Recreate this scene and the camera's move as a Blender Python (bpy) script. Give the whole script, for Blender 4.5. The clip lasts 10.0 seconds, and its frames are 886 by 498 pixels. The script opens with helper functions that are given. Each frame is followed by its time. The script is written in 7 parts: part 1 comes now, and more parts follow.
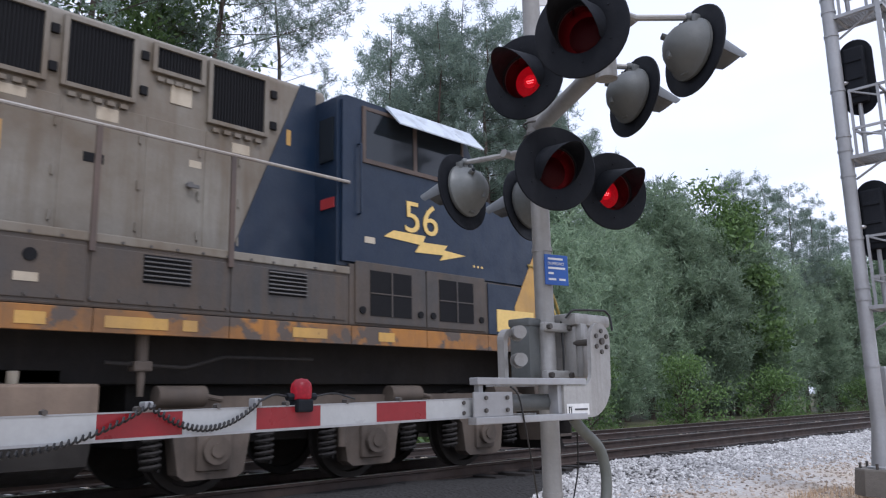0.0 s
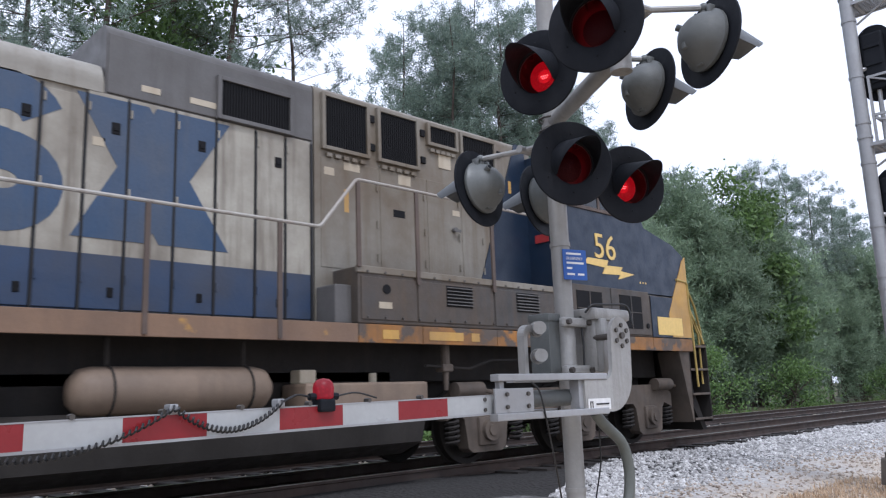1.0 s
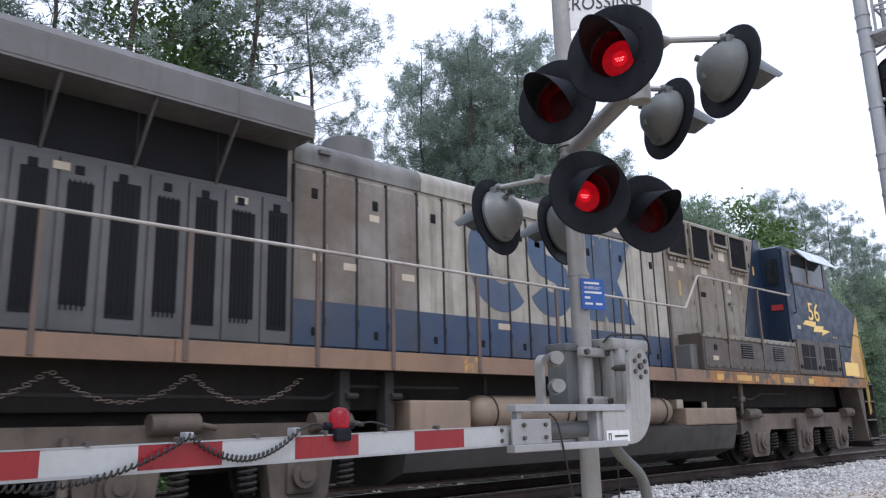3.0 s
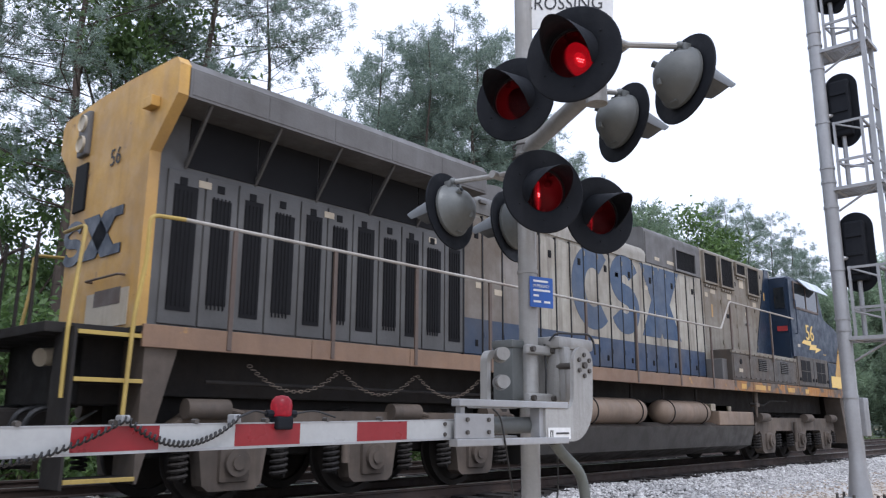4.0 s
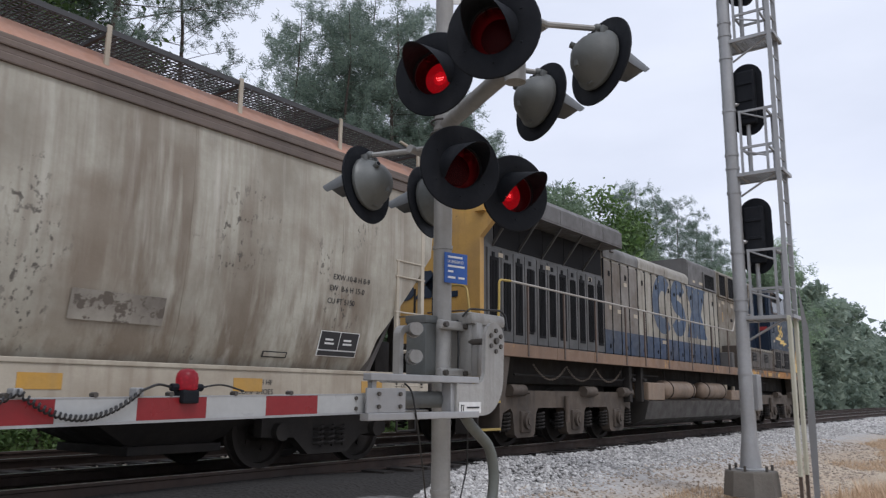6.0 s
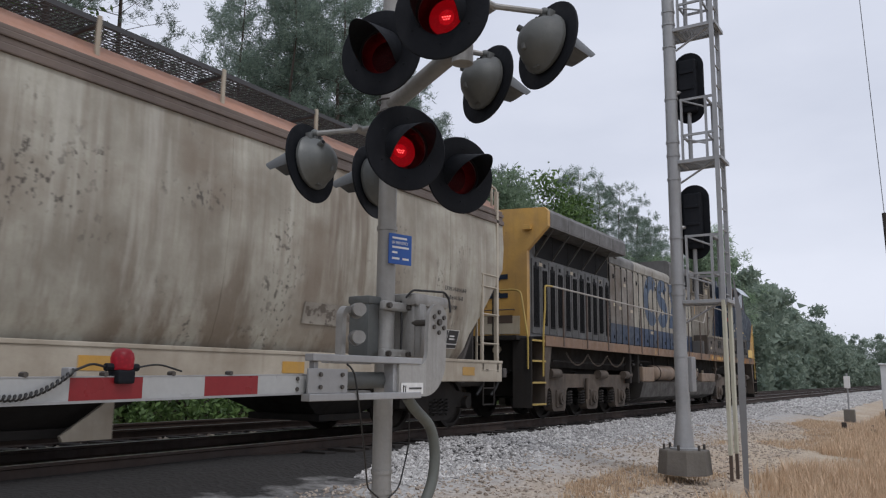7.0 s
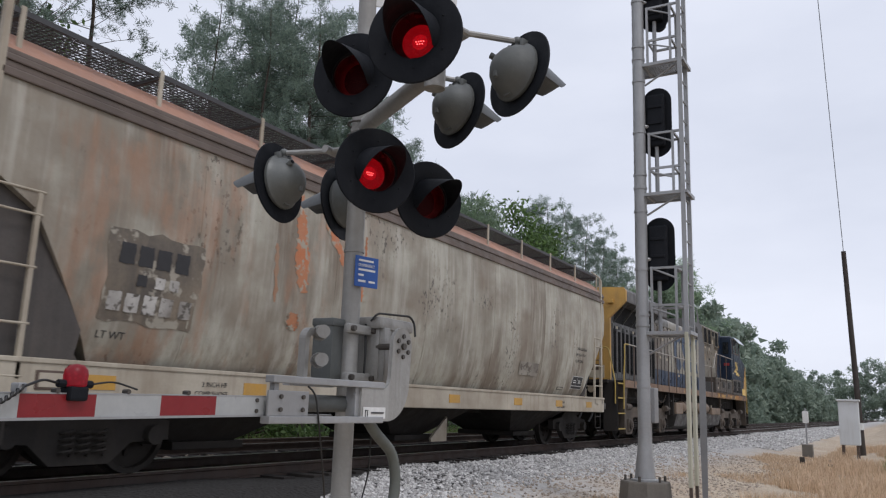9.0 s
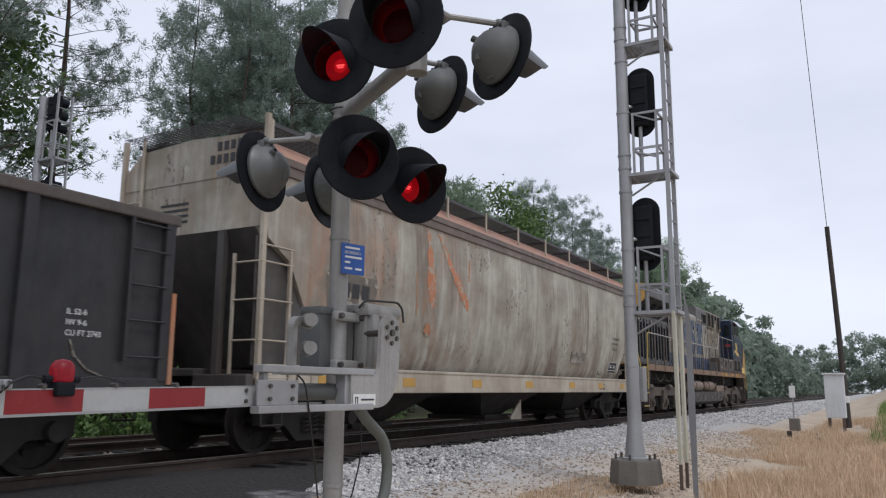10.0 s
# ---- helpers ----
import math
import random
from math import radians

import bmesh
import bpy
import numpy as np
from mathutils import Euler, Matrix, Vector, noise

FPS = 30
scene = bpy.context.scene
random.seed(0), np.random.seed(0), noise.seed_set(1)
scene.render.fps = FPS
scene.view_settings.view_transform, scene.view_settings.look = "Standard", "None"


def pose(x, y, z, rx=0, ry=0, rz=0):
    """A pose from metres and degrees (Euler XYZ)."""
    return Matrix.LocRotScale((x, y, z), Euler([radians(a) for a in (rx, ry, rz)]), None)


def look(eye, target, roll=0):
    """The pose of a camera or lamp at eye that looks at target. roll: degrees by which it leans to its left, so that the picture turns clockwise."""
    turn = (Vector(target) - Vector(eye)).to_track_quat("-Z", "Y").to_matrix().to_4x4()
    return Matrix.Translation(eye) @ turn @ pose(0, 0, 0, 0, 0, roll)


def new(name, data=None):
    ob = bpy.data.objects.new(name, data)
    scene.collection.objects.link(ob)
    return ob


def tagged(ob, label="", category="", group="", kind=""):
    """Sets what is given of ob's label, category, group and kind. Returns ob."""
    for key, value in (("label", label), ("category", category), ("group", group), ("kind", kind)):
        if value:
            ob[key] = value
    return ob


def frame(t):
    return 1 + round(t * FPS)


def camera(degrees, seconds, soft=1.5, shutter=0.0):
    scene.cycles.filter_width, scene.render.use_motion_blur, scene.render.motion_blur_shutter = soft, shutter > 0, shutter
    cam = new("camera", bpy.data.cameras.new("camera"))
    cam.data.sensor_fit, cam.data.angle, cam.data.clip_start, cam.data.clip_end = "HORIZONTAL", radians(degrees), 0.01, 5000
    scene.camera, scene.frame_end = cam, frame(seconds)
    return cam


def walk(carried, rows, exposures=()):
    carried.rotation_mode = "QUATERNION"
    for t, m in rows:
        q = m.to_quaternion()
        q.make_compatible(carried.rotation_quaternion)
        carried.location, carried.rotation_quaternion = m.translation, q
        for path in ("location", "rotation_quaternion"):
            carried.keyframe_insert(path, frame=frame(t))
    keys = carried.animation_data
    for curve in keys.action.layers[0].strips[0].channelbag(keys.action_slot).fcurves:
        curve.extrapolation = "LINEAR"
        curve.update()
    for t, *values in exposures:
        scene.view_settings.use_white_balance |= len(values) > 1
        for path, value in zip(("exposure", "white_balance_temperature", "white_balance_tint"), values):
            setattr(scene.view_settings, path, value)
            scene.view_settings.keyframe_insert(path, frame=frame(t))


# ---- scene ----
cam = camera(59.0, 10.0, soft=1.2, shutter=0.2)
PATH = [
    (0, pose(-0.0239, -0.0017, 0.7937, 100.963, 1.154, -45.635)),
    (0.5, pose(-0.0274, 0.0009, 0.7966, 101.158, 1.666, -44.398)),
    (1, pose(-0.0340, -0.0020, 0.8012, 100.727, 2.113, -44.197)),
    (1.5, pose(-0.0304, 0.0024, 0.8091, 100.766, 2.494, -44.811)),
    (2, pose(-0.0249, 0.0020, 0.8181, 101.343, 2.257, -46.553)),
    (2.5, pose(-0.0429, 0.0057, 0.8172, 102.624, 1.840, -44.631)),
    (2.7, pose(-0.0340, 0.0109, 0.8161, 102.960, 1.695, -42.968)),
    (3.8, pose(-0.0318, 0.0169, 0.8083, 102.205, -0.180, -45.893)),
    (4, pose(-0.0210, 0.0191, 0.8082, 102.239, -0.373, -47.132)),
    (4.5, pose(-0.0185, 0.0210, 0.8093, 102.089, -0.355, -49.100)),
    (5, pose(-0.0150, 0.0231, 0.8058, 102.030, -0.346, -49.691)),
    (5.5, pose(-0.0113, 0.0242, 0.8054, 101.842, -0.288, -49.874)),
    (6, pose(0.0008, 0.0267, 0.8045, 100.526, -0.486, -53.373)),
    (6.2, pose(0.0078, 0.0309, 0.8025, 99.923, -0.474, -54.934)),
    (7.3, pose(0.0112, 0.0298, 0.8027, 99.347, -0.642, -57.681)),
    (7.5, pose(0.0166, 0.0291, 0.8009, 99.509, -0.602, -57.716)),
    (8, pose(0.0209, 0.0283, 0.8013, 99.893, -0.831, -57.971)),
    (8.5, pose(0.0265, 0.0276, 0.7961, 100.769, -1.406, -58.914)),
    (9, pose(0.0299, 0.0334, 0.7931, 101.189, -1.873, -60.098)),
    (9.5, pose(0.0366, 0.0338, 0.7945, 100.563, -1.511, -61.276)),
    (10, pose(0.0393, 0.0344, 0.7964, 100.093, -0.319, -60.786)),
]
walk(cam, PATH, exposures=[(0.0, 0.42, 5660, 17), (1.5, 0.60, 5670, 15), (2.0, 0.58, 5670, 15), (4.3, 0.60, 5700, 15), (5.0, 0.17, 5870, 14), (5.5, 0.05, 5920, 14), (6.0, 0.05, 5980, 14), (7.3, -0.22, 6080, 14), (8.0, 0.02, 6080, 14), (8.5, -0.02, 6080, 14), (9.0, -0.08, 6080, 14), (10.0, -0.02, 6040, 14)])

# ---- sky and sun: high overcast ----
SUN_EL, SUN_AZ = radians(58), radians(-115)
world = bpy.data.worlds.new("overcast_sky")
scene.world = world
world.use_nodes = True
wn, wl = world.node_tree.nodes, world.node_tree.links
wn.clear()
sky = wn.new("ShaderNodeTexSky")
sky.sky_type, sky.sun_disc = "NISHITA", False
sky.sun_elevation, sky.sun_rotation = SUN_EL, math.pi / 2 - SUN_AZ
skb = wn.new("ShaderNodeBackground")
skb.inputs["Strength"].default_value = 0.05
wl.new(sky.outputs["Color"], skb.inputs["Color"])
wtc = wn.new("ShaderNodeTexCoord")
wmp = wn.new("ShaderNodeMapping")
wmp.inputs["Scale"].default_value = (1.4, 1.4, 4.0)
wl.new(wtc.outputs["Generated"], wmp.inputs["Vector"])
cloud = wn.new("ShaderNodeTexNoise")
cloud.inputs["Scale"].default_value, cloud.inputs["Detail"].default_value = 1.3, 6.0
wl.new(wmp.outputs["Vector"], cloud.inputs["Vector"])
cramp = wn.new("ShaderNodeValToRGB")
cramp.color_ramp.elements[0].position, cramp.color_ramp.elements[1].position = 0.32, 0.72
cramp.color_ramp.elements[0].color = (0.69, 0.72, 0.775, 1)
cramp.color_ramp.elements[1].color = (0.88, 0.90, 0.935, 1)
wl.new(cloud.outputs["Fac"], cramp.inputs["Fac"])
clb = wn.new("ShaderNodeBackground")
clb.inputs["Strength"].default_value = 1.1
wl.new(cramp.outputs["Color"], clb.inputs["Color"])
wadd = wn.new("ShaderNodeMixShader")
wadd.inputs[0].default_value = 0.93
wl.new(skb.outputs[0], wadd.inputs[1])
wl.new(clb.outputs[0], wadd.inputs[2])
wout = wn.new("ShaderNodeOutputWorld")
wl.new(wadd.outputs[0], wout.inputs["Surface"])

sun = new("sun", bpy.data.lights.new("sun", "SUN"))
sun.data.energy, sun.data.angle, sun.data.color = 1.15, radians(14), (1.0, 0.96, 0.9)
sdir = Vector((math.cos(SUN_EL) * math.cos(SUN_AZ), math.cos(SUN_EL) * math.sin(SUN_AZ), math.sin(SUN_EL)))
sun.matrix_basis = look(tuple(sdir * 60), (0, 0, 0))


# ---- materials ----
def nodes_of(name):
    m = bpy.data.materials.new(name)
    m.use_nodes = True
    nt = m.node_tree
    return m, nt.nodes, nt.links, nt.nodes["Principled BSDF"]


def mixc(n, l, fac, a, b, mode="MIX"):
    x = n.new("ShaderNodeMix")
    x.data_type, x.blend_type = "RGBA", mode
    for sock, val in ((x.inputs[0], fac), (x.inputs[6], a), (x.inputs[7], b)):
        if isinstance(val, bpy.types.NodeSocket):
            l.new(val, sock)
        else:
            sock.default_value = val if not isinstance(val, tuple) else (*val[:3], 1)
    return x.outputs[2]


def noisy(n, l, scale, detail=4.0, stretch=(1, 1, 1), lo=0.35, hi=0.65, rough=0.6):
    tc = n.new("ShaderNodeTexCoord")
    mp = n.new("ShaderNodeMapping")
    mp.inputs["Scale"].default_value = stretch
    l.new(tc.outputs["Object"], mp.inputs["Vector"])
    t = n.new("ShaderNodeTexNoise")
    t.inputs["Scale"].default_value, t.inputs["Detail"].default_value, t.inputs["Roughness"].default_value = scale, detail, rough
    l.new(mp.outputs["Vector"], t.inputs["Vector"])
    r = n.new("ShaderNodeMapRange")
    r.inputs["From Min"].default_value, r.inputs["From Max"].default_value = lo, hi
    l.new(t.outputs["Fac"], r.inputs["Value"])
    return r.outputs["Result"]


def ranged(n, l, fac, hi):
    m = n.new("ShaderNodeMath")
    m.operation = "MULTIPLY"
    m.inputs[1].default_value = hi
    l.new(fac, m.inputs[0])
    return m.outputs[0]


def paint(name, col, dirt=(0.10, 0.075, 0.05), amount=0.5, rough=0.55, metal=0.0, streak=0.5, fine=30.0, bump=0.15, spots=None, rnd=0.0, gloss=0.4):
    """A weathered surface: broad stains, vertical streaks, fine grain."""
    m, n, l, p = nodes_of(name)
    c = mixc(n, l, ranged(n, l, noisy(n, l, 0.9, 5), amount), col, dirt)
    if streak:
        c = mixc(n, l, ranged(n, l, noisy(n, l, 3.0, 5, (2.2, 2.2, 0.16), 0.5, 0.75), streak), c, dirt)
    c = mixc(n, l, ranged(n, l, noisy(n, l, fine, 3), 0.16), c, tuple(x * 0.55 for x in col))
    if spots:
        c = mixc(n, l, noisy(n, l, spots[1], 6, (1, 1, 1), spots[2], spots[2] + 0.05), c, spots[0])
    if rnd:
        oi = n.new("ShaderNodeObjectInfo")
        hv = n.new("ShaderNodeHueSaturation")
        mr = n.new("ShaderNodeMapRange")
        mr.inputs["To Min"].default_value, mr.inputs["To Max"].default_value = 1 - rnd, 1 + rnd
        l.new(oi.outputs["Random"], mr.inputs["Value"])
        l.new(mr.outputs["Result"], hv.inputs["Value"])
        l.new(c, hv.inputs["Color"])
        c = hv.outputs["Color"]
    l.new(c, p.inputs["Base Color"])
    p.inputs["Metallic"].default_value = metal
    p.inputs["Specular IOR Level"].default_value = gloss
    rr = n.new("ShaderNodeMapRange")
    rr.inputs["To Min"].default_value, rr.inputs["To Max"].default_value = max(0.05, rough - 0.12), min(1, rough + 0.15)
    l.new(noisy(n, l, 4.0, 4), rr.inputs["Value"])
    l.new(rr.outputs["Result"], p.inputs["Roughness"])
    if bump:
        b = n.new("ShaderNodeBump")
        b.inputs["Strength"].default_value, b.inputs["Distance"].default_value = bump, 0.01
        l.new(noisy(n, l, fine * 0.7, 4, (1, 1, 1), 0.2, 0.8), b.inputs["Height"])
        l.new(b.outputs["Normal"], p.inputs["Normal"])
    return m


def banded(name, low, high, z, **kw):
    """Paint with another colour below the height z of the thing."""
    m = paint(name, high, **kw)
    n, l = m.node_tree.nodes, m.node_tree.links
    p = n["Principled BSDF"]
    src = p.inputs["Base Color"].links[0].from_socket
    tc = n.new("ShaderNodeTexCoord")
    sp = n.new("ShaderNodeSeparateXYZ")
    l.new(tc.outputs["Object"], sp.inputs[0])
    lt = n.new("ShaderNodeMath")
    lt.operation = "LESS_THAN"
    lt.inputs[1].default_value = z
    l.new(sp.outputs["Z"], lt.inputs[0])
    lowc = mixc(n, l, ranged(n, l, noisy(n, l, 1.3, 5), 0.5), low, (0.06, 0.055, 0.05))
    l.new(mixc(n, l, lt.outputs[0], src, lowc), p.inputs["Base Color"])
    return m


def plain(name, col, rough=0.6, metal=0.0, emit=0.0, gloss=0.5):
    m, n, l, p = nodes_of(name)
    c = mixc(n, l, ranged(n, l, noisy(n, l, 14.0, 4), 0.3), col, tuple(x * 0.6 for x in col))
    l.new(c, p.inputs["Base Color"])
    p.inputs["Roughness"].default_value, p.inputs["Metallic"].default_value = rough, metal
    p.inputs["Specular IOR Level"].default_value = gloss
    if emit:
        p.inputs["Emission Color"].default_value = (*col, 1)
        p.inputs["Emission Strength"].default_value = emit
    return m


GREY_HOOD = banded("grey_blue_hood_paint", (0.03, 0.055, 0.11), (0.40, 0.375, 0.31), 2.44, amount=0.7, streak=0.8, rough=0.5)
HOOD_SOOT = banded("sooty_hood_paint", (0.03, 0.05, 0.09), (0.23, 0.21, 0.185), 2.44, amount=0.95, streak=0.8, rough=0.5)
POST_GREY = paint("weathered_grey_post_steel", (0.21, 0.215, 0.22), (0.11, 0.10, 0.09), amount=0.5)
GREY = paint("weathered_grey_paint", (0.34, 0.325, 0.28), (0.13, 0.10, 0.07), amount=0.5, streak=0.6, rough=0.5)
GREY_TAN = paint("tan_stained_grey_paint", (0.235, 0.218, 0.18), (0.115, 0.08, 0.045), amount=0.75, streak=0.6)
GREY_DARK = paint("sooty_grey_paint", (0.135, 0.13, 0.125), (0.06, 0.054, 0.048), amount=0.6, streak=0.4)
RAD_DOOR = paint("sooty_grey_louvre_door", (0.10, 0.097, 0.092), (0.045, 0.042, 0.038), amount=0.6, streak=0.3, rough=0.45)
BOX_GREY = paint("dusty_dark_grey_paint", (0.058, 0.054, 0.05), (0.11, 0.075, 0.045), amount=0.55, streak=0.5)
NAVY = paint("navy_blue_paint", (0.0075, 0.019, 0.042), (0.022, 0.028, 0.038), amount=0.35, streak=0.3, rough=0.4)
LOGO_BLUE = paint("faded_blue_paint", (0.036, 0.073, 0.14), (0.10, 0.10, 0.10), amount=0.45, streak=0.3)
YELLOW = paint("faded_yellow_paint", (0.58, 0.34, 0.08), (0.27, 0.17, 0.08), amount=0.65, streak=0.45, spots=((0.16, 0.09, 0.05), 2.6, 0.66))
YELLOW_RAIL = paint("yellow_handrail_paint", (0.46, 0.33, 0.08), (0.20, 0.14, 0.06), amount=0.5)
SILL = paint("rusty_tan_sill_paint", (0.235, 0.145, 0.088), (0.13, 0.085, 0.06), amount=0.7, streak=0.4, spots=((0.45, 0.25, 0.06), 1.4, 0.63))
SILL_ORANGE = paint("chipped_orange_sill_paint", (0.40, 0.17, 0.03), (0.10, 0.065, 0.042), amount=1.0, streak=0.6, spots=((0.09, 0.07, 0.055), 2.2, 0.50))
UNDER = paint("oily_black_underframe", (0.030, 0.028, 0.027), (0.044, 0.038, 0.032), amount=0.6, rough=0.8, gloss=0.12)
TRUCK = paint("dusty_brown_truck_steel", (0.135, 0.105, 0.08), (0.03, 0.025, 0.021), amount=0.7, rough=0.75)
TANK_DARK = paint("dusty_black_tank_steel", (0.05, 0.045, 0.04), (0.02, 0.018, 0.016), amount=0.6, rough=0.4)
GREY_SOOT = paint("soot_stained_grey_paint", (0.20, 0.195, 0.18), (0.05, 0.046, 0.042), amount=0.9, streak=0.6)
CABINET = paint("pale_cabinet_paint", (0.62, 0.64, 0.65), (0.42, 0.42, 0.40), amount=0.3)
TANK = paint("dusty_tan_tank_steel", (0.26, 0.19, 0.135), (0.10, 0.075, 0.055), amount=0.6, rough=0.6)
GRILLE = plain("black_louvre_steel", (0.009, 0.009, 0.010), 0.75, gloss=0.2)
SEAM = plain("dark_door_gap", (0.012, 0.012, 0.013), 0.8)
RAIL_STEEL = paint("worn_handrail_steel", (0.42, 0.40, 0.36), (0.18, 0.12, 0.08), amount=0.45)
POST_RUST = paint("rusty_stanchion_steel", (0.12, 0.085, 0.065), (0.05, 0.04, 0.035), amount=0.6)
STICKER = paint("grubby_cream_sticker", (0.52, 0.46, 0.35), (0.30, 0.23, 0.15), amount=0.6)
RED_STICKER = plain("red_sticker", (0.34, 0.03, 0.03), 0.5)
PALE_YELLOW = plain("yellow_lettering_paint", (0.75, 0.52, 0.16), 0.5)
INK = plain("black_lettering", (0.03, 0.03, 0.032), 0.6)
WHITE = plain("white_lettering", (0.75, 0.75, 0.73), 0.6)
CABIN = plain("dark_cab_interior", (0.02, 0.022, 0.025), 0.8)
# the pale blue is reflected sky, put into the visor's base colour
VISOR = paint("sky_tinted_visor_metal", (0.55, 0.60, 0.65), (0.12, 0.12, 0.12), amount=0.3, rough=0.35)


def hopper_material():
    """Beige paint with blotches of grime, run-down streaks, and one rusted stretch."""
    m = paint("stained_beige_hopper_paint", (0.47, 0.45, 0.375), (0.165, 0.135, 0.098), amount=0.64, streak=0.4, rough=0.6)
    n, l = m.node_tree.nodes, m.node_tree.links
    p = n["Principled BSDF"]
    c = p.inputs["Base Color"].links[0].from_socket
    # long dark runs, gathered in places
    run = n.new("ShaderNodeMath")
    run.operation = "MULTIPLY"
    l.new(noisy(n, l, 1.6, 6, (1.0, 1.0, 0.10), 0.48, 0.56), run.inputs[0])
    l.new(noisy(n, l, 0.45, 3, (1, 1, 0.8), 0.44, 0.58), run.inputs[1])
    c = mixc(n, l, ranged(n, l, run.outputs[0], 0.72), c, (0.15, 0.11, 0.075))
    # broad brown smears of old grime
    c = mixc(n, l, ranged(n, l, noisy(n, l, 0.55, 4, (1, 1, 1.3), 0.47, 0.60), 0.55), c, (0.21, 0.165, 0.12))
    # narrow rain streaks in grey and brown
    c = mixc(n, l, ranged(n, l, noisy(n, l, 5.0, 6, (2.6, 2.6, 0.10), 0.50, 0.66), 0.42), c, (0.24, 0.20, 0.155))
    c = mixc(n, l, ranged(n, l, noisy(n, l, 2.2, 5, (1.8, 1.8, 0.09), 0.54, 0.68), 0.35), c, (0.62, 0.60, 0.53))
    # flaked dark specks, gathered in places
    fl = n.new("ShaderNodeMath")
    fl.operation = "MULTIPLY"
    l.new(noisy(n, l, 15.0, 5, (1, 1, 0.6), 0.57, 0.62), fl.inputs[0])
    l.new(noisy(n, l, 0.7, 3, (1, 1, 1), 0.52, 0.60), fl.inputs[1])
    c = mixc(n, l, ranged(n, l, fl.outputs[0], 0.85), c, (0.07, 0.06, 0.05))
    # the rusted stretch near the car's number
    tc = n.new("ShaderNodeTexCoord")
    sp = n.new("ShaderNodeSeparateXYZ")
    l.new(tc.outputs["Object"], sp.inputs[0])
    near = n.new("ShaderNodeMapRange")
    near.interpolation_type = "SMOOTHSTEP"
    d = n.new("ShaderNodeMath")
    d.operation = "ADD"
    d.inputs[1].default_value = 6.3
    l.new(sp.outputs["X"], d.inputs[0])
    ab = n.new("ShaderNodeMath")
    ab.operation = "ABSOLUTE"
    l.new(d.outputs[0], ab.inputs[0])
    near.inputs["From Min"].default_value, near.inputs["From Max"].default_value = 4.6, 1.4
    l.new(ab.outputs[0], near.inputs["Value"])
    ru = n.new("ShaderNodeMath")
    ru.operation = "MULTIPLY"
    l.new(near.outputs["Result"], ru.inputs[0])
    l.new(noisy(n, l, 1.7, 6, (1.5, 1.5, 0.28), 0.47, 0.60), ru.inputs[1])
    c = mixc(n, l, ranged(n, l, ru.outputs[0], 0.5), c, mixc(n, l, noisy(n, l, 3.0, 5, (1, 1, 0.5), 0.42, 0.58), (0.33, 0.16, 0.085), (0.16, 0.125, 0.09)))
    l.new(c, p.inputs["Base Color"])
    return m


HOPPER = hopper_material()
HOPPER_EAVE = paint("grimy_brown_eave", (0.17, 0.13, 0.105), (0.06, 0.05, 0.045), amount=0.5, streak=0.2)
HOPPER_ROOF = paint("rust_pink_roof", (0.42, 0.22, 0.145), (0.20, 0.13, 0.10), amount=0.5, streak=0.2)
HOPPER_SILL = paint("grimy_cream_sill", (0.50, 0.45, 0.36), (0.19, 0.14, 0.09), amount=0.6, streak=0.4)
HOPPER_END = paint("sooty_hopper_end", (0.055, 0.05, 0.047), (0.12, 0.10, 0.085), amount=0.4)
GRATING = plain("dark_grating_steel", (0.05, 0.05, 0.052), 0.6)
REFLECTOR = paint("yellow_reflective_strip", (0.58, 0.31, 0.04), (0.32, 0.22, 0.10), amount=0.7, streak=0.5)
PATCH = paint("dark_repainted_patch", (0.085, 0.075, 0.065), (0.27, 0.22, 0.16), amount=1.0, streak=0.6, spots=((0.36, 0.33, 0.27), 4.0, 0.54))
RUST = paint("orange_rust_stain", (0.42, 0.15, 0.06), (0.30, 0.22, 0.15), amount=0.8, streak=0.6)
GONDOLA = paint("sooty_black_gondola_paint", (0.022, 0.023, 0.026), (0.045, 0.04, 0.037), amount=0.5, streak=0.5, rough=0.6)
GONDOLA_RIM = paint("rusty_top_chord", (0.10, 0.08, 0.068), (0.04, 0.036, 0.033), amount=0.6)
GALV = paint("dull_galvanised_steel", (0.37, 0.375, 0.38), (0.19, 0.185, 0.175), amount=0.5, rough=0.45, metal=0.35, streak=0.25)
ALU = paint("weathered_silver_paint", (0.38, 0.375, 0.355), (0.15, 0.135, 0.115), amount=0.6, rough=0.5, metal=0.3, streak=0.55, bump=0.3)
VISOR_GREY = paint("grey_visor_paint", (0.13, 0.14, 0.145), (0.08, 0.08, 0.078), amount=0.4)
LAMP_GREY = paint("grey_cast_aluminium", (0.14, 0.148, 0.142), (0.07, 0.068, 0.06), amount=0.6, rough=0.5, metal=0.2)
LAMP_BLACK = paint("matt_black_lamp_paint", (0.0095, 0.011, 0.0145), (0.022, 0.023, 0.026), amount=0.3, rough=0.65, gloss=0.14)
BOLT = plain("dark_bolt_steel", (0.10, 0.09, 0.08), 0.5, 0.6)
RUBBER = plain("black_rubber_cable", (0.012, 0.012, 0.012), 0.5)
HOSE = paint("grey_green_conduit", (0.13, 0.14, 0.125), (0.07, 0.07, 0.06), amount=0.4)
ARM_RED = paint("red_reflective_sheet", (0.21, 0.010, 0.014), (0.22, 0.03, 0.03), amount=0.3, rough=0.35, streak=0.1, bump=0.03)
ARM_WHITE = paint("white_reflective_sheet", (0.40, 0.41, 0.405), (0.26, 0.255, 0.24), amount=0.5, rough=0.35, streak=0.15, bump=0.03)
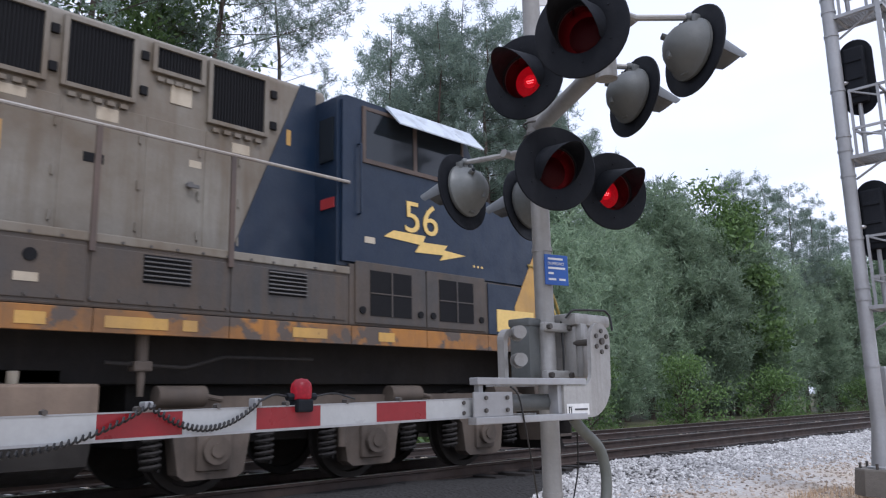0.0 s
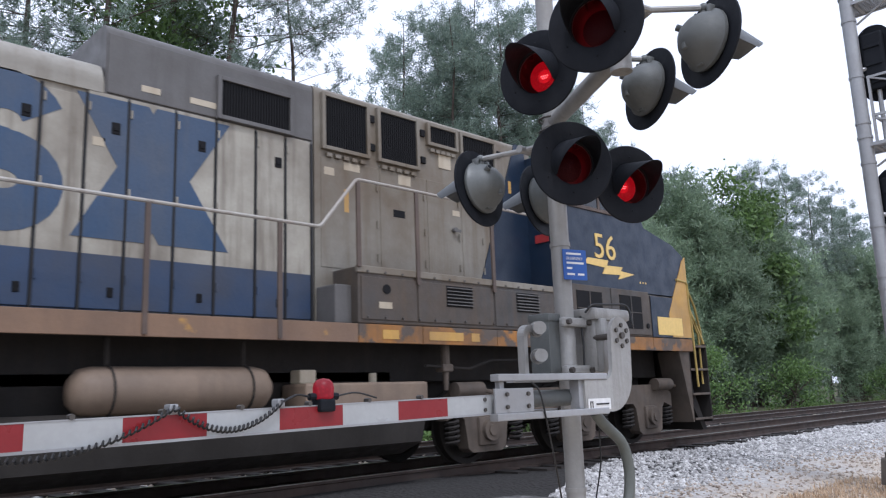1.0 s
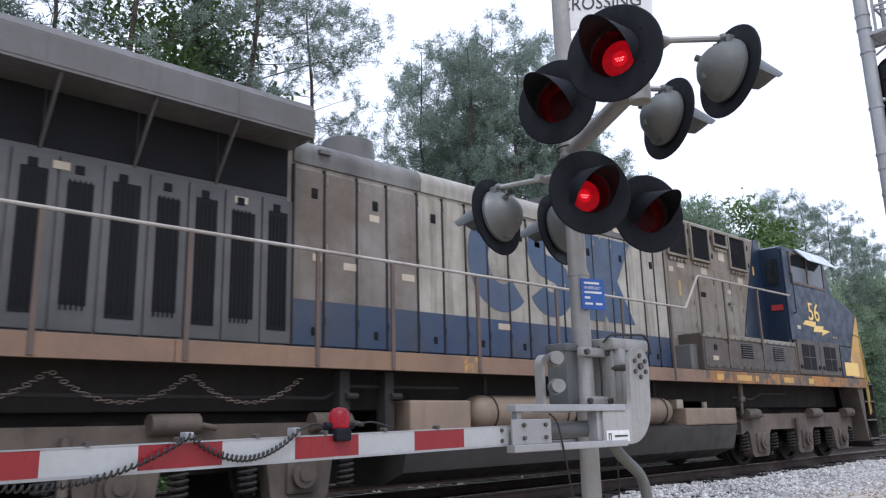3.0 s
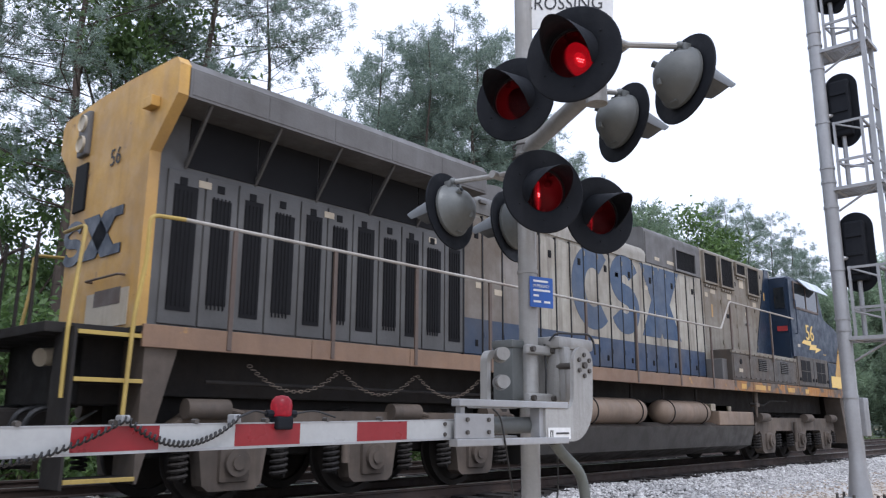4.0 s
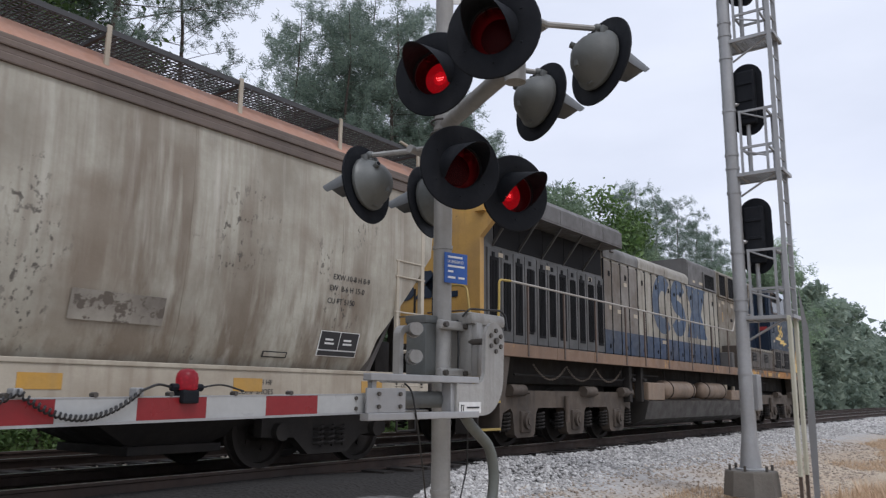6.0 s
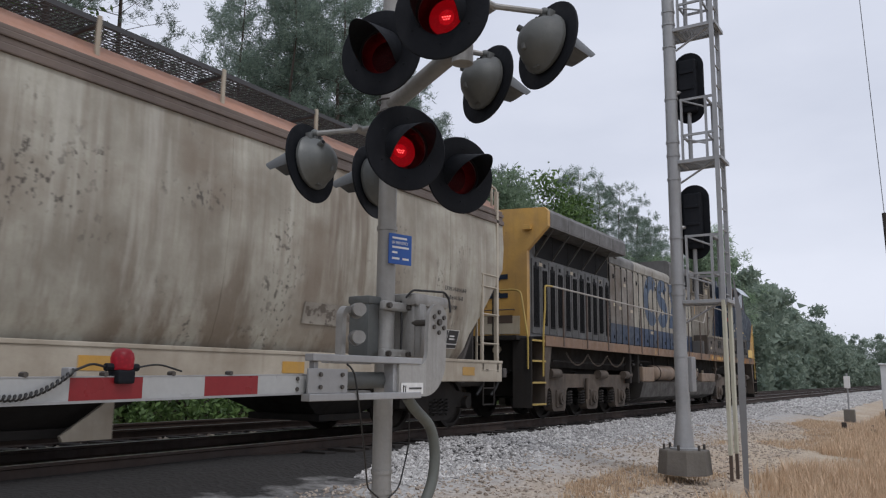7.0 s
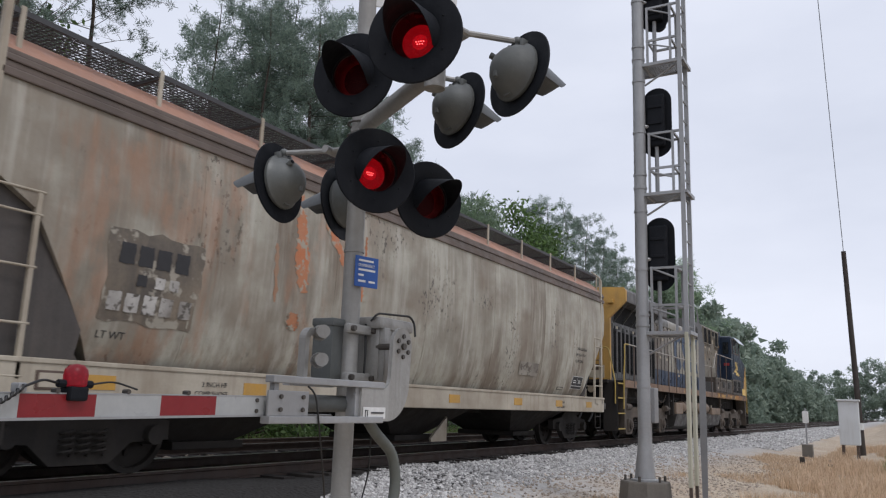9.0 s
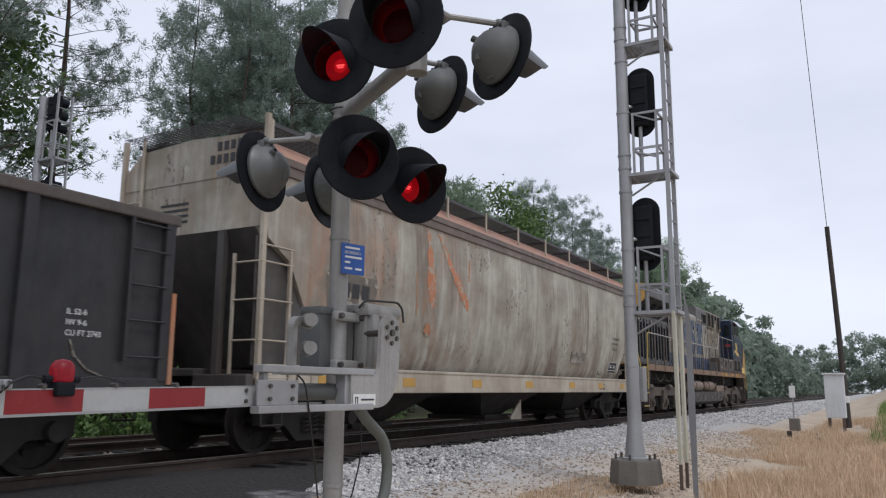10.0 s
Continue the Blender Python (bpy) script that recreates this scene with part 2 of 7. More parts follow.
BLUE_SIGN = plain("blue_sign_sheet", (0.012, 0.085, 0.36), 0.4)
SIGN_WHITE = paint("dirty_white_sign", (0.72, 0.72, 0.70), (0.45, 0.43, 0.4), amount=0.3)
CONCRETE = paint("stained_concrete", (0.165, 0.15, 0.13), (0.085, 0.077, 0.066), amount=0.6, rough=0.9, streak=0.2, bump=0.4)
WOOD_POLE = paint("dark_creosoted_wood", (0.06, 0.05, 0.043), (0.03, 0.026, 0.024), amount=0.5, rough=0.85, bump=0.4)
TIE = paint("weathered_tie_timber", (0.034, 0.028, 0.024), (0.014, 0.013, 0.012), amount=0.7, rough=0.9, bump=0.5, rnd=0.3)
RAIL_SIDE = paint("rusty_rail_steel", (0.06, 0.04, 0.031), (0.026, 0.021, 0.019), amount=0.6, rough=0.8)
RAIL_TOP = plain("polished_rail_head", (0.45, 0.43, 0.41), 0.28, 0.9)
BARK = paint("pine_bark", (0.10, 0.075, 0.06), (0.045, 0.036, 0.03), amount=0.6, rough=0.95, fine=9, bump=0.5)


def lens_material(name, strength):
    m, n, l, p = nodes_of(name)
    tc = n.new("ShaderNodeTexCoord")
    v = n.new("ShaderNodeTexVoronoi")
    v.inputs["Scale"].default_value = 55.0
    l.new(tc.outputs["Object"], v.inputs["Vector"])
    r = n.new("ShaderNodeMapRange")
    r.inputs["From Max"].default_value = 0.5
    r.inputs["To Min"].default_value, r.inputs["To Max"].default_value = 1.2 * strength, 0.75 * strength
    l.new(v.outputs["Distance"], r.inputs["Value"])
    p.inputs["Base Color"].default_value = (0.05, 0.002, 0.004, 1)
    p.inputs["Roughness"].default_value = 0.4
    p.inputs["Specular IOR Level"].default_value = 0.25
    p.inputs["Emission Color"].default_value = (1.0, 0.03, 0.06, 1)
    l.new(r.outputs["Result"], p.inputs["Emission Strength"])
    return m


def tinted_lens():
    """Moulded red glass that lets the light behind it through."""
    m = lens_material("red_lens_glass", 0.006)
    n, l = m.node_tree.nodes, m.node_tree.links
    tr = n.new("ShaderNodeBsdfTransparent")
    tr.inputs["Color"].default_value = (1.0, 0.22, 0.24, 1)
    mx = n.new("ShaderNodeMixShader")
    mx.inputs[0].default_value = 0.72
    l.new(n["Principled BSDF"].outputs[0], mx.inputs[1])
    l.new(tr.outputs[0], mx.inputs[2])
    l.new(mx.outputs[0], n["Material Output"].inputs["Surface"])
    return m


LENS = tinted_lens()
LENS_LIT = lens_material("glowing_red_panel", 0.30)
CORE_LIT = lens_material("glowing_red_core", 0.62)
DOME = lens_material("glowing_red_dome", 0.17)
LED = plain("glowing_red_diodes", (1.0, 0.35, 0.30), 0.4, 0, 7.0)


def glass_material():
    m, n, l, p = nodes_of("dark_cab_glass")
    p.inputs["Base Color"].default_value = (0.02, 0.025, 0.03, 1)
    p.inputs["Roughness"].default_value = 0.08
    p.inputs["Transmission Weight"].default_value = 0.35
    return m


GLASS = glass_material()


def leaf_material(name, a, b, trans=0.25):
    m, n, l, p = nodes_of(name)
    g = n.new("ShaderNodeNewGeometry")
    c = mixc(n, l, g.outputs["Random Per Island"], a, b)
    oi = n.new("ShaderNodeObjectInfo")
    hv = n.new("ShaderNodeHueSaturation")
    mr = n.new("ShaderNodeMapRange")
    mr.inputs["To Min"].default_value, mr.inputs["To Max"].default_value = 0.78, 1.22
    l.new(oi.outputs["Random"], mr.inputs["Value"])
    l.new(mr.outputs["Result"], hv.inputs["Value"])
    l.new(c, hv.inputs["Color"])
    l.new(hv.outputs["Color"], p.inputs["Base Color"])
    p.inputs["Roughness"].default_value = 0.6
    tr = n.new("ShaderNodeBsdfTranslucent")
    l.new(hv.outputs["Color"], tr.inputs["Color"])
    mx = n.new("ShaderNodeMixShader")
    mx.inputs[0].default_value = trans
    l.new(p.outputs[0], mx.inputs[1])
    l.new(tr.outputs[0], mx.inputs[2])
    l.new(mx.outputs[0], n["Material Output"].inputs["Surface"])
    return m


# needle green lifted and blued, so the colour itself carries the haze
HAZY_NEEDLE = leaf_material("hazy_pine_needles", (0.125, 0.175, 0.145), (0.27, 0.335, 0.26), 0.5)
YOUNG_NEEDLE = leaf_material("young_pine_needles", (0.165, 0.235, 0.155), (0.33, 0.42, 0.27), 0.5)
BROAD = leaf_material("broad_leaves", (0.065, 0.115, 0.038), (0.16, 0.25, 0.075), 0.4)
# distance haze is put into these leaf colours: paler and greyer green
HAZY_FAR_LEAF = leaf_material("hazy_far_wood_leaves", (0.19, 0.25, 0.20), (0.33, 0.39, 0.30), 0.42)
DRY_GRASS = leaf_material("dry_grass_blades", (0.52, 0.37, 0.24), (0.84, 0.65, 0.45), 0.35)
GREEN_GRASS = leaf_material("green_grass_blades", (0.10, 0.17, 0.04), (0.26, 0.33, 0.09), 0.3)


def stone_material(name, a, b):
    m, n, l, p = nodes_of(name)
    g = n.new("ShaderNodeNewGeometry")
    c = mixc(n, l, g.outputs["Random Per Island"], a, b)
    c = mixc(n, l, ranged(n, l, noisy(n, l, 25.0, 4), 0.4), c, (0.13, 0.11, 0.095))
    l.new(c, p.inputs["Base Color"])
    p.inputs["Roughness"].default_value = 0.85
    return m


STONE = stone_material("grey_ballast_stone", (0.29, 0.285, 0.275), (0.70, 0.685, 0.66))
STONE_BROWN = stone_material("brown_dusty_stone", (0.24, 0.19, 0.145), (0.58, 0.50, 0.41))


def ground_material():
    m, n, l, p = nodes_of("gravel_and_dirt_ground")
    tc = n.new("ShaderNodeTexCoord")
    sp = n.new("ShaderNodeSeparateXYZ")
    l.new(tc.outputs["Object"], sp.inputs[0])
    v = n.new("ShaderNodeTexVoronoi")
    v.inputs["Scale"].default_value = 16.0
    l.new(tc.outputs["Object"], v.inputs["Vector"])
    hv = n.new("ShaderNodeHueSaturation")
    hv.inputs["Saturation"].default_value = 0.0
    l.new(v.outputs["Color"], hv.inputs["Color"])
    grav = mixc(n, l, 0.55, hv.outputs["Color"], (0.30, 0.28, 0.26))
    grav = mixc(n, l, 0.5, grav, (0.33, 0.32, 0.30))
    dirt = mixc(n, l, noisy(n, l, 0.8, 6), (0.46, 0.36, 0.26), (0.58, 0.49, 0.37))
    dirt = mixc(n, l, ranged(n, l, noisy(n, l, 22.0, 5), 0.5), dirt, (0.14, 0.10, 0.07))
    wood = mixc(n, l, noisy(n, l, 1.5, 5), (0.05, 0.055, 0.025), (0.10, 0.085, 0.04))
    jig = n.new("ShaderNodeMath")
    jig.operation = "MULTIPLY_ADD"
    l.new(noisy(n, l, 0.9, 5, (1, 1, 1), 0.2, 0.8), jig.inputs[0])
    jig.inputs[1].default_value = 1.8
    l.new(sp.outputs["Y"], jig.inputs[2])
    ra = n.new("ShaderNodeMapRange")
    ra.inputs["From Min"].default_value, ra.inputs["From Max"].default_value = 4.6, 6.2
    l.new(jig.outputs[0], ra.inputs["Value"])
    rb = n.new("ShaderNodeMapRange")
    rb.inputs["From Min"].default_value, rb.inputs["From Max"].default_value = 17.0, 18.5
    l.new(jig.outputs[0], rb.inputs["Value"])
    c = mixc(n, l, ra.outputs["Result"], dirt, grav)
    c = mixc(n, l, rb.outputs["Result"], c, wood)
    # oily black strip beside the near rail, close to the road
    def window(sock, a, b):
        w = n.new("ShaderNodeMapRange")
        w.inputs["From Min"].default_value, w.inputs["From Max"].default_value = a, b
        l.new(sock, w.inputs["Value"])
        return w.outputs["Result"]
    oil = n.new("ShaderNodeMath")
    oil.operation = "MULTIPLY"
    l.new(window(jig.outputs[0], 6.5, 7.2), oil.inputs[0])
    l.new(window(jig.outputs[0], 11.9, 11.0), oil.inputs[1])
    jx = n.new("ShaderNodeMath")
    jx.operation = "MULTIPLY_ADD"
    l.new(noisy(n, l, 0.7, 5, (1, 1, 1), 0.2, 0.8), jx.inputs[0])
    jx.inputs[1].default_value = 5.0
    l.new(sp.outputs["X"], jx.inputs[2])
    oil2 = n.new("ShaderNodeMath")
    oil2.operation = "MULTIPLY"
    l.new(oil.outputs[0], oil2.inputs[0])
    l.new(window(jx.outputs[0], 20.5, 15.5), oil2.inputs[1])
    c = mixc(n, l, oil2.outputs[0], c, (0.022, 0.02, 0.018))
    l.new(c, p.inputs["Base Color"])
    p.inputs["Roughness"].default_value = 0.95
    b = n.new("ShaderNodeBump")
    b.inputs["Strength"].default_value, b.inputs["Distance"].default_value = 0.8, 0.04
    l.new(v.outputs["Distance"], b.inputs["Height"])
    l.new(b.outputs["Normal"], p.inputs["Normal"])
    return m


GROUND = ground_material()


# ---- mesh helpers ----
def box(bm, x0, x1, y0, y1, z0, z1, bev=0.0, m=None):
    g = bmesh.ops.create_cube(bm, size=1.0)
    vs = g["verts"]
    mm = Matrix.Translation(((x0 + x1) / 2, (y0 + y1) / 2, (z0 + z1) / 2)) @ Matrix.Diagonal((abs(x1 - x0), abs(y1 - y0), abs(z1 - z0), 1))
    bmesh.ops.transform(bm, matrix=(m @ mm) if m else mm, verts=vs)
    if bev:
        es = list({e for v in vs for e in v.link_edges})
        bmesh.ops.bevel(bm, geom=es, offset=bev, segments=2, affect="EDGES", profile=0.6)


def cyl(bm, a, b, r, seg=12, r2=None):
    a, b = Vector(a), Vector(b)
    d = b - a
    m = Matrix.Translation((a + b) / 2) @ d.to_track_quat("Z", "Y").to_matrix().to_4x4()
    bmesh.ops.create_cone(bm, cap_ends=True, segments=seg, radius1=r, radius2=r if r2 is None else r2, depth=d.length, matrix=m)


def tube(bm, pts, r, seg=8):
    """A bent pipe through points, rounded at the joints."""
    pts = [Vector(p) for p in pts]
    rings = []
    for i, p in enumerate(pts):
        d = (pts[min(i + 1, len(pts) - 1)] - pts[max(i - 1, 0)]).normalized()
        q = d.to_track_quat("Z", "Y").to_matrix()
        rings.append([bm.verts.new(p + q @ Vector((r * math.cos(2 * math.pi * k / seg), r * math.sin(2 * math.pi * k / seg), 0))) for k in range(seg)])
    for i in range(len(rings) - 1):
        a, b = rings[i], rings[i + 1]
        # match ring starts to avoid twist
        off = min(range(seg), key=lambda o: sum((a[k].co - b[(k + o) % seg].co).length for k in range(seg)))
        b = rings[i + 1] = [b[(k + off) % seg] for k in range(seg)]
        for k in range(seg):
            bm.faces.new((a[k], a[(k + 1) % seg], b[(k + 1) % seg], b[k]))
    bm.faces.new(rings[0][::-1])
    bm.faces.new(rings[-1])


def arc(cx, cz, r, a0, a1, n):
    return [(cx + r * math.cos(radians(a0 + (a1 - a0) * i / n)), cz + r * math.sin(radians(a0 + (a1 - a0) * i / n))) for i in range(n + 1)]


def prism(bm, poly, lo, hi, axis="y"):
    """A polygon drawn in the plane across an axis, drawn out along it."""
    def at(u, v, w):
        return {"y": (u, w, v), "x": (w, u, v), "z": (u, v, w)}[axis]
    a = [bm.verts.new(at(u, v, lo)) for u, v in poly]
    b = [bm.verts.new(at(u, v, hi)) for u, v in poly]
    k = len(poly)
    bm.faces.new(a)
    bm.faces.new(b[::-1])
    for i in range(k):
        bm.faces.new((a[i], b[i], b[(i + 1) % k], a[(i + 1) % k]))


def lathe(bm, prof, m, seg=28):
    """A turned shape: (radius, height) pairs spun round z, set by m."""
    rings = []
    for r, h in prof:
        if r < 1e-5:
            rings.append([bm.verts.new(m @ Vector((0, 0, h)))])
        else:
            rings.append([bm.verts.new(m @ Vector((r * math.cos(2 * math.pi * k / seg), r * math.sin(2 * math.pi * k / seg), h))) for k in range(seg)])
    for a, b in zip(rings, rings[1:]):
        for k in range(seg):
            q = [a[k % len(a)], a[(k + 1) % len(a)], b[(k + 1) % len(b)], b[k % len(b)]]
            q = list(dict.fromkeys(q))
            if len(q) > 2:
                bm.faces.new(q)


def finish(bm, mat, name="mesh", smooth=False):
    bmesh.ops.recalc_face_normals(bm, faces=bm.faces)
    me = bpy.data.meshes.new(name)
    bm.to_mesh(me)
    bm.free()
    me.materials.append(mat)
    if smooth:
        for f in me.polygons:
            f.use_smooth = True
        me.set_sharp_from_angle(angle=radians(40))
    return me


ORIGIN = Vector((0, 0, 0))


SHAPE = None


def part(name, bm, mat, parent, label="", smooth=False):
    if SHAPE:
        for v in bm.verts:
            v.co = SHAPE(v.co)
    bmesh.ops.translate(bm, verts=bm.verts, vec=-ORIGIN)
    ob = new(name, finish(bm, mat, name, smooth))
    ob.parent = parent
    if label:
        ob["label"] = label
    return ob


def thing(name, at, label, category, group="", kind=""):
    global ORIGIN
    ORIGIN = Vector(at)
    ob = new(name)
    ob.empty_display_size = 0.3
    ob.matrix_basis = Matrix.Translation(at)
    return tagged(ob, label, category, group, kind)


def boxpart(name, dims, mat, parent, bev=0.01, label=""):
    bm = bmesh.new()
    box(bm, *dims, bev=bev)
    return part(name, bm, mat, parent, label)


def tubepart(name, pts, r, mat, parent, label="", seg=8):
    bm = bmesh.new()
    tube(bm, pts, r, seg)
    return part(name, bm, mat, parent, label, True)


def rounded(pts, r=0.06, n=4):
    """Rounds the corners of a bent line."""
    pts = [Vector(p) for p in pts]
    out = [pts[0]]
    for a, b, c in zip(pts, pts[1:], pts[2:]):
        u, v = (a - b).normalized(), (c - b).normalized()
        p, q = b + u * r, b + v * r
        out += [p.lerp(b, i / n).lerp(b.lerp(q, i / n), i / n) for i in range(n + 1)]
    return out + [pts[-1]]


def lettering(name, text, size, m, mat, parent, label="", depth=0.002, squash=1.0, align="LEFT"):
    cu = bpy.data.curves.new(name, "FONT")
    cu.body, cu.size, cu.extrude, cu.align_x = text, size, depth, align
    cu.resolution_u = 3
    tmp = bpy.data.objects.new(name, cu)
    scene.collection.objects.link(tmp)
    bpy.context.view_layer.update()
    me = bpy.data.meshes.new_from_object(tmp.evaluated_get(bpy.context.evaluated_depsgraph_get()))
    bpy.data.objects.remove(tmp)
    bpy.data.curves.remove(cu)
    me.transform(m @ Matrix.Diagonal((squash, 1, 1, 1)))
    if SHAPE:
        for v in me.vertices:
            v.co = SHAPE(v.co)
    me.transform(Matrix.Translation(-ORIGIN))
    me.materials.clear()
    me.materials.append(mat)
    ob = new(name, me)
    ob.parent = parent
    if label:
        ob["label"] = label
    return ob


# letters that face the camera side (towards -y), reading along +x
def side_at(x, y, z):
    return pose(x, y, z, 90, 0, 0)


# ---- ground ----
def ground_height(x, y):
    """Camera side: low dirt verge; ballast shoulder; two tracks; woodland beyond."""
    if y < 2.0:
        z = -0.62
    elif y < 5.0:
        z = -0.62 + (y - 2.0) / 3.0 * 0.22
    elif y < 7.2:
        z = -0.40 + (y - 5.0) / 2.2 * 0.20
    elif y < 15.2:
        z = -0.20
    elif y < 17.5:
        z = -0.20 - (y - 15.2) / 2.3 * 0.5
    else:
        z = -0.70 + min(1.2, (y - 17.5) * 0.03)
    if x > 20 and y < 2.5:
        z += min(1.6, (x - 20) * 0.022 * max(0, 2.5 - y) * 0.25)
    z -= 0.0165 * min(16.0, max(0.0, y))
    if x < 9.0 and 6.8 < y < 9.6:
        z += 0.075 * min(1.0, (9.0 - x) / 1.5)
    w = 0.03 if 7.2 < y < 15.2 else 0.07
    return z + w * noise.noise((x * 0.45, y * 0.45, 3.1)) + 0.3 * w * noise.noise((x * 2.1, y * 2.1, 7.7))


def grid_axis(stops):
    out = []
    for a, b, step in stops:
        n = max(1, round((b - a) / step))
        out += [a + (b - a) * i / n for i in range(n)]
    return out + [stops[-1][1]]


gx = grid_axis([(-600, -60, 60), (-60, -6, 3), (-6, 34, 0.35), (34, 90, 2), (90, 900, 60)])
gy = grid_axis([(-500, -40, 60), (-40, -4, 3), (-4, 9, 0.3), (9, 20, 0.7), (20, 80, 5), (80, 600, 60)])
verts = [(x, y, ground_height(x, y)) for y in gy for x in gx]
nx = len(gx)
faces = [(j * nx + i, j * nx + i + 1, (j + 1) * nx + i + 1, (j + 1) * nx + i) for j in range(len(gy) - 1) for i in range(nx - 1)]
gme = bpy.data.meshes.new("ground")
gme.from_pydata(verts, [], faces)
gme.materials.append(GROUND)
for f in gme.polygons:
    f.use_smooth = True
tagged(new("ground", gme), "dirt verge rising to grey ballast beside the tracks", "ground", kind="structure")

TRACKS = (8.77, 13.2)
RAIL_Z = (-0.13, -0.20)
RAIL_PROFILE = [(-0.069, -0.17), (0.069, -0.17), (0.069, -0.155), (0.012, -0.135), (0.010, -0.045), (0.035, -0.034), (0.036, -0.006), (0.028, 0.0), (-0.028, 0.0), (-0.036, -0.006), (-0.035, -0.034), (-0.010, -0.045), (-0.012, -0.135), (-0.069, -0.155)]
ORIGIN = Vector((0, 0, 0))
track_roots = []
for ty, tz in zip(TRACKS, RAIL_Z):
    root = thing("railway_track", (0, ty, tz - 0.17), "rusty steel rails on weathered timber ties in ballast", "railway track", "tracks side by side", "structure")
    ORIGIN = Vector((0, 0, 0))
    track_roots.append(root)
    for off in (-0.7525, 0.7525):
        bm = bmesh.new()
        prism(bm, [(off + u, v + 0.17) for u, v in RAIL_PROFILE], -60, 420, "x")
        part("rail", bm, RAIL_SIDE, root, "rusty rail with a worn head")
        bm = bmesh.new()
        box(bm, -60, 420, off - 0.03, off + 0.03, 0.168, 0.1725)
        part("rail_head", bm, RAIL_TOP, root, "polished running surface")

# loose ballast stones: one joined scatter
def stone_field(name, count, seed, area, size, mat, label, lift=0.0):
    rng = np.random.default_rng(seed)
    base = np.array([(1, 0, 0), (-1, 0, 0), (0, 1, 0), (0, -1, 0), (0, 0, 1), (0, 0, -1)], float)
    tri = np.array([(0, 2, 4), (2, 1, 4), (1, 3, 4), (3, 0, 4), (2, 0, 5), (1, 2, 5), (3, 1, 5), (0, 3, 5)])
    vs, fs = [], []
    for i in range(count):
        x, y = area(rng)
        s = size * (0.55 + 0.9 * rng.random() ** 2)
        p = base * (s * (0.6 + 0.8 * rng.random((6, 1))))
        a = rng.random() * 6.28
        b = rng.random() * 6.28
        ca, sa, cb, sb = math.cos(a), math.sin(a), math.cos(b), math.sin(b)
        rot = np.array([[ca, -sa, 0], [sa, ca, 0], [0, 0, 1]]) @ np.array([[1, 0, 0], [0, cb, -sb], [0, sb, cb]])
        p = p @ rot.T
        p[:, 2] *= 0.75
        p += (x, y, ground_height(x, y) + 0.2 * s + lift)
        fs += [tuple(t) for t in (tri + 6 * i)]
        vs += [tuple(q) for q in p]
    me = bpy.data.meshes.new(name)
    me.from_pydata(vs, [], fs)
    me.materials.append(mat)
    return tagged(new(name, me), label, "gravel", kind="stuff")


stone_field("ballast_gravel", 17000, 5, lambda r: (lambda u: (7.7 + 29.3 * u, 5.3 + 2.5 * r.random() ** 0.8 * min(1.0, 0.35 + u * 5)))(r.random() ** 1.3), 0.036, STONE, "loose grey crushed ballast stones beside the rail")
stone_field("far_ballast", 9000, 15, lambda r: (33 + 62 * r.random() ** 1.3, 4.2 + 3.5 * r.random()), 0.062, STONE, "distant grey crushed ballast along the rails")
stone_field("track_gravel", 7000, 6, lambda r: (lambda x: (x, (11.0 if x < 13 else 8.2) + (4.4 if x < 13 else 7.2) * r.random()))(-4 + 45 * r.random()), 0.04, STONE_BROWN, "dusty brown ballast stones between the rails")
stone_field("verge_gravel", 9000, 7, lambda r: (2.5 + 24 * r.random() ** 1.4, 2.6 + 3.2 * r.random()), 0.026, STONE_BROWN, "scattered brown stones on the dirt verge")


def grass_field(name, count, seed, area, height, mat, label, clump=5):
    rng = np.random.default_rng(seed)
    vs, fs = [], []
    for i in range(count):
        cx, cy = area(rng)
        for k in range(clump):
            x, y = cx + rng.normal() * 0.07, cy + rng.normal() * 0.07
            z = ground_height(x, y) - 0.02
            a, h, lean = rng.random() * 6.28, height * (0.4 + 0.9 * rng.random()), rng.normal() * 0.35
            w = 0.005 + 0.005 * rng.random()
            dx, dy = math.cos(a) * w, math.sin(a) * w
            ex, ey = -math.sin(a) * lean * h, math.cos(a) * lean * h
            n = len(vs)
            vs += [(x - dx, y - dy, z), (x + dx, y + dy, z), (x + ex * 0.4 + dx * 0.8, y + ey * 0.4 + dy * 0.8, z + h * 0.6), (x + ex * 0.4 - dx * 0.8, y + ey * 0.4 - dy * 0.8, z + h * 0.6), (x + ex, y + ey, z + h)]
            fs += [(n, n + 1, n + 2, n + 3), (n + 3, n + 2, n + 4)]
    me = bpy.data.meshes.new(name)
    me.from_pydata(vs, [], fs)
    me.materials.append(mat)
    return tagged(new(name, me), label, "grass", kind="stuff")


def patchy(r, x0, x1, y0, y1, cut):
    while True:
        x, y = x0 + (x1 - x0) * r.random() ** 1.4, y0 + (y1 - y0) * r.random()
        if noise.noise((x * 0.35, y * 0.6, 1.7)) > cut:
            return x, y


grass_field("dry_grass", 9000, 8, lambda r: patchy(r, 8.5, 38, -2.0, 2.3, -0.15), 0.26, DRY_GRASS, "tall dry straw-coloured grass on the verge")
grass_field("short_dry_grass", 3500, 9, lambda r: patchy(r, 6, 30, 1.5, 4.2, 0.05), 0.09, DRY_GRASS, "short dry grass tufts in the dirt")
grass_field("green_grass", 2600, 10, lambda r: patchy(r, 22, 60, -3.5, 0.5, -0.1), 0.38, GREEN_GRASS, "long green and yellow grass on the bank")
grass_field("far_side_weeds", 2600, 12, lambda r: (4 + 70 * r.random(), 16.6 + 2.5 * r.random()), 0.5, GREEN_GRASS, "green weeds along the far side of the tracks", 6)

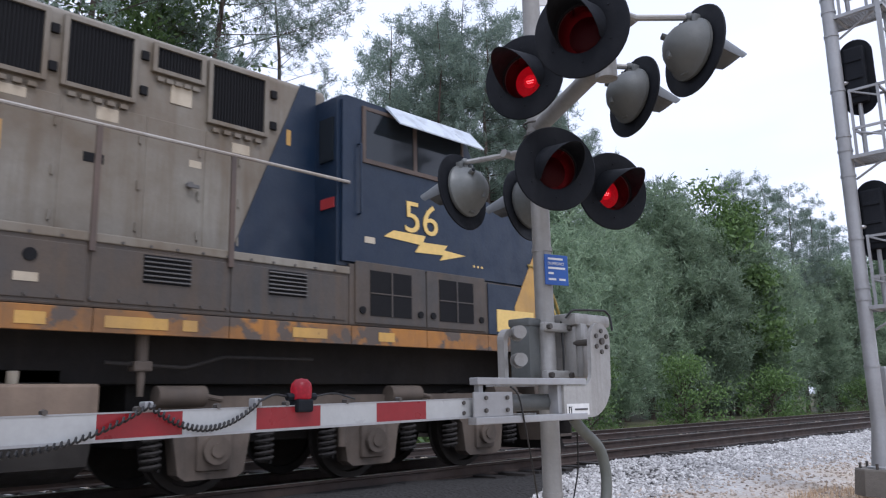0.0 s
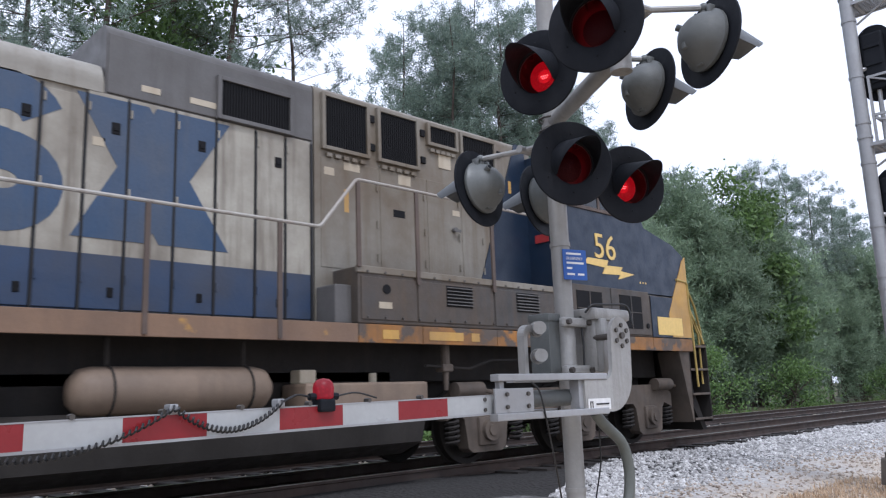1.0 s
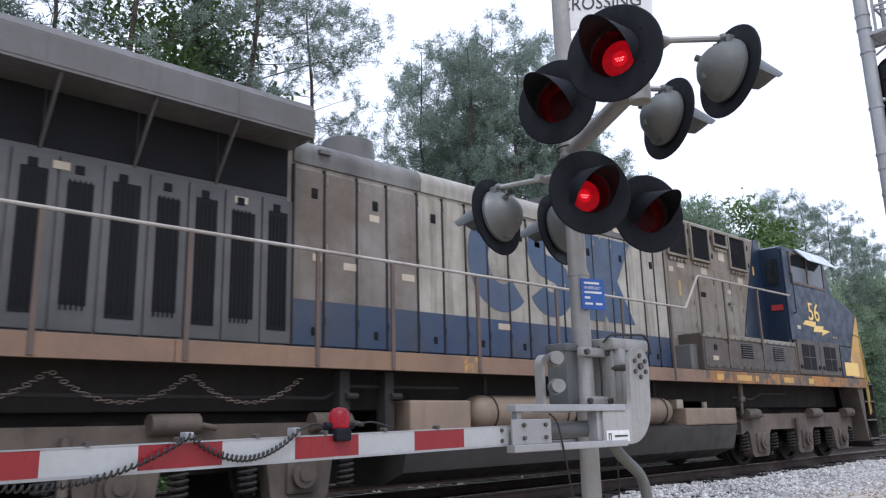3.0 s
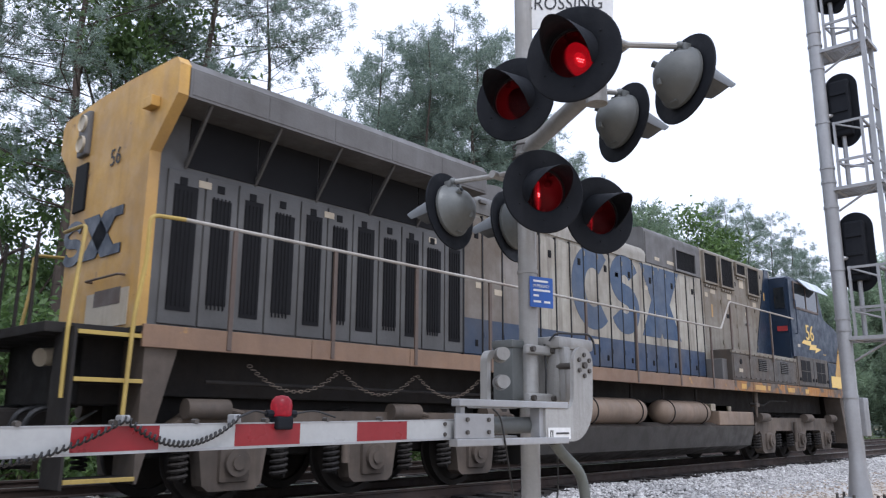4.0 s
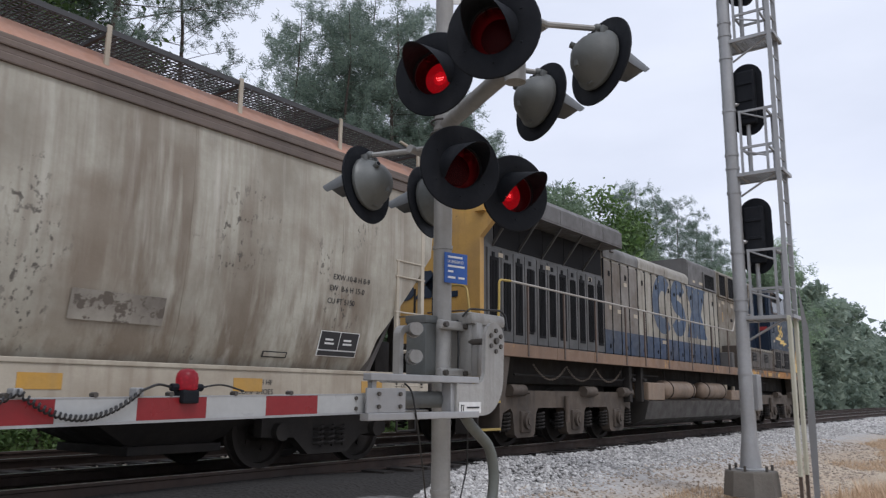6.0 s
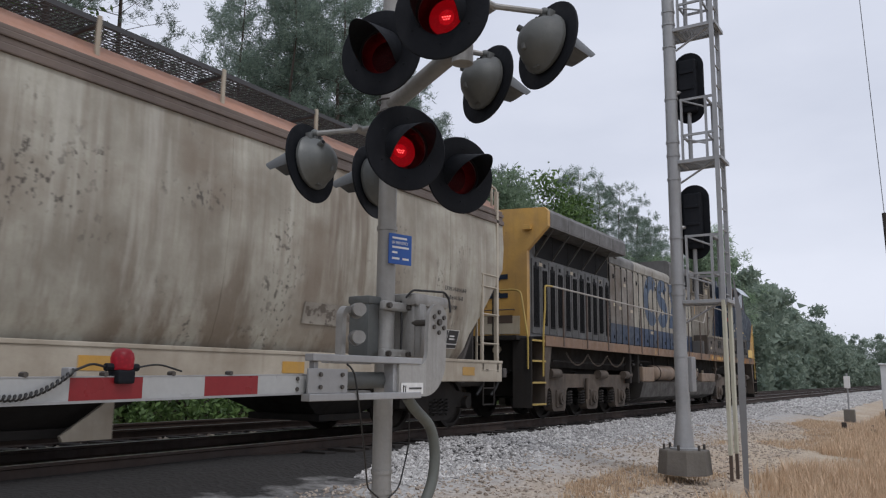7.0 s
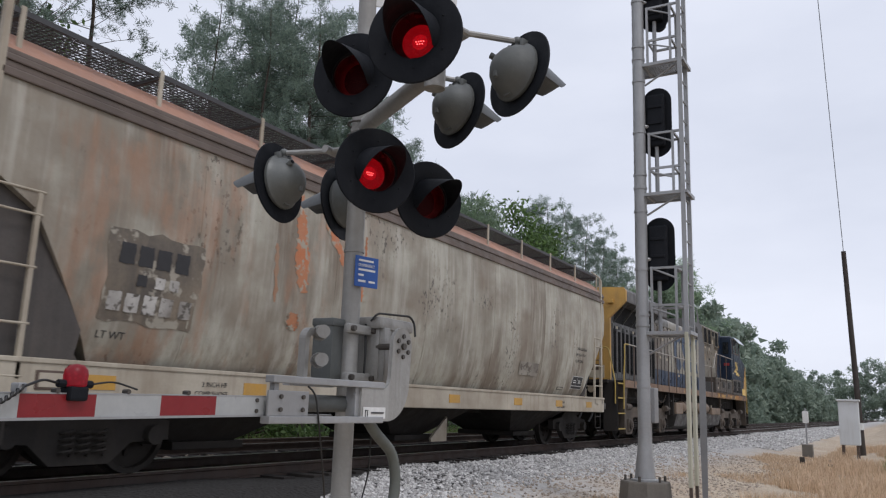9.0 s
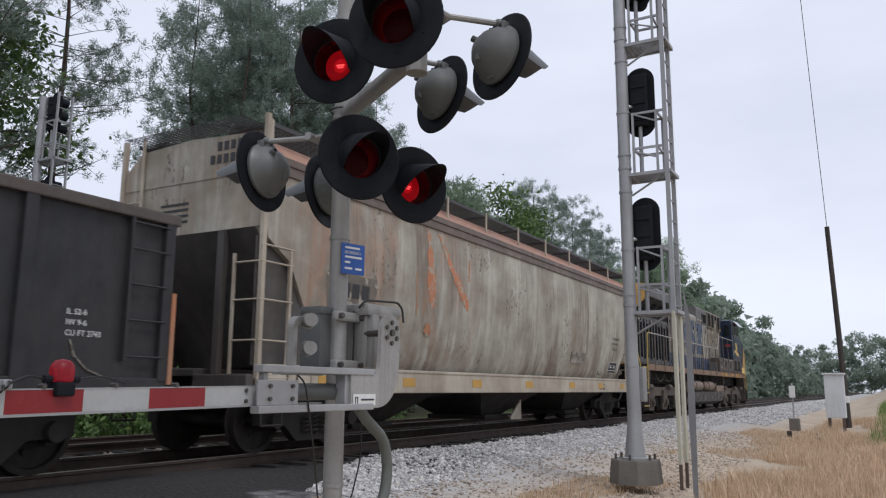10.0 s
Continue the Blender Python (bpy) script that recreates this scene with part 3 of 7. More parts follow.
# ---- crossing signal ----
PX, PY = 4.72, 3.55
GZ = ground_height(PX, PY)
signal = thing("crossing_signal", (PX, PY, GZ), "silver crossing signal mast with black-backed red lamps and gate machine", "crossing signal")
bm = bmesh.new()
cyl(bm, (PX, PY, GZ), (PX, PY, 4.45), 0.0705, 28)
for z in (0.02, 0.16, 1.95, 2.9):
    cyl(bm, (PX, PY, z), (PX, PY, z + 0.03), 0.078, 28)
part("mast", bm, ALU, signal, "silver painted steel pipe", True)


def wire(pts, r, name, parent, mat=RUBBER, label=""):
    return tubepart(name, pts, r, mat, parent, label, 6)


FLASHERS = []


def flasher(root, at, az, beat, arm_from, tilt=0.0, back=False):
    """A round crossing lamp: black target, grey housing, visor, red lens. It faces the azimuth az."""
    f = Matrix.Translation(at) @ Euler((0, 0, radians(az)), "XYZ").to_matrix().to_4x4() @ Euler((0, radians(90 - tilt), 0), "XYZ").to_matrix().to_4x4()
    # local z points along the lamp's beam, local -x is up
    bm = bmesh.new()
    lathe(bm, [(0.150, 0.012), (0.165, 0.022), (0.298, 0.012), (0.305, 0.004), (0.302, -0.006), (0.15, 0.004), (0.150, 0.012)], f, 40)
    for k in range(6):
        c = f @ Vector((0.21 * math.cos(k * 1.047), 0.21 * math.sin(k * 1.047), 0.02))
        bmesh.ops.create_icosphere(bm, subdivisions=1, radius=0.007, matrix=Matrix.Translation(c))
    lamp = part("lamp", bm, LAMP_BLACK, root, "crossing lamp with a round matt black target", True)
    bm = bmesh.new()
    lathe(bm, [(0.19, 0.0), (0.205, -0.015), (0.205, -0.035), (0.185, -0.05), (0.165, -0.10), (0.125, -0.155), (0.075, -0.192), (0.03, -0.207), (0.0, -0.21)], f, 32)
    for k in (-0.07, 0.07):
        box(bm, -0.215, -0.12, k - 0.012, k + 0.012, -0.07, -0.02, 0.004, f)
    box(bm, -0.05, 0.10, -0.018, 0.018, -0.198, -0.15, 0.008, f)
    box(bm, 0.13, 0.185, -0.03, 0.03, -0.075, -0.02, 0.006, f)
    cyl(bm, f @ Vector((-0.08, 0.075, -0.11)), f @ Vector((-0.10, 0.10, -0.185)), 0.022, 12)
    part("housing", bm, LAMP_GREY, lamp, "grey cast lamp housing", True)
    bm = bmesh.new()
    cyl(bm, f @ Vector((-0.092, 0.09, -0.165)), f @ Vector((-0.101, 0.101, -0.187)), 0.015, 10)
    part("cable_port", bm, LAMP_BLACK, lamp, "dark cable port")
    bm = bmesh.new()
    lathe(bm, [(0.0, 0.022), (0.035, 0.020), (0.062, 0.016), (0.10, 0.010), (0.132, -0.002), (0.150, -0.010)], f, 32)
    part("lens", bm, LENS, lamp, "red glass lens", True)
    bm = bmesh.new()
    # visor: a hood over the upper half, long at the top and cut back at the sides
    seg, out, inn = 30, [], []
    for i in range(seg + 1):
        a = radians(-125 + 250 * i / seg) * (0.76 if back else 1.0)
        length = 0.045 + 0.34 * max(0.0, math.cos(a * 0.72)) ** (0.28 if back else 0.95)
        nar = 1.0 - (0.52 if back else 0.40) * (length / 0.385)
        for r, acc in ((0.166, out), (0.161, inn)):
            lo = bm.verts.new(f @ Vector((-r * math.cos(a), r * math.sin(a), 0.012)))
            hi = bm.verts.new(f @ Vector((-r * math.cos(a) * nar, r * math.sin(a) * nar, length)))
            acc.append((lo, hi))
    for i in range(seg):
        bm.faces.new((out[i][0], out[i + 1][0], out[i + 1][1], out[i][1]))
        bm.faces.new((inn[i][1], inn[i + 1][1], inn[i + 1][0], inn[i][0]))
        bm.faces.new((out[i][1], out[i + 1][1], inn[i + 1][1], inn[i][1]))
    part("visor", bm, VISOR_GREY if back else LAMP_BLACK, lamp, "tapered metal visor over the lens", True)
    if beat >= 0:
        # added disc turns to imitate flashing: diodes on one face, black back
        bm = bmesh.new()
        lathe(bm, [(0.0, 0.008), (0.050, 0.008), (0.116, 0.004), (0.119, -0.003), (0.0, -0.004)], Matrix.Identity(4), 28)
        for row in range(2):
            for k in range(4 - row):
                bmesh.ops.create_icosphere(bm, subdivisions=1, radius=0.0042, matrix=Matrix.Translation((-0.004 + 0.016 * row, (k - 1.5 + 0.5 * row) * 0.016, 0.011)))
        me = finish(bm, LENS_LIT, "added_flash_disc", True)
        for m in (CORE_LIT, LED, LAMP_BLACK):
            me.materials.append(m)
        for poly in me.polygons:
            c = poly.center
            rad = math.hypot(c.x, c.y)
            poly.material_index = 2 if c.z > 0.0082 or (poly.area < 3e-5 and rad < 0.03) else 1 if c.z > 0.0068 else 0 if c.z > 0.002 and rad < 0.115 else 3
        disc = new("added_flash_disc", me)
        disc.parent = lamp
        disc["label"] = "added half-glowing disc whose turning makes the lamp flash"
        FLASHERS.append((disc, Matrix.Translation(-ORIGIN) @ f @ Matrix.Translation((0, 0, -0.108)), beat))
    # mounting elbow at the top of the housing
    top = f @ Vector((-0.225, 0, -0.05))
    bm = bmesh.new()
    bmesh.ops.create_uvsphere(bm, u_segments=14, v_segments=10, radius=0.034, matrix=Matrix.Translation(top))
    cyl(bm, top, f @ Vector((-0.15, 0, -0.05)), 0.022, 10)
    part("swivel", bm, LAMP_GREY, lamp, "grey swivel joint", True)
    tubepart("lamp_arm", rounded([arm_from[0], *arm_from[1:], top], 0.05), 0.021, ALU, root, "silver lamp arm")


LOW = 2.45
flasher(signal, (4.37, 3.14, LOW), 238, 1, [(PX - 0.36, PY, LOW + 0.2), (4.40, 3.30, LOW + 0.21)], -3)
flasher(signal, (5.11, 3.14, LOW - 0.03), 244, 0, [(PX + 0.36, PY, LOW + 0.2), (5.10, 3.30, LOW + 0.19)], -3)
flasher(signal, (4.28, 3.95, LOW - 0.02), 97, -1, [(PX - 0.36, PY, LOW + 0.2)], -6, True)
flasher(signal, (4.98, 3.90, LOW - 0.02), 96, -1, [(PX + 0.36, PY, LOW + 0.2)], -6, True)
tubepart("crossarm", [(PX - 0.42, PY, LOW + 0.2), (PX + 0.42, PY, LOW + 0.2)], 0.03, ALU, signal, "silver pipe crossarm", 12)
UPX, UPY, UPZ = 4.39, 2.69, 3.12
tubepart("cantilever", rounded([(PX, PY, 2.93), (PX - 0.06, PY - 0.16, 2.97), (UPX, UPY, UPZ)], 0.05), 0.062, ALU, signal, "thick silver bracket arm", 16)
bm = bmesh.new()
cyl(bm, (UPX, UPY, UPZ - 0.13), (UPX, UPY, UPZ + 0.16), 0.075, 16)
box(bm, UPX - 0.10, UPX + 0.10, UPY - 0.10, UPY + 0.10, UPZ + 0.10, UPZ + 0.15, 0.02)
part("junction", bm, ALU, signal, "cast junction of the bracket", True)
ux, uy = math.cos(radians(65)), math.sin(radians(65))
upa, upb = (UPX - 0.37 * ux, UPY - 0.37 * uy, UPZ + 0.14), (UPX + 0.37 * ux, UPY + 0.37 * uy, UPZ + 0.14)
tubepart("crossarm", [upa, upb], 0.028, ALU, signal, "silver pipe crossarm", 12)
flasher(signal, (3.745, 2.45, 3.045), 194, 1, [upa], -3)
flasher(signal, (4.12, 3.19, 3.08), 192, 0, [upb], -3)
flasher(signal, (4.54, 2.12, 3.05), -26, -1, [upa], -8, True)
flasher(signal, (4.88, 2.77, 3.02), -24, -1, [upb], -8, True)
bm = bmesh.new()
for k in (-0.05, 0.05):
    tube(bm, arc_pts := [(PX + 0.10 * math.cos(radians(a)), PY + 0.10 * math.sin(radians(a)), 2.92 + k) for a in range(0, 361, 30)], 0.009, 6)
part("u_bolt", bm, BOLT, signal, "steel clamp bolts")
# crossbuck board near the mast's top
crossm = pose(4.90, 3.27, 4.11, 0, 3.5, -56)
bm = bmesh.new()
box(bm, -0.39, 0.39, -0.006, 0.006, -0.15, 0.16, 0.004, crossm)
board = part("sign_board", bm, SIGN_WHITE, signal, "dirty white board reading CROSSING")
lettering("word", "CROSSING", 0.165, crossm @ pose(-0.35, -0.009, 0.02, 90, 0, 0), INK, board, "black letters CROSSING", 0.001, 0.83)
tubepart("sign_bracket", [(PX, PY, 4.24), (4.93, 3.29, 4.24)], 0.015, GALV, signal)
# blue notice
bsm = pose(4.735, 3.435, 1.80, 0, 0, -15)
bm = bmesh.new()
box(bm, -0.11, 0.11, -0.004, 0.004, -0.115, 0.115, 0.003, bsm)
notice = part("notice_plate", bm, BLUE_SIGN, signal, "blue emergency notice plate")
lettering("word", "OR EMERGENCY", 0.031, bsm @ pose(-0.085, -0.007, 0.036, 90, 0, 0), WHITE, notice, "small white words", 0.0005, 0.68)
for i, (x, w, z) in enumerate(((-0.08, 0.14, 0.075), (-0.08, 0.16, 0.005), (-0.08, 0.05, -0.035), (-0.08, 0.07, -0.08), (0.02, 0.06, -0.08))):
    bm = bmesh.new()
    box(bm, x, x + w, -0.0065, -0.0045, z, z + 0.015, 0, bsm)
    part("text_line", bm, WHITE, notice, "unreadable white line")

# ---- gate machine on the mast ----
bm = bmesh.new()
box(bm, 4.86, 5.27, 3.38, 3.72, 1.0, 1.45, 0.035)
box(bm, 4.83, 5.30, 3.35, 3.75, 1.385, 1.48, 0.03)
for k in range(3):
    box(bm, 4.98, 5.24, 3.36, 3.385, 1.06 + 0.12 * k, 1.085 + 0.12 * k, 0.006)
box(bm, 4.88, 4.96, 3.34, 3.40, 1.0, 1.40, 0.012)
box(bm, 5.06, 5.10, 3.34, 3.40, 1.0, 1.40, 0.012)
part("machine_case", bm, ALU, signal, "ribbed grey gate machine case", True)
bm = bmesh.new()
box(bm, 4.52, 4.66, 3.55, 3.74, 0.99, 1.43, 0.03)
box(bm, 4.51, 4.67, 3.54, 3.74, 1.38, 1.44, 0.015)
part("machine_case", bm, LAMP_GREY, signal, "grey casting behind the mast", True)
for z in (1.12, 1.31):
    bm = bmesh.new()
    cyl(bm, (4.23, 3.40, z), (4.38, 3.56, z), 0.046, 18)
    cyl(bm, (4.32, 3.50, z), (4.35, 3.53, z), 0.055, 18)
    part("shaft_end", bm, ALU, signal, "round shaft end", True)
for z in (0.985, 1.335):
    bm = bmesh.new()
    box(bm, PX - 0.15, PX + 0.17, PY - 0.11, PY - 0.055, z, z + 0.07, 0.018)
    part("clamp", bm, ALU, signal, "mast clamp bar")
    for k in (-0.115, 0.135):
        bm = bmesh.new()
        cyl(bm, (PX + k, PY - 0.14, z + 0.035), (PX + k, PY - 0.10, z + 0.035), 0.021, 6)
        part("clamp_bolt", bm, BOLT, signal)
bm = bmesh.new()
prism(bm, [(4.17, 0.99)] + [(4.17, 1.26)] + arc(4.25, 1.26, 0.08, 180, 90, 6) + [(4.34, 1.34), (4.34, 1.30), (4.26, 1.29)] + arc(4.25, 1.25, 0.04, 90, 180, 4) + [(4.21, 0.99)], 3.50, 3.56, "y")
part("guard", bm, ALU, signal, "curved guard plate")
# counterweight plate: a J-shaped steel plate at the road side
plate_y = 3.18
poly = arc(4.88, 1.265, 0.125, 0, 180, 14) + [(4.745, 1.04)] + arc(4.645, 1.04, 0.10, 0, -90, 6) + [(4.40, 0.94), (4.40, 0.725), (4.72, 0.72)] + arc(4.72, 0.99, 0.27, -90, 0, 10)
bm = bmesh.new()
prism(bm, poly, plate_y, plate_y + 0.03, "y")
part("counterweight_plate", bm, ALU, signal, "silver J-shaped gate arm plate")
hub = Vector((4.885, plate_y, 1.255))
for k in range(6):
    a = radians(60 * k + 30)
    c = hub + Vector((0.075 * math.cos(a), -0.014, 0.075 * math.sin(a)))
    bm = bmesh.new()
    cyl(bm, c, c + Vector((0, 0.02, 0)), 0.017, 6)
    part("hub_bolt", bm, BOLT, signal, "dark hub bolt")
bm = bmesh.new()
cyl(bm, hub + Vector((0, -0.02, 0)), hub + Vector((0, 0.3, 0)), 0.024, 10)
part("hub_shaft", bm, BOLT, signal)
bm = bmesh.new()
box(bm, 4.42, 4.685, plate_y - 0.006, plate_y - 0.003, 0.738, 0.815)
mlabel = part("maker_label", bm, SIGN_WHITE, signal, "white maker label with small dark print")
for w, h, x, z in ((0.006, 0.045, 0.02, 0.752), (0.006, 0.035, 0.045, 0.752), (0.035, 0.006, 0.02, 0.79), (0.15, 0.011, 0.09, 0.772)):
    bm = bmesh.new()
    box(bm, 4.42 + x, 4.42 + x + w, plate_y - 0.010, plate_y - 0.007, z, z + h)
    part("text_line", bm, INK, mlabel)
# channels that carry the arm
for y, xa in ((3.17, 3.52), (3.62, 4.18)):
    bm = bmesh.new()
    box(bm, xa, 4.66, y, y + 0.07, 0.943, 0.987, 0.006)
    part("upper_channel", bm, GALV, signal, "silver upper channel bar")
    bm = bmesh.new()
    box(bm, xa - 0.02, 4.66, y, y + 0.07, 0.708, 0.752, 0.006)
    part("lower_channel", bm, GALV, signal, "silver lower channel bar")
bm = bmesh.new()
box(bm, 4.20, 4.45, 3.24, 3.62, 0.945, 0.985, 0.006)
part("cross_plate", bm, GALV, signal)
bm = bmesh.new()
box(bm, 3.50, 3.86, 3.185, 3.20, 0.752, 0.90, 0.004)
part("arm_bracket", bm, GALV, signal, "bolted arm bracket plate")
bm = bmesh.new()
box(bm, 3.56, 3.60, 3.20, 3.24, 0.752, 0.943, 0.004)
part("bracket_web", bm, GALV, signal)
for x in (3.60, 3.80):
    for z in (0.79, 0.865):
        bm = bmesh.new()
        cyl(bm, (x, 3.17, z), (x, 3.19, z), 0.013, 6)
        part("bracket_bolt", bm, BOLT, signal)
bm = bmesh.new()
cyl(bm, (3.86, 3.32, 0.83), (4.60, 3.32, 0.83), 0.055, 16)
cyl(bm, (3.92, 3.32, 0.83), (3.96, 3.32, 0.83), 0.068, 16)
part("torsion_tube", bm, LAMP_GREY, signal, "dark grey steel tube", True)
bm = bmesh.new()
box(bm, 4.36, 4.46, 3.20, 3.28, 0.752, 0.943, 0.006)
part("upright_plate", bm, GALV, signal)
hosepts = [(4.66, 3.3, 0.72), (4.73, 3.3, 0.65), (4.99, 3.3, 0.49), (5.05, 3.3, 0.30), (5.02, 3.3, 0.10), (4.90, 3.3, -0.06), (4.80, 3.3, -0.25), (4.76, 3.3, -0.48)]
tubepart("conduit", rounded(hosepts, 0.09, 6), 0.04, HOSE, signal, "thick grey-green flexible conduit", 12)
wire(rounded([(3.84, 3.18, 0.93), (3.90, 3.17, 0.90), (3.93, 3.16, 0.75), (4.05, 3.2, 0.45), (4.3, 3.35, 0.12), (4.62, 3.45, -0.02), (4.80, 3.45, 0.06), (4.84, 3.40, 0.35), (4.78, 3.35, 0.70)], 0.06), 0.006, "wire", signal)
wire(rounded([(4.80, 3.42, 1.44), (4.83, 3.38, 1.50), (5.2, 3.33, 1.515), (5.25, 3.32, 1.47), (5.24, 3.30, 1.36)], 0.03), 0.009, "wire", signal)
wire([(4.81, 3.47, 1.42), (4.81, 3.46, 1.2), (4.80, 3.46, 1.0)], 0.008, "wire", signal)

# ---- gate arm: striped boards, along the track ----
AY = 3.25
arm = thing("gate_arm", (3.5, AY, 0.80), "lowered crossing gate arm with red and white stripes", "gate arm")
SLOPE = 0.0145


def arm_z(x):
    return 0.818 + (x - 4.1) * SLOPE


STRIPE = 0.37
x1 = 3.15
i = 0
edges = [3.64]
while x1 > -2.6:
    edges.append(x1)
    x1 -= STRIPE
for a, b in zip(edges, edges[1:]):
    bm = bmesh.new()
    hh = 0.05
    za, zb = arm_z(a), arm_z(b)
    prism(bm, [(a, za - hh), (b, zb - hh), (b, zb + hh), (a, za + hh)], AY - 0.012, AY + 0.012, "y")
    part("stripe_panel", bm, ARM_WHITE if i % 2 == 0 else ARM_RED, arm, "white reflective panel" if i % 2 == 0 else "red reflective panel")
    i += 1
bm = bmesh.new()
prism(bm, [(3.64, arm_z(3.64) - 0.062), (-2.6, arm_z(-2.6) - 0.062), (-2.6, arm_z(-2.6) - 0.05), (3.64, arm_z(3.64) - 0.05)], AY - 0.02, AY + 0.03, "y")
prism(bm, [(3.64, arm_z(3.64) + 0.05), (-2.6, arm_z(-2.6) + 0.05), (-2.6, arm_z(-2.6) + 0.056), (3.64, arm_z(3.64) + 0.056)], AY - 0.014, AY + 0.03, "y")
part("arm_rail", bm, GALV, arm, "thin metal edging of the arm")
for x in edges[1:-1:1]:
    bm = bmesh.new()
    cyl(bm, (x - 0.2, AY - 0.02, arm_z(x) + 0.062), (x - 0.2, AY + 0.02, arm_z(x) + 0.062), 0.012, 6)
    part("bolt", bm, BOLT, arm)
for x in (3.46,):
    for k in (-0.03, 0.03):
        bm = bmesh.new()
        cyl(bm, (x, AY - 0.022, arm_z(x) + k), (x, AY - 0.01, arm_z(x) + k), 0.012, 6)
        part("bolt", bm, BOLT, arm)
# lamp on the arm
LX = 2.30
lz = arm_z(LX) + 0.065
bm = bmesh.new()
box(bm, LX - 0.045, LX + 0.045, AY - 0.045, AY + 0.045, lz - 0.045, lz + 0.02, 0.012)
cyl(bm, (LX - 0.085, AY, lz + 0.03), (LX - 0.05, AY, lz + 0.03), 0.018, 8)
cyl(bm, (LX + 0.05, AY, lz + 0.03), (LX + 0.085, AY, lz + 0.03), 0.018, 8)
alamp = part("arm_lamp", bm, LAMP_BLACK, arm, "black base of the arm lamp")
bm = bmesh.new()
lathe(bm, [(0.040, -0.055), (0.050, -0.045), (0.053, 0.0), (0.048, 0.025), (0.03, 0.044), (0.0, 0.05)], Matrix.Translation((LX, AY, lz + 0.07)), 20)
lamp_lens = part("lens", bm, DOME, alamp, "glowing red dome lens", True)


def coil(a, b, sag, turns, r, name):
    a, b = Vector(a), Vector(b)
    pts = []
    n = turns * 8
    for k in range(n + 1):
        u = k / n
        p = a.lerp(b, u) + Vector((0, 0, -sag * 4 * u * (1 - u)))
        an = 2 * math.pi * turns * u
        pts.append(p + Vector((0.3 * r * math.sin(an), r * math.cos(an), r * math.sin(an))))
    tubepart(name, pts, 0.005, RUBBER, arm, "coiled black cable", 5)


cx1, cx2, cx3 = 2.04, 1.51, 0.72
top = lambda x: (x, AY - 0.035, arm_z(x) + 0.08)
coil(top(cx1), top(cx2), 0.11, 24, 0.012, "coiled_cable")
coil(top(cx2), (cx3, AY - 0.03, arm_z(cx3) - 0.06), 0.08, 30, 0.012, "coiled_cable")
coil((cx3, AY - 0.03, arm_z(cx3) - 0.06), top(cx3 - 0.9), 0.08, 30, 0.012, "coiled_cable")
wire(rounded([(LX - 0.08, AY, lz + 0.03), (LX - 0.16, AY - 0.01, lz + 0.045), top(cx1)], 0.03), 0.006, "wire", arm)
wire(rounded([(LX + 0.08, AY, lz + 0.03), (LX + 0.2, AY, lz + 0.05), (LX + 0.34, AY, arm_z(LX + 0.3) + 0.076)], 0.05), 0.005, "wire", arm)
for x in (cx1, cx2):
    bm = bmesh.new()
    box(bm, x - 0.02, x + 0.02, AY - 0.03, AY + 0.03, arm_z(x) + 0.055, arm_z(x) + 0.095, 0.008)
    part("cable_clip", bm, GALV, arm)


signal.location.z -= 0.06
arm.location.z -= 0.06


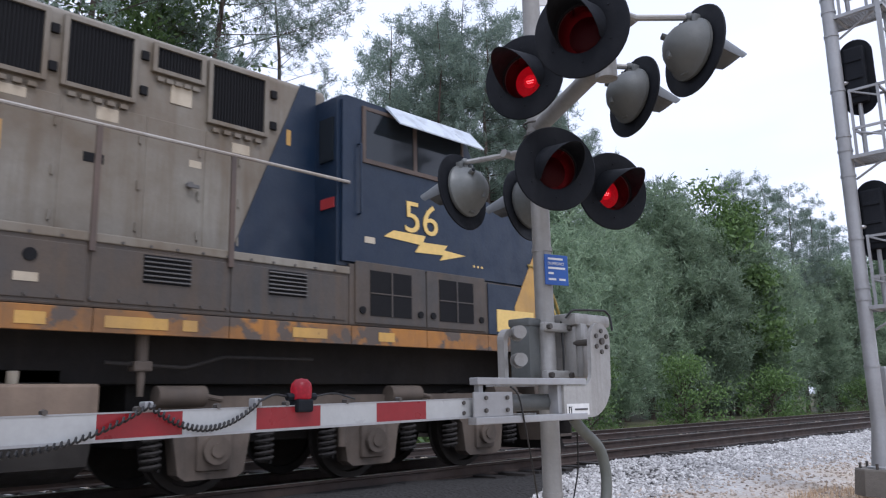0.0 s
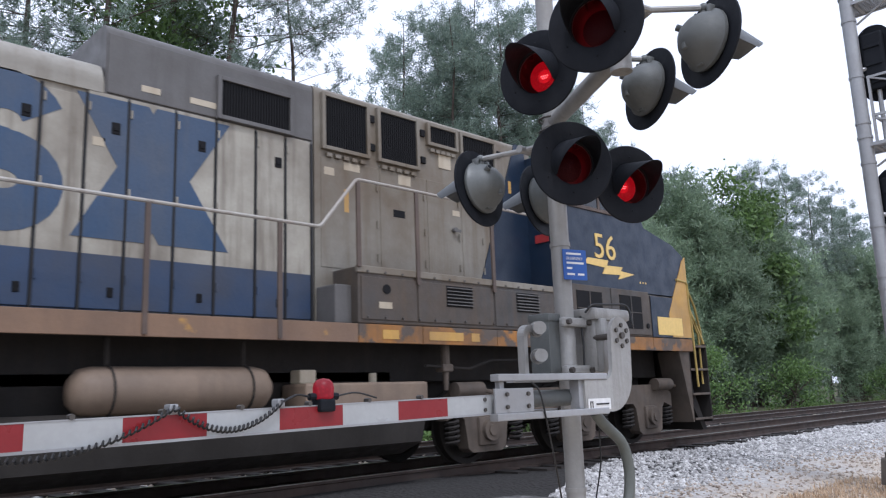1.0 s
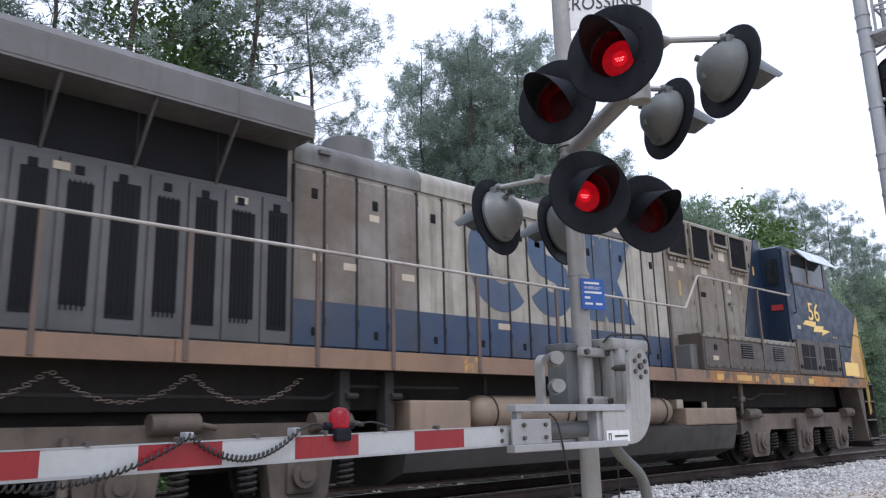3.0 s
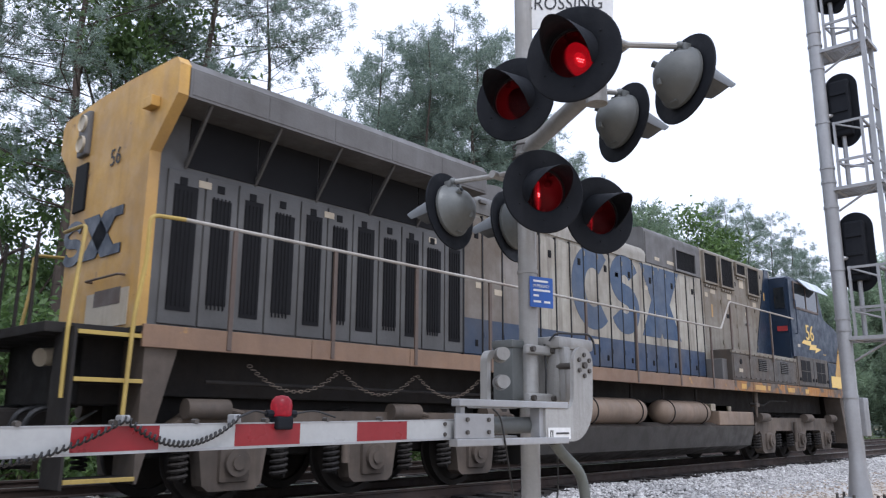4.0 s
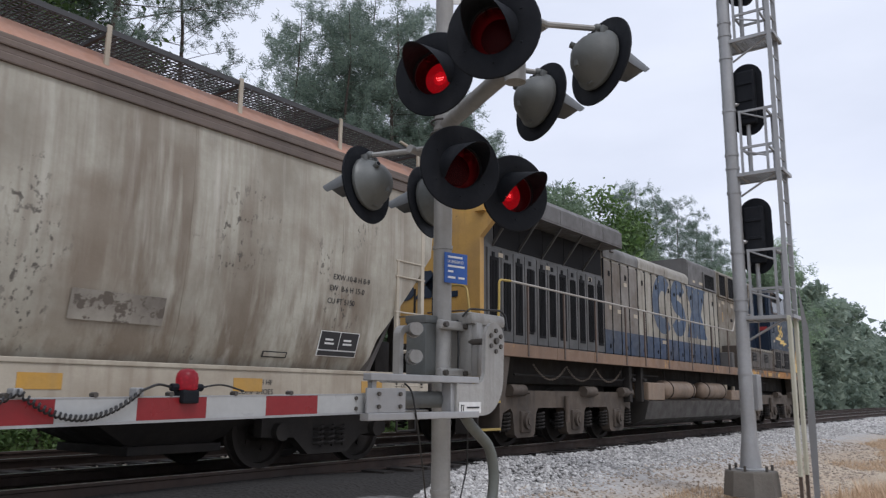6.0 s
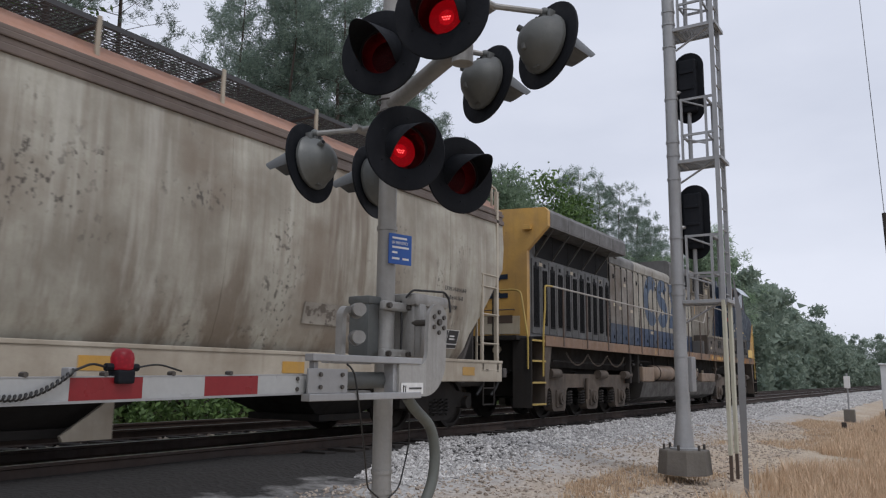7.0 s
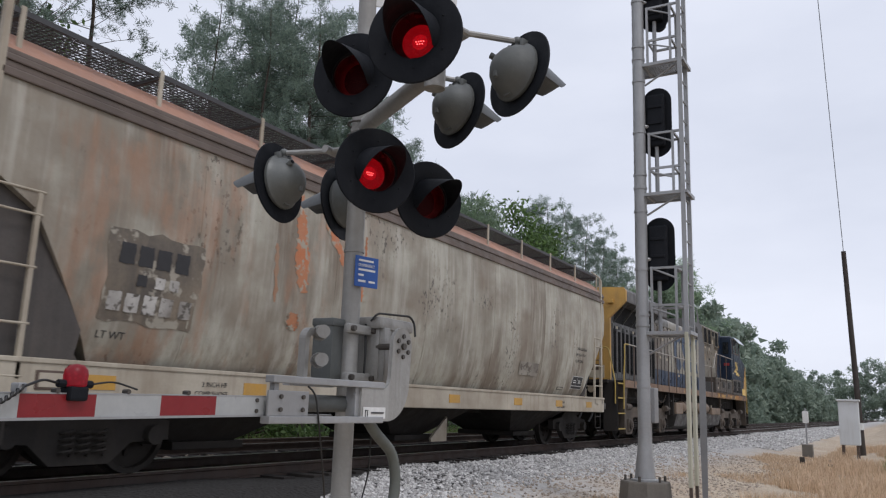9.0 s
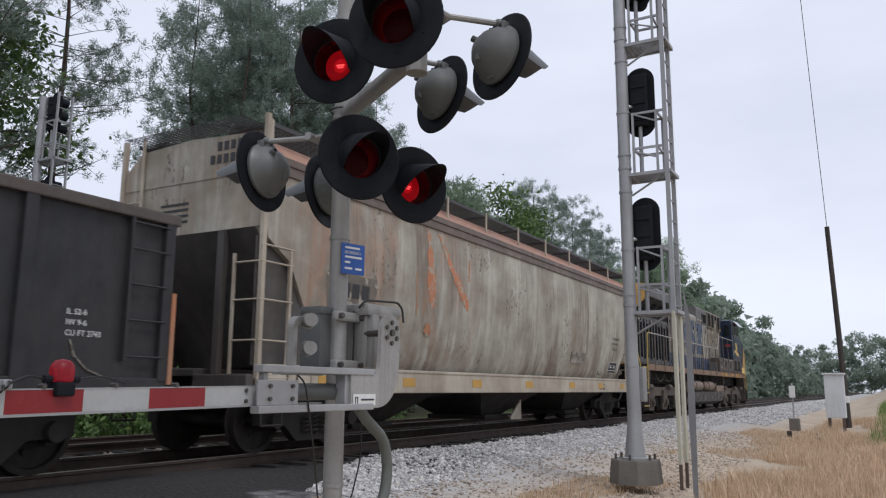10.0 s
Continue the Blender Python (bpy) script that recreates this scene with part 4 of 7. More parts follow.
# ---- wayside signal mast ----
def wayside_signal(at, name, label, top):
    """A tall mast with platforms, ladder, cages and three signal heads, ladder side towards -y."""
    x, y, z0 = at
    root = thing(name, at, label, "railway signal", "wayside signals")
    bm = bmesh.new()
    lathe(bm, [(0.0, 0.0), (0.36, 0.0), (0.33, 0.30), (0.32, 0.32), (0.0, 0.32)], Matrix.Translation(at) @ pose(0, 0, 0, 0, 0, 20), 8)
    part("base", bm, CONCRETE, root, "stained octagonal concrete base")
    zb = z0 + 0.32
    bm = bmesh.new()
    lathe(bm, [(0.0, 0.0), (0.19, 0.0), (0.19, 0.02), (0.14, 0.03), (0.096, 0.44), (0.090, 0.52), (0.088, 0.62), (0.088, top - zb), (0.0, top - zb + 0.02)], Matrix.Translation((x, y, zb)), 24)
    part("mast", bm, GALV, root, "galvanised mast with a flared foot", True)
    for k in range(6):
        a = radians(60 * k)
        bm = bmesh.new()
        cyl(bm, (x + 0.27 * math.cos(a), y + 0.27 * math.sin(a), zb), (x + 0.27 * math.cos(a), y + 0.27 * math.sin(a), zb + 0.07), 0.018, 8)
        part("anchor_bolt", bm, BOLT, root)
    for z in (1.1, 1.95, 2.1, 2.75, 3.6, 3.95, 4.15, 4.8, 5.6, 5.95, 6.15, 6.9, 7.7):
        if z < top:
            bm = bmesh.new()
            cyl(bm, (x, y, z), (x, y, z + 0.035), 0.097, 20)
            part("clamp_band", bm, GALV, root, "clamp band on the mast", True)
    # ladder
    ly = y - 0.62
    lx0, lx1 = x - 0.05, x + 0.30
    for lx in (lx0, lx1):
        bm = bmesh.new()
        box(bm, lx - 0.018, lx + 0.018, ly - 0.03, ly + 0.03, 1.80, top, 0.004)
        part("ladder_rail", bm, GALV, root)
    z = 1.95
    while z < top:
        bm = bmesh.new()
        cyl(bm, (lx0, ly, z), (lx1, ly, z), 0.011, 8)
        part("rung", bm, GALV, root)
        z += 0.30
    # wooden-looking guard legs at the ladder's foot
    for lx in (lx0, lx1):
        bm = bmesh.new()
        box(bm, lx - 0.05, lx + 0.05, ly - 0.022, ly + 0.022, z0 + 0.28, 1.86, 0.006)
        part("ladder_leg", bm, paint_leg, root, "pale weathered ladder leg")
        bm = bmesh.new()
        box(bm, lx - 0.02, lx + 0.02, ly - 0.02, ly + 0.02, z0 - 0.05, z0 + 0.30)
        part("leg_stake", bm, POST_RUST, root)
    for pz in (1.85, 3.85, 5.85):
        if pz + 1.5 > top + 1.2:
            continue
        # platform frame and grating
        bm = bmesh.new()
        for a, b in ((x - 0.06, x - 0.02), (x + 0.38, x + 0.42)):
            box(bm, a, b, ly - 0.06, y + 0.06, pz - 0.02, pz + 0.03, 0.004)
        for b in (ly - 0.06, y - 0.12, y + 0.04):
            box(bm, x - 0.06, x + 0.42, b, b + 0.035, pz - 0.02, pz + 0.03, 0.004)
        part("platform_frame", bm, GALV, root, "angle iron platform frame")
        bm = bmesh.new()
        for k in range(12):
            box(bm, x - 0.03 + 0.037 * k, x - 0.024 + 0.037 * k, ly - 0.04, y + 0.03, pz, pz + 0.018)
        for k in range(16):
            box(bm, x - 0.04, x + 0.40, ly - 0.03 + 0.042 * k, ly - 0.025 + 0.042 * k, pz, pz + 0.018)
        part("grating", bm, GALV, root, "steel grating")
        bm = bmesh.new()
        cyl(bm, (x + 0.05, y - 0.08, pz - 0.28), (x + 0.05, ly + 0.08, pz - 0.02), 0.016, 8)
        part("brace", bm, GALV, root)
        # cage beside the head
        for cy, cx in ((y - 0.14, x + 0.0), (ly + 0.14, x + 0.0), (y - 0.14, x + 0.38), (ly + 0.14, x + 0.38)):
            bm = bmesh.new()
            box(bm, cx - 0.016, cx + 0.016, cy - 0.016, cy + 0.016, pz, pz + 0.95)
            part("cage_post", bm, GALV, root)
        for cz in (0.40, 0.93):
            bm = bmesh.new()
            for cx in (x + 0.0, x + 0.38):
                box(bm, cx - 0.014, cx + 0.014, ly + 0.0, y - 0.12, pz + cz - 0.016, pz + cz + 0.016)
            for cy in (y - 0.14, ly + 0.14):
                box(bm, x, x + 0.38, cy - 0.014, cy + 0.014, pz + cz - 0.016, pz + cz + 0.016)
            part("cage_rail", bm, GALV, root)
        bm = bmesh.new()
        cyl(bm, (x + 0.0, y - 0.14, pz + 0.93), (x + 0.0, ly + 0.14, pz + 0.78), 0.014, 6)
        part("cage_brace", bm, GALV, root)
        bm = bmesh.new()
        cyl(bm, (x + 0.0, y - 0.14, pz + 0.36), (x + 0.0, ly + 0.14, pz + 0.24), 0.014, 6)
        part("cage_brace", bm, GALV, root)
        # signal head: long rounded backboard, housings and hoods on the far side
        hz0, hz1, hy, r = pz + 0.62, pz + 1.70, y - 0.22, 0.215
        hx = x + 0.17
        bm = bmesh.new()
        prism(bm, [(hy + u, v) for u, v in arc(0, hz1 - r, r, 0, 180, 14) + arc(0, hz0 + r, r, 180, 360, 14)], hx, hx + 0.012, "x")
        part("backboard", bm, LAMP_BLACK, root, "black rounded signal backboard")
        bm = bmesh.new()
        box(bm, hx - 0.13, hx, hy - 0.13, hy + 0.13, hz0 + 0.14, hz1 - 0.14, 0.03)
        for k in range(3):
            box(bm, hx - 0.15, hx - 0.12, hy - 0.10, hy + 0.10, hz0 + 0.22 + 0.25 * k, hz0 + 0.26 + 0.25 * k, 0.006)
        part("lamp_case", bm, LAMP_BLACK, root, "black signal lamp case")
        for k in range(3):
            bm = bmesh.new()
            zz = hz0 + r + 0.325 * k
            lathe(bm, [(0.10, 0.0), (0.105, 0.26), (0.098, 0.26), (0.092, 0.0)], Matrix.Translation((hx + 0.01, hy, zz)) @ pose(0, 0, 0, 0, 90, 0), 16)
            part("hood", bm, LAMP_BLACK, root)
        bm = bmesh.new()
        cyl(bm, (hx - 0.05, hy, pz + 0.04), (hx - 0.05, hy, hz0 + 0.2), 0.03, 10)
        cyl(bm, (x, y, hz0 + 0.45), (hx - 0.05, hy, hz0 + 0.45), 0.03, 8)
        part("head_pole", bm, GALV, root)
    return root


paint_leg = paint("pale_lichen_grey_leg", (0.50, 0.49, 0.40), (0.34, 0.32, 0.22), amount=0.5, rough=0.8)
wayside_signal((10.99, 3.13, -0.46), "wayside_signal", "tall galvanised railway signal mast with ladder and black heads", 8.6)
wayside_signal((10.6, 16.6, -0.5), "wayside_signal", "second signal mast beyond the tracks", 7.4)

# relay case fixed beside the mast
rc = thing("relay_box", (11.6, 3.24, -0.42), "small grey metal relay box on a post behind the signal mast", "relay box")
boxpart("case", (11.5, 11.72, 3.12, 3.34, 0.62, 1.12), GALV, rc, 0.015, "grey metal case")
boxpart("post", (11.58, 11.64, 3.2, 3.26, -0.45, 0.63), GALV, rc, 0.004)

# dark leaning blade-like post
post = thing("marker_post", (9.82, 2.1, -0.62), "weathered grey steel post with a pointed top", "post")
bm = bmesh.new()
prism(bm, [(-0.028, 0.0), (0.022, 0.0), (0.036, 1.2), (0.022, 2.25), (0.036, 2.72), (-0.042, 2.25), (-0.045, 1.2)], -0.012, 0.012, "x")
bmesh.ops.transform(bm, matrix=Matrix.Translation((9.82, 2.1, -0.65)) @ pose(0, 0, 0, 0, 0, 10), verts=bm.verts)
part("blade", bm, POST_GREY, post)

# ---- far verge: pole, cabinet, stakes ----
ux, uy = 33.0, 1.38
uz = ground_height(ux, uy)
pole = thing("utility_pole", (ux, uy, uz), "dark leaning wooden utility pole with a pale collar", "utility pole")
bm = bmesh.new()
tp = Vector((ux, uy + 0.2, 0.8)) + Vector((0.0, 0.0, 6.2))
cyl(bm, (ux, uy, uz - 0.2), tp, 0.105, 16, 0.085)
part("shaft", bm, WOOD_POLE, pole, "dark creosoted shaft", True)
bm = bmesh.new()
cyl(bm, (ux, uy + 0.03, uz + 0.9), (ux, uy + 0.035, uz + 1.15), 0.118, 16)
part("collar", bm, SIGN_WHITE, pole, "pale band", True)
wire([tp, tp.lerp(Vector((29.6, 1.72, 16.5)), 0.5) + Vector((0, 0, -0.1)), (29.6, 1.72, 16.5)], 0.012, "overhead_wire", pole)
cb = thing("equipment_cabinet", (30.6, 1.64, -0.6), "pale grey metal equipment cabinet on legs", "equipment cabinet")
boxpart("case", (30.3, 30.9, 1.33, 1.94, -0.12, 1.33), CABINET, cb, 0.02, "pale grey metal case")
boxpart("roof", (30.25, 30.95, 1.28, 1.99, 1.33, 1.39), CABINET, cb, 0.02)
for x in (30.4, 30.8):
    for y in (1.42, 1.86):
        boxpart("leg", (x - 0.04, x + 0.04, y - 0.04, y + 0.04, -0.75, -0.12), POST_RUST, cb, 0.004)
sg = thing("switch_lamp", (29.9, 2.9, -0.5), "small signal box on a thin post with a concrete block", "track device")
boxpart("block", (29.75, 30.1, 2.75, 3.08, -0.65, -0.15), CONCRETE, sg, 0.03, "concrete block")
boxpart("post", (29.88, 29.93, 2.9, 2.95, -0.16, 1.05), GALV, sg, 0.004)
boxpart("head", (29.83, 29.98, 2.84, 3.02, 0.55, 0.95), SIGN_WHITE, sg, 0.01, "pale head")
rng = random.Random(4)
for k in range(7):
    x, y = 23.5 + rng.random() * 2.5, 1.7 + rng.random() * 1.2
    z = ground_height(x, y)
    st = thing("wood_stake", (x, y, z), "short weathered wooden stub in the dirt", "stake", "stubs in the verge")
    boxpart("stub", (x - 0.05, x + 0.05, y - 0.05, y + 0.05, z - 0.05, z + 0.14 + 0.08 * rng.random()), WOOD_POLE, st, 0.01)
bag = thing("litter_bag", (10.4, 0.55, ground_height(10.4, 0.55)), "small pale green plastic litter in the grass", "litter")
bm = bmesh.new()
bmesh.ops.create_icosphere(bm, subdivisions=2, radius=0.07)
for v in bm.verts:
    v.co *= 0.7 + 0.6 * noise.noise(v.co * 19)
    v.co.z *= 0.6
bmesh.ops.translate(bm, verts=bm.verts, vec=(10.4, 0.55, ground_height(10.4, 0.55) + 0.06))
part("crumpled_bag", bm, plain("pale_green_plastic", (0.35, 0.75, 0.55), 0.4), bag)


# ---- trees ----
def pine_mesh(seed, h, spread, start, blades, size=0.34, fill=3.0, step=1.0, twigs=False, mat=None):
    """Crown of a pine: clumps of needles along whorls of limbs, plus its trunk and limbs."""
    rng = random.Random(seed)
    bm = bmesh.new()
    pts = [(0, 0, 0)]
    for k in range(1, 9):
        pts.append((rng.uniform(-0.12, 0.12) * k / 3, rng.uniform(-0.12, 0.12) * k / 3, h * k / 8))
    prev = None
    for k, (a, b) in enumerate(zip(pts, pts[1:])):
        r0, r1 = 0.24 * (1 - k / 8.6), 0.24 * (1 - (k + 1) / 8.6)
        cyl(bm, a, b, max(0.02, r0), 8, max(0.015, r1))
    vs, fs = [], []

    def clump(c, r, count):
        for _ in range(count):
            d = Vector((rng.gauss(0, 1), rng.gauss(0, 1), rng.gauss(0.45, 0.8))).normalized()
            s = d.orthogonal().normalized()
            s.rotate(Matrix.Rotation(rng.random() * 6.28, 3, d))
            o = c + d * (size * 0.12) + Vector((rng.gauss(0, r), rng.gauss(0, r), rng.gauss(0, r * 1.3)))
            ln, w = size * rng.uniform(0.6, 1.2), size * 0.085
            n = len(vs)
            vs.extend([o - s * w, o + s * w, o + d * ln])
            fs.append((n, n + 1, n + 2))

    z = h * start
    while z < h * 0.985:
        u = (z - h * start) / (h * (1 - start))
        reach = spread * (0.35 + 0.75 * math.sin(math.pi * min(1, 0.22 + 0.72 * (1 - u)))) * (1 - 0.55 * u ** 2)
        for _ in range(rng.choice((2, 3, 3, 4))):
            a = rng.random() * 6.28
            ln = reach * rng.uniform(0.45, 1.15)
            rise = rng.uniform(0.05, 0.5) * ln
            c0 = Vector((0, 0, z))
            c1 = c0 + Vector((math.cos(a) * ln * 0.5, math.sin(a) * ln * 0.5, rise * 0.3))
            c2 = c0 + Vector((math.cos(a + 0.2) * ln, math.sin(a + 0.2) * ln, rise))
            cyl(bm, c0, c1, 0.036 * (1.1 - u), 4, 0.02 * (1.1 - u))
            cyl(bm, c1, c2, 0.02 * (1.1 - u), 4, 0.008)
            k = max(3, int(ln * fill))
            for q in range(k):
                t = 0.35 + 0.65 * (q + rng.random()) / k
                base = c0.lerp(c1, t * 2) if t < 0.5 else c1.lerp(c2, t * 2 - 1)
                off = Vector((rng.gauss(0, 0.36), rng.gauss(0, 0.36), rng.gauss(0.14, 0.22)))
                if twigs:
                    cyl(bm, base, base + off, 0.009, 3, 0.005)
                clump(base + off, size * 0.42, blades)
        z += rng.uniform(0.28, 0.6) * (h / 20) * step
    trunk = finish(bm, BARK, "pine_wood")
    crown = bpy.data.meshes.new("pine_crown")
    crown.from_pydata([tuple(v) for v in vs], [], fs)
    crown.materials.append(mat or HAZY_NEEDLE)
    return trunk, crown


def leafy_mesh(seed, h, spread, count, size, mat, trunk_h):
    """A broadleaf tree or bush: limbs, and leaves gathered in uneven clumps with gaps."""
    rng = random.Random(seed)
    bm = bmesh.new()
    cyl(bm, (0, 0, 0), (0.1, 0.05, h * 0.75), 0.05 + 0.012 * h, 8, 0.02)
    vs, fs = [], []
    centres = []
    for _ in range(26):
        a, u = rng.random() * 6.28, rng.random()
        r = spread * math.sqrt(rng.random()) * (0.55 + 0.45 * math.sin(math.pi * min(1, 0.25 + 0.75 * u)))
        c = Vector((math.cos(a) * r, math.sin(a) * r, trunk_h + (h - trunk_h) * u))
        centres.append((c, rng.uniform(0.12, 0.26) * spread + 0.2))
        cyl(bm, (0.05, 0.02, max(0.1, c.z * 0.55)), c, 0.03 + 0.004 * h, 5, 0.01)
    for c, r in centres:
        for _ in range(count // len(centres)):
            d = Vector((rng.gauss(0, 1), rng.gauss(0, 1), rng.gauss(0, 0.75)))
            o = c + d * (r * 0.62)
            n1 = Vector((rng.gauss(0, 1), rng.gauss(0, 1), rng.gauss(0.6, 0.8))).normalized()
            s = n1.orthogonal().normalized()
            s.rotate(Matrix.Rotation(rng.random() * 6.28, 3, n1))
            t = n1.cross(s)
            w = size * rng.uniform(0.6, 1.2)
            n = len(vs)
            vs.extend([o - t * w * 0.8, o + s * w * 0.42, o + t * w, o - s * w * 0.42])
            fs.append((n, n + 1, n + 2, n + 3))
    wood = finish(bm, BARK, "tree_wood")
    crown = bpy.data.meshes.new("tree_crown")
    crown.from_pydata([tuple(v) for v in vs], [], fs)
    crown.materials.append(mat)
    return wood, crown


def plant(name, meshes, at, turn, scale, label, category, group):
    root = new(name)
    root.matrix_basis = Matrix.LocRotScale(at, Euler((0, 0, turn)), (scale, scale, scale))
    tagged(root, label, category, group)
    for n, me in zip(("trunk", "crown"), meshes):
        ob = new(n, me)
        ob.parent = root
    return root


PINES = [pine_mesh(11, 22, 3.6, 0.30, 46, 0.26, 3.0), pine_mesh(12, 24, 3.9, 0.34, 46, 0.26, 3.0), pine_mesh(13, 20, 3.4, 0.12, 48, 0.28, 3.4), pine_mesh(14, 21, 3.9, 0.38, 46, 0.26, 3.0)]
AIRY = [pine_mesh(17, 22, 4.6, 0.36, 48, 0.17, 3.6, 1.1, True), pine_mesh(18, 23, 5.0, 0.40, 48, 0.17, 3.6, 1.2, True)]
LOWPINES = [pine_mesh(15, 13, 3.2, 0.06, 34, 0.40, 3.4, mat=YOUNG_NEEDLE), pine_mesh(16, 11, 2.9, 0.05, 34, 0.40, 3.4, mat=YOUNG_NEEDLE)]
LEAFY = [leafy_mesh(21, 11, 3.4, 9000, 0.17, BROAD, 2.0), leafy_mesh(22, 8, 2.6, 6500, 0.16, BROAD, 1.0), leafy_mesh(23, 17, 4.4, 15000, 0.16, BROAD, 5.5)]
BUSHES = [leafy_mesh(31, 2.6, 1.5, 3200, 0.10, BROAD, 0.1), leafy_mesh(32, 3.4, 1.8, 3800, 0.10, BROAD, 0.1)]
rng = random.Random(77)


def polar(az, r):
    x, y = r * math.cos(radians(az)), r * math.sin(radians(az))
    return (x, y, ground_height(x, y) - 0.1)


def pine(az, r, height, which):
    base = (22, 24, 20, 21)[which]
    plant("pine_tree", PINES[which], polar(az, r), rng.random() * 6.28, height / base, "tall loblolly pine with dark needles beside the railway", "pine tree", "pines beyond the tracks")


# the tall stand in the middle
for az, r, h, w in ((47.8, 46, 24.5, 0), (45.6, 50, 27, 3), (44.2, 44, 24, 1), (42.2, 48, 27.5, 0), (40.6, 45, 25, 3), (39.2, 50, 26, 1), (37.6, 46, 22.5, 0), (36.4, 52, 22, 2), (46.6, 56, 25, 2), (43.0, 57, 27, 2), (38.4, 58, 24, 2)):
    pine(az, r, h, w)
# the nearer stand that the train first hides
for az, r, h, w in ((80, 30, 22, 2), (86, 30, 22, 1), (92, 32, 23, 0)):
    pine(az, r, h, w)
for az, r, h, w in ((75, 29, 22, 1), (69.5, 26, 22, 0), (65.2, 29, 24, 1), (60.8, 27, 22, 0), (56.6, 31, 21, 1)):
    plant("pine_tree", AIRY[w], polar(az, r), rng.random() * 6.28, h / (22 + w), "tall open-crowned pine close beyond the tracks", "pine tree", "pines beyond the tracks")
# the lower stand towards the line of the track
for az, r, h, w in ((34.6, 52, 21, 1), (33.2, 56, 20, 0), (30.4, 62, 15, 2), (28.4, 60, 18, 3), (27.0, 66, 14, 2), (25.2, 68, 15, 2), (23.8, 66, 18.5, 0), (22.6, 66, 19, 1), (21.2, 68, 19, 0), (19.8, 70, 18.5, 1), (18.4, 74, 18, 0), (17.6, 84, 18.5, 2)):
    pine(az, r, h, w)
# low pines that close the wall of green
for az in [13 + 1.5 * k for k in range(48)]:
    r = 37 if az > 36 else 38 + (36 - az) * 1.9
    az2 = az + rng.uniform(-0.7, 0.7)
    s = rng.uniform(0.85, 1.3) * (1.0 if az < 36 else 0.72 if az < 49 else 0.6)
    plant("young_pine", LOWPINES[rng.randrange(2)], polar(az2, r + rng.uniform(-2, 3)), rng.random() * 6.28, s, "bushy young pine at the wood's edge", "pine tree", "young pines at the wood's edge")
for az, r, s in ((27.2, 62, 1.5), (25.7, 62, 1.52), (24.6, 63, 1.5), (63.0, 27, 0.75), (72, 27, 0.8), (56, 31, 0.6), (80, 26, 0.9), (50.5, 34, 0.55)):
    plant("leafy_tree", LEAFY[0 if s > 1.4 else rng.randrange(2)], polar(az, r), rng.random() * 6.28, s, "bright green broadleaf tree among the pines", "tree", "broadleaf trees")
plant("leafy_tree", LEAFY[2], polar(66, 29), 1.0, 1.0, "tall green broadleaf tree between open pines", "tree", "broadleaf trees")
for k in range(40):
    az = 10 + k * 2.0 + rng.uniform(-0.8, 0.8)
    r = 17.6 / math.sin(radians(az)) + rng.uniform(0.5, 4)
    if r > 75 or (az < 42 and k % 3):
        continue
    plant("bush", BUSHES[rng.randrange(2)], polar(az, r), rng.random() * 6.28, rng.uniform(0.7, 1.25), "green leafy bush at the far edge of the ballast", "bush", "bushes along the track")


def far_woods(name, seed, spots, count, label):
    rng = np.random.default_rng(seed)
    vs, fs = [], []
    for x, y, r, h in spots:
        z0 = ground_height(x, y)
        clumps = []
        for _ in range(16):
            a, u = rng.random() * 6.283, 0.03 + 0.88 * rng.random()
            rr = 1.25 * r * math.sqrt(rng.random()) * math.sqrt(max(0.05, 1 - (2 * u - 0.85) ** 2 / 1.4))
            clumps.append((x + rr * math.cos(a), y + rr * math.sin(a), z0 + h * u, r * (0.22 + 0.22 * rng.random())))
        for k in range(count):
            if k % 6 == 0:
                c = np.array((x + rng.normal() * r * 0.5, y + rng.normal() * r * 0.5, z0 + h * 0.75 * rng.random()))
            else:
                cx, cy, cz, cr = clumps[rng.integers(16)]
                v = rng.normal(size=3)
                v *= cr * rng.random() ** 0.4 / np.linalg.norm(v)
                c = np.array((cx, cy, cz)) + v * (1.15, 1.15, 0.85)
            d = rng.normal(size=(3, 3)) * 0.28
            n = len(vs)
            vs += [tuple(c + d[0]), tuple(c + d[1]), tuple(c + d[2])]
            fs.append((n, n + 1, n + 2))
    me = bpy.data.meshes.new(name)
    me.from_pydata(vs, [], fs)
    me.materials.append(HAZY_FAR_LEAF)
    return tagged(new(name, me), label, "woods", kind="stuff")


spots = []
rg = random.Random(3)
for k in range(60):
    x = 82 + k * 4.4
    spots.append((x + rg.uniform(-2, 2), 19 + rg.uniform(0, 5) + (x - 95) * 0.02, rg.uniform(2.8, 4.6), rg.uniform(11.5, 16) * (1 - max(0, x - 130) / 420)))
for k in range(40):
    x = 150 + k * 4
    spots.append((x, -2 - rg.uniform(4, 9) - k * 0.1, rg.uniform(3, 5), rg.uniform(11, 17)))
for k in range(26):
    spots.append((330 + rg.uniform(-8, 8), -30 + k * 3.4, rg.uniform(4, 7), rg.uniform(16, 24)))
for k in range(30):
    spots.append((95 + k * 4, -16 - rg.uniform(0, 6), rg.uniform(3, 5), rg.uniform(9, 14)))
far_woods("far_woods", 8, spots, 3600, "distant green woods on both sides of the line, paled for haze")
# added woods, mostly out of view; they screen low sky behind the camera
back = []
for k in range(70):
    a = radians(-60 - k * 3.6)
    back.append((70 * math.cos(a), 70 * math.sin(a), 6, 14))
far_woods("woods_behind", 9, back, 220, "added woods on the road side, mostly out of view")

# ---- train ----
CY = 8.77          # middle of the near track
NEAR, HOOD = -1.5, -0.98   # sides towards the camera, from the middle
LOCO_X, HOP_X, GON_X = 18.0, -3.2, -21.5


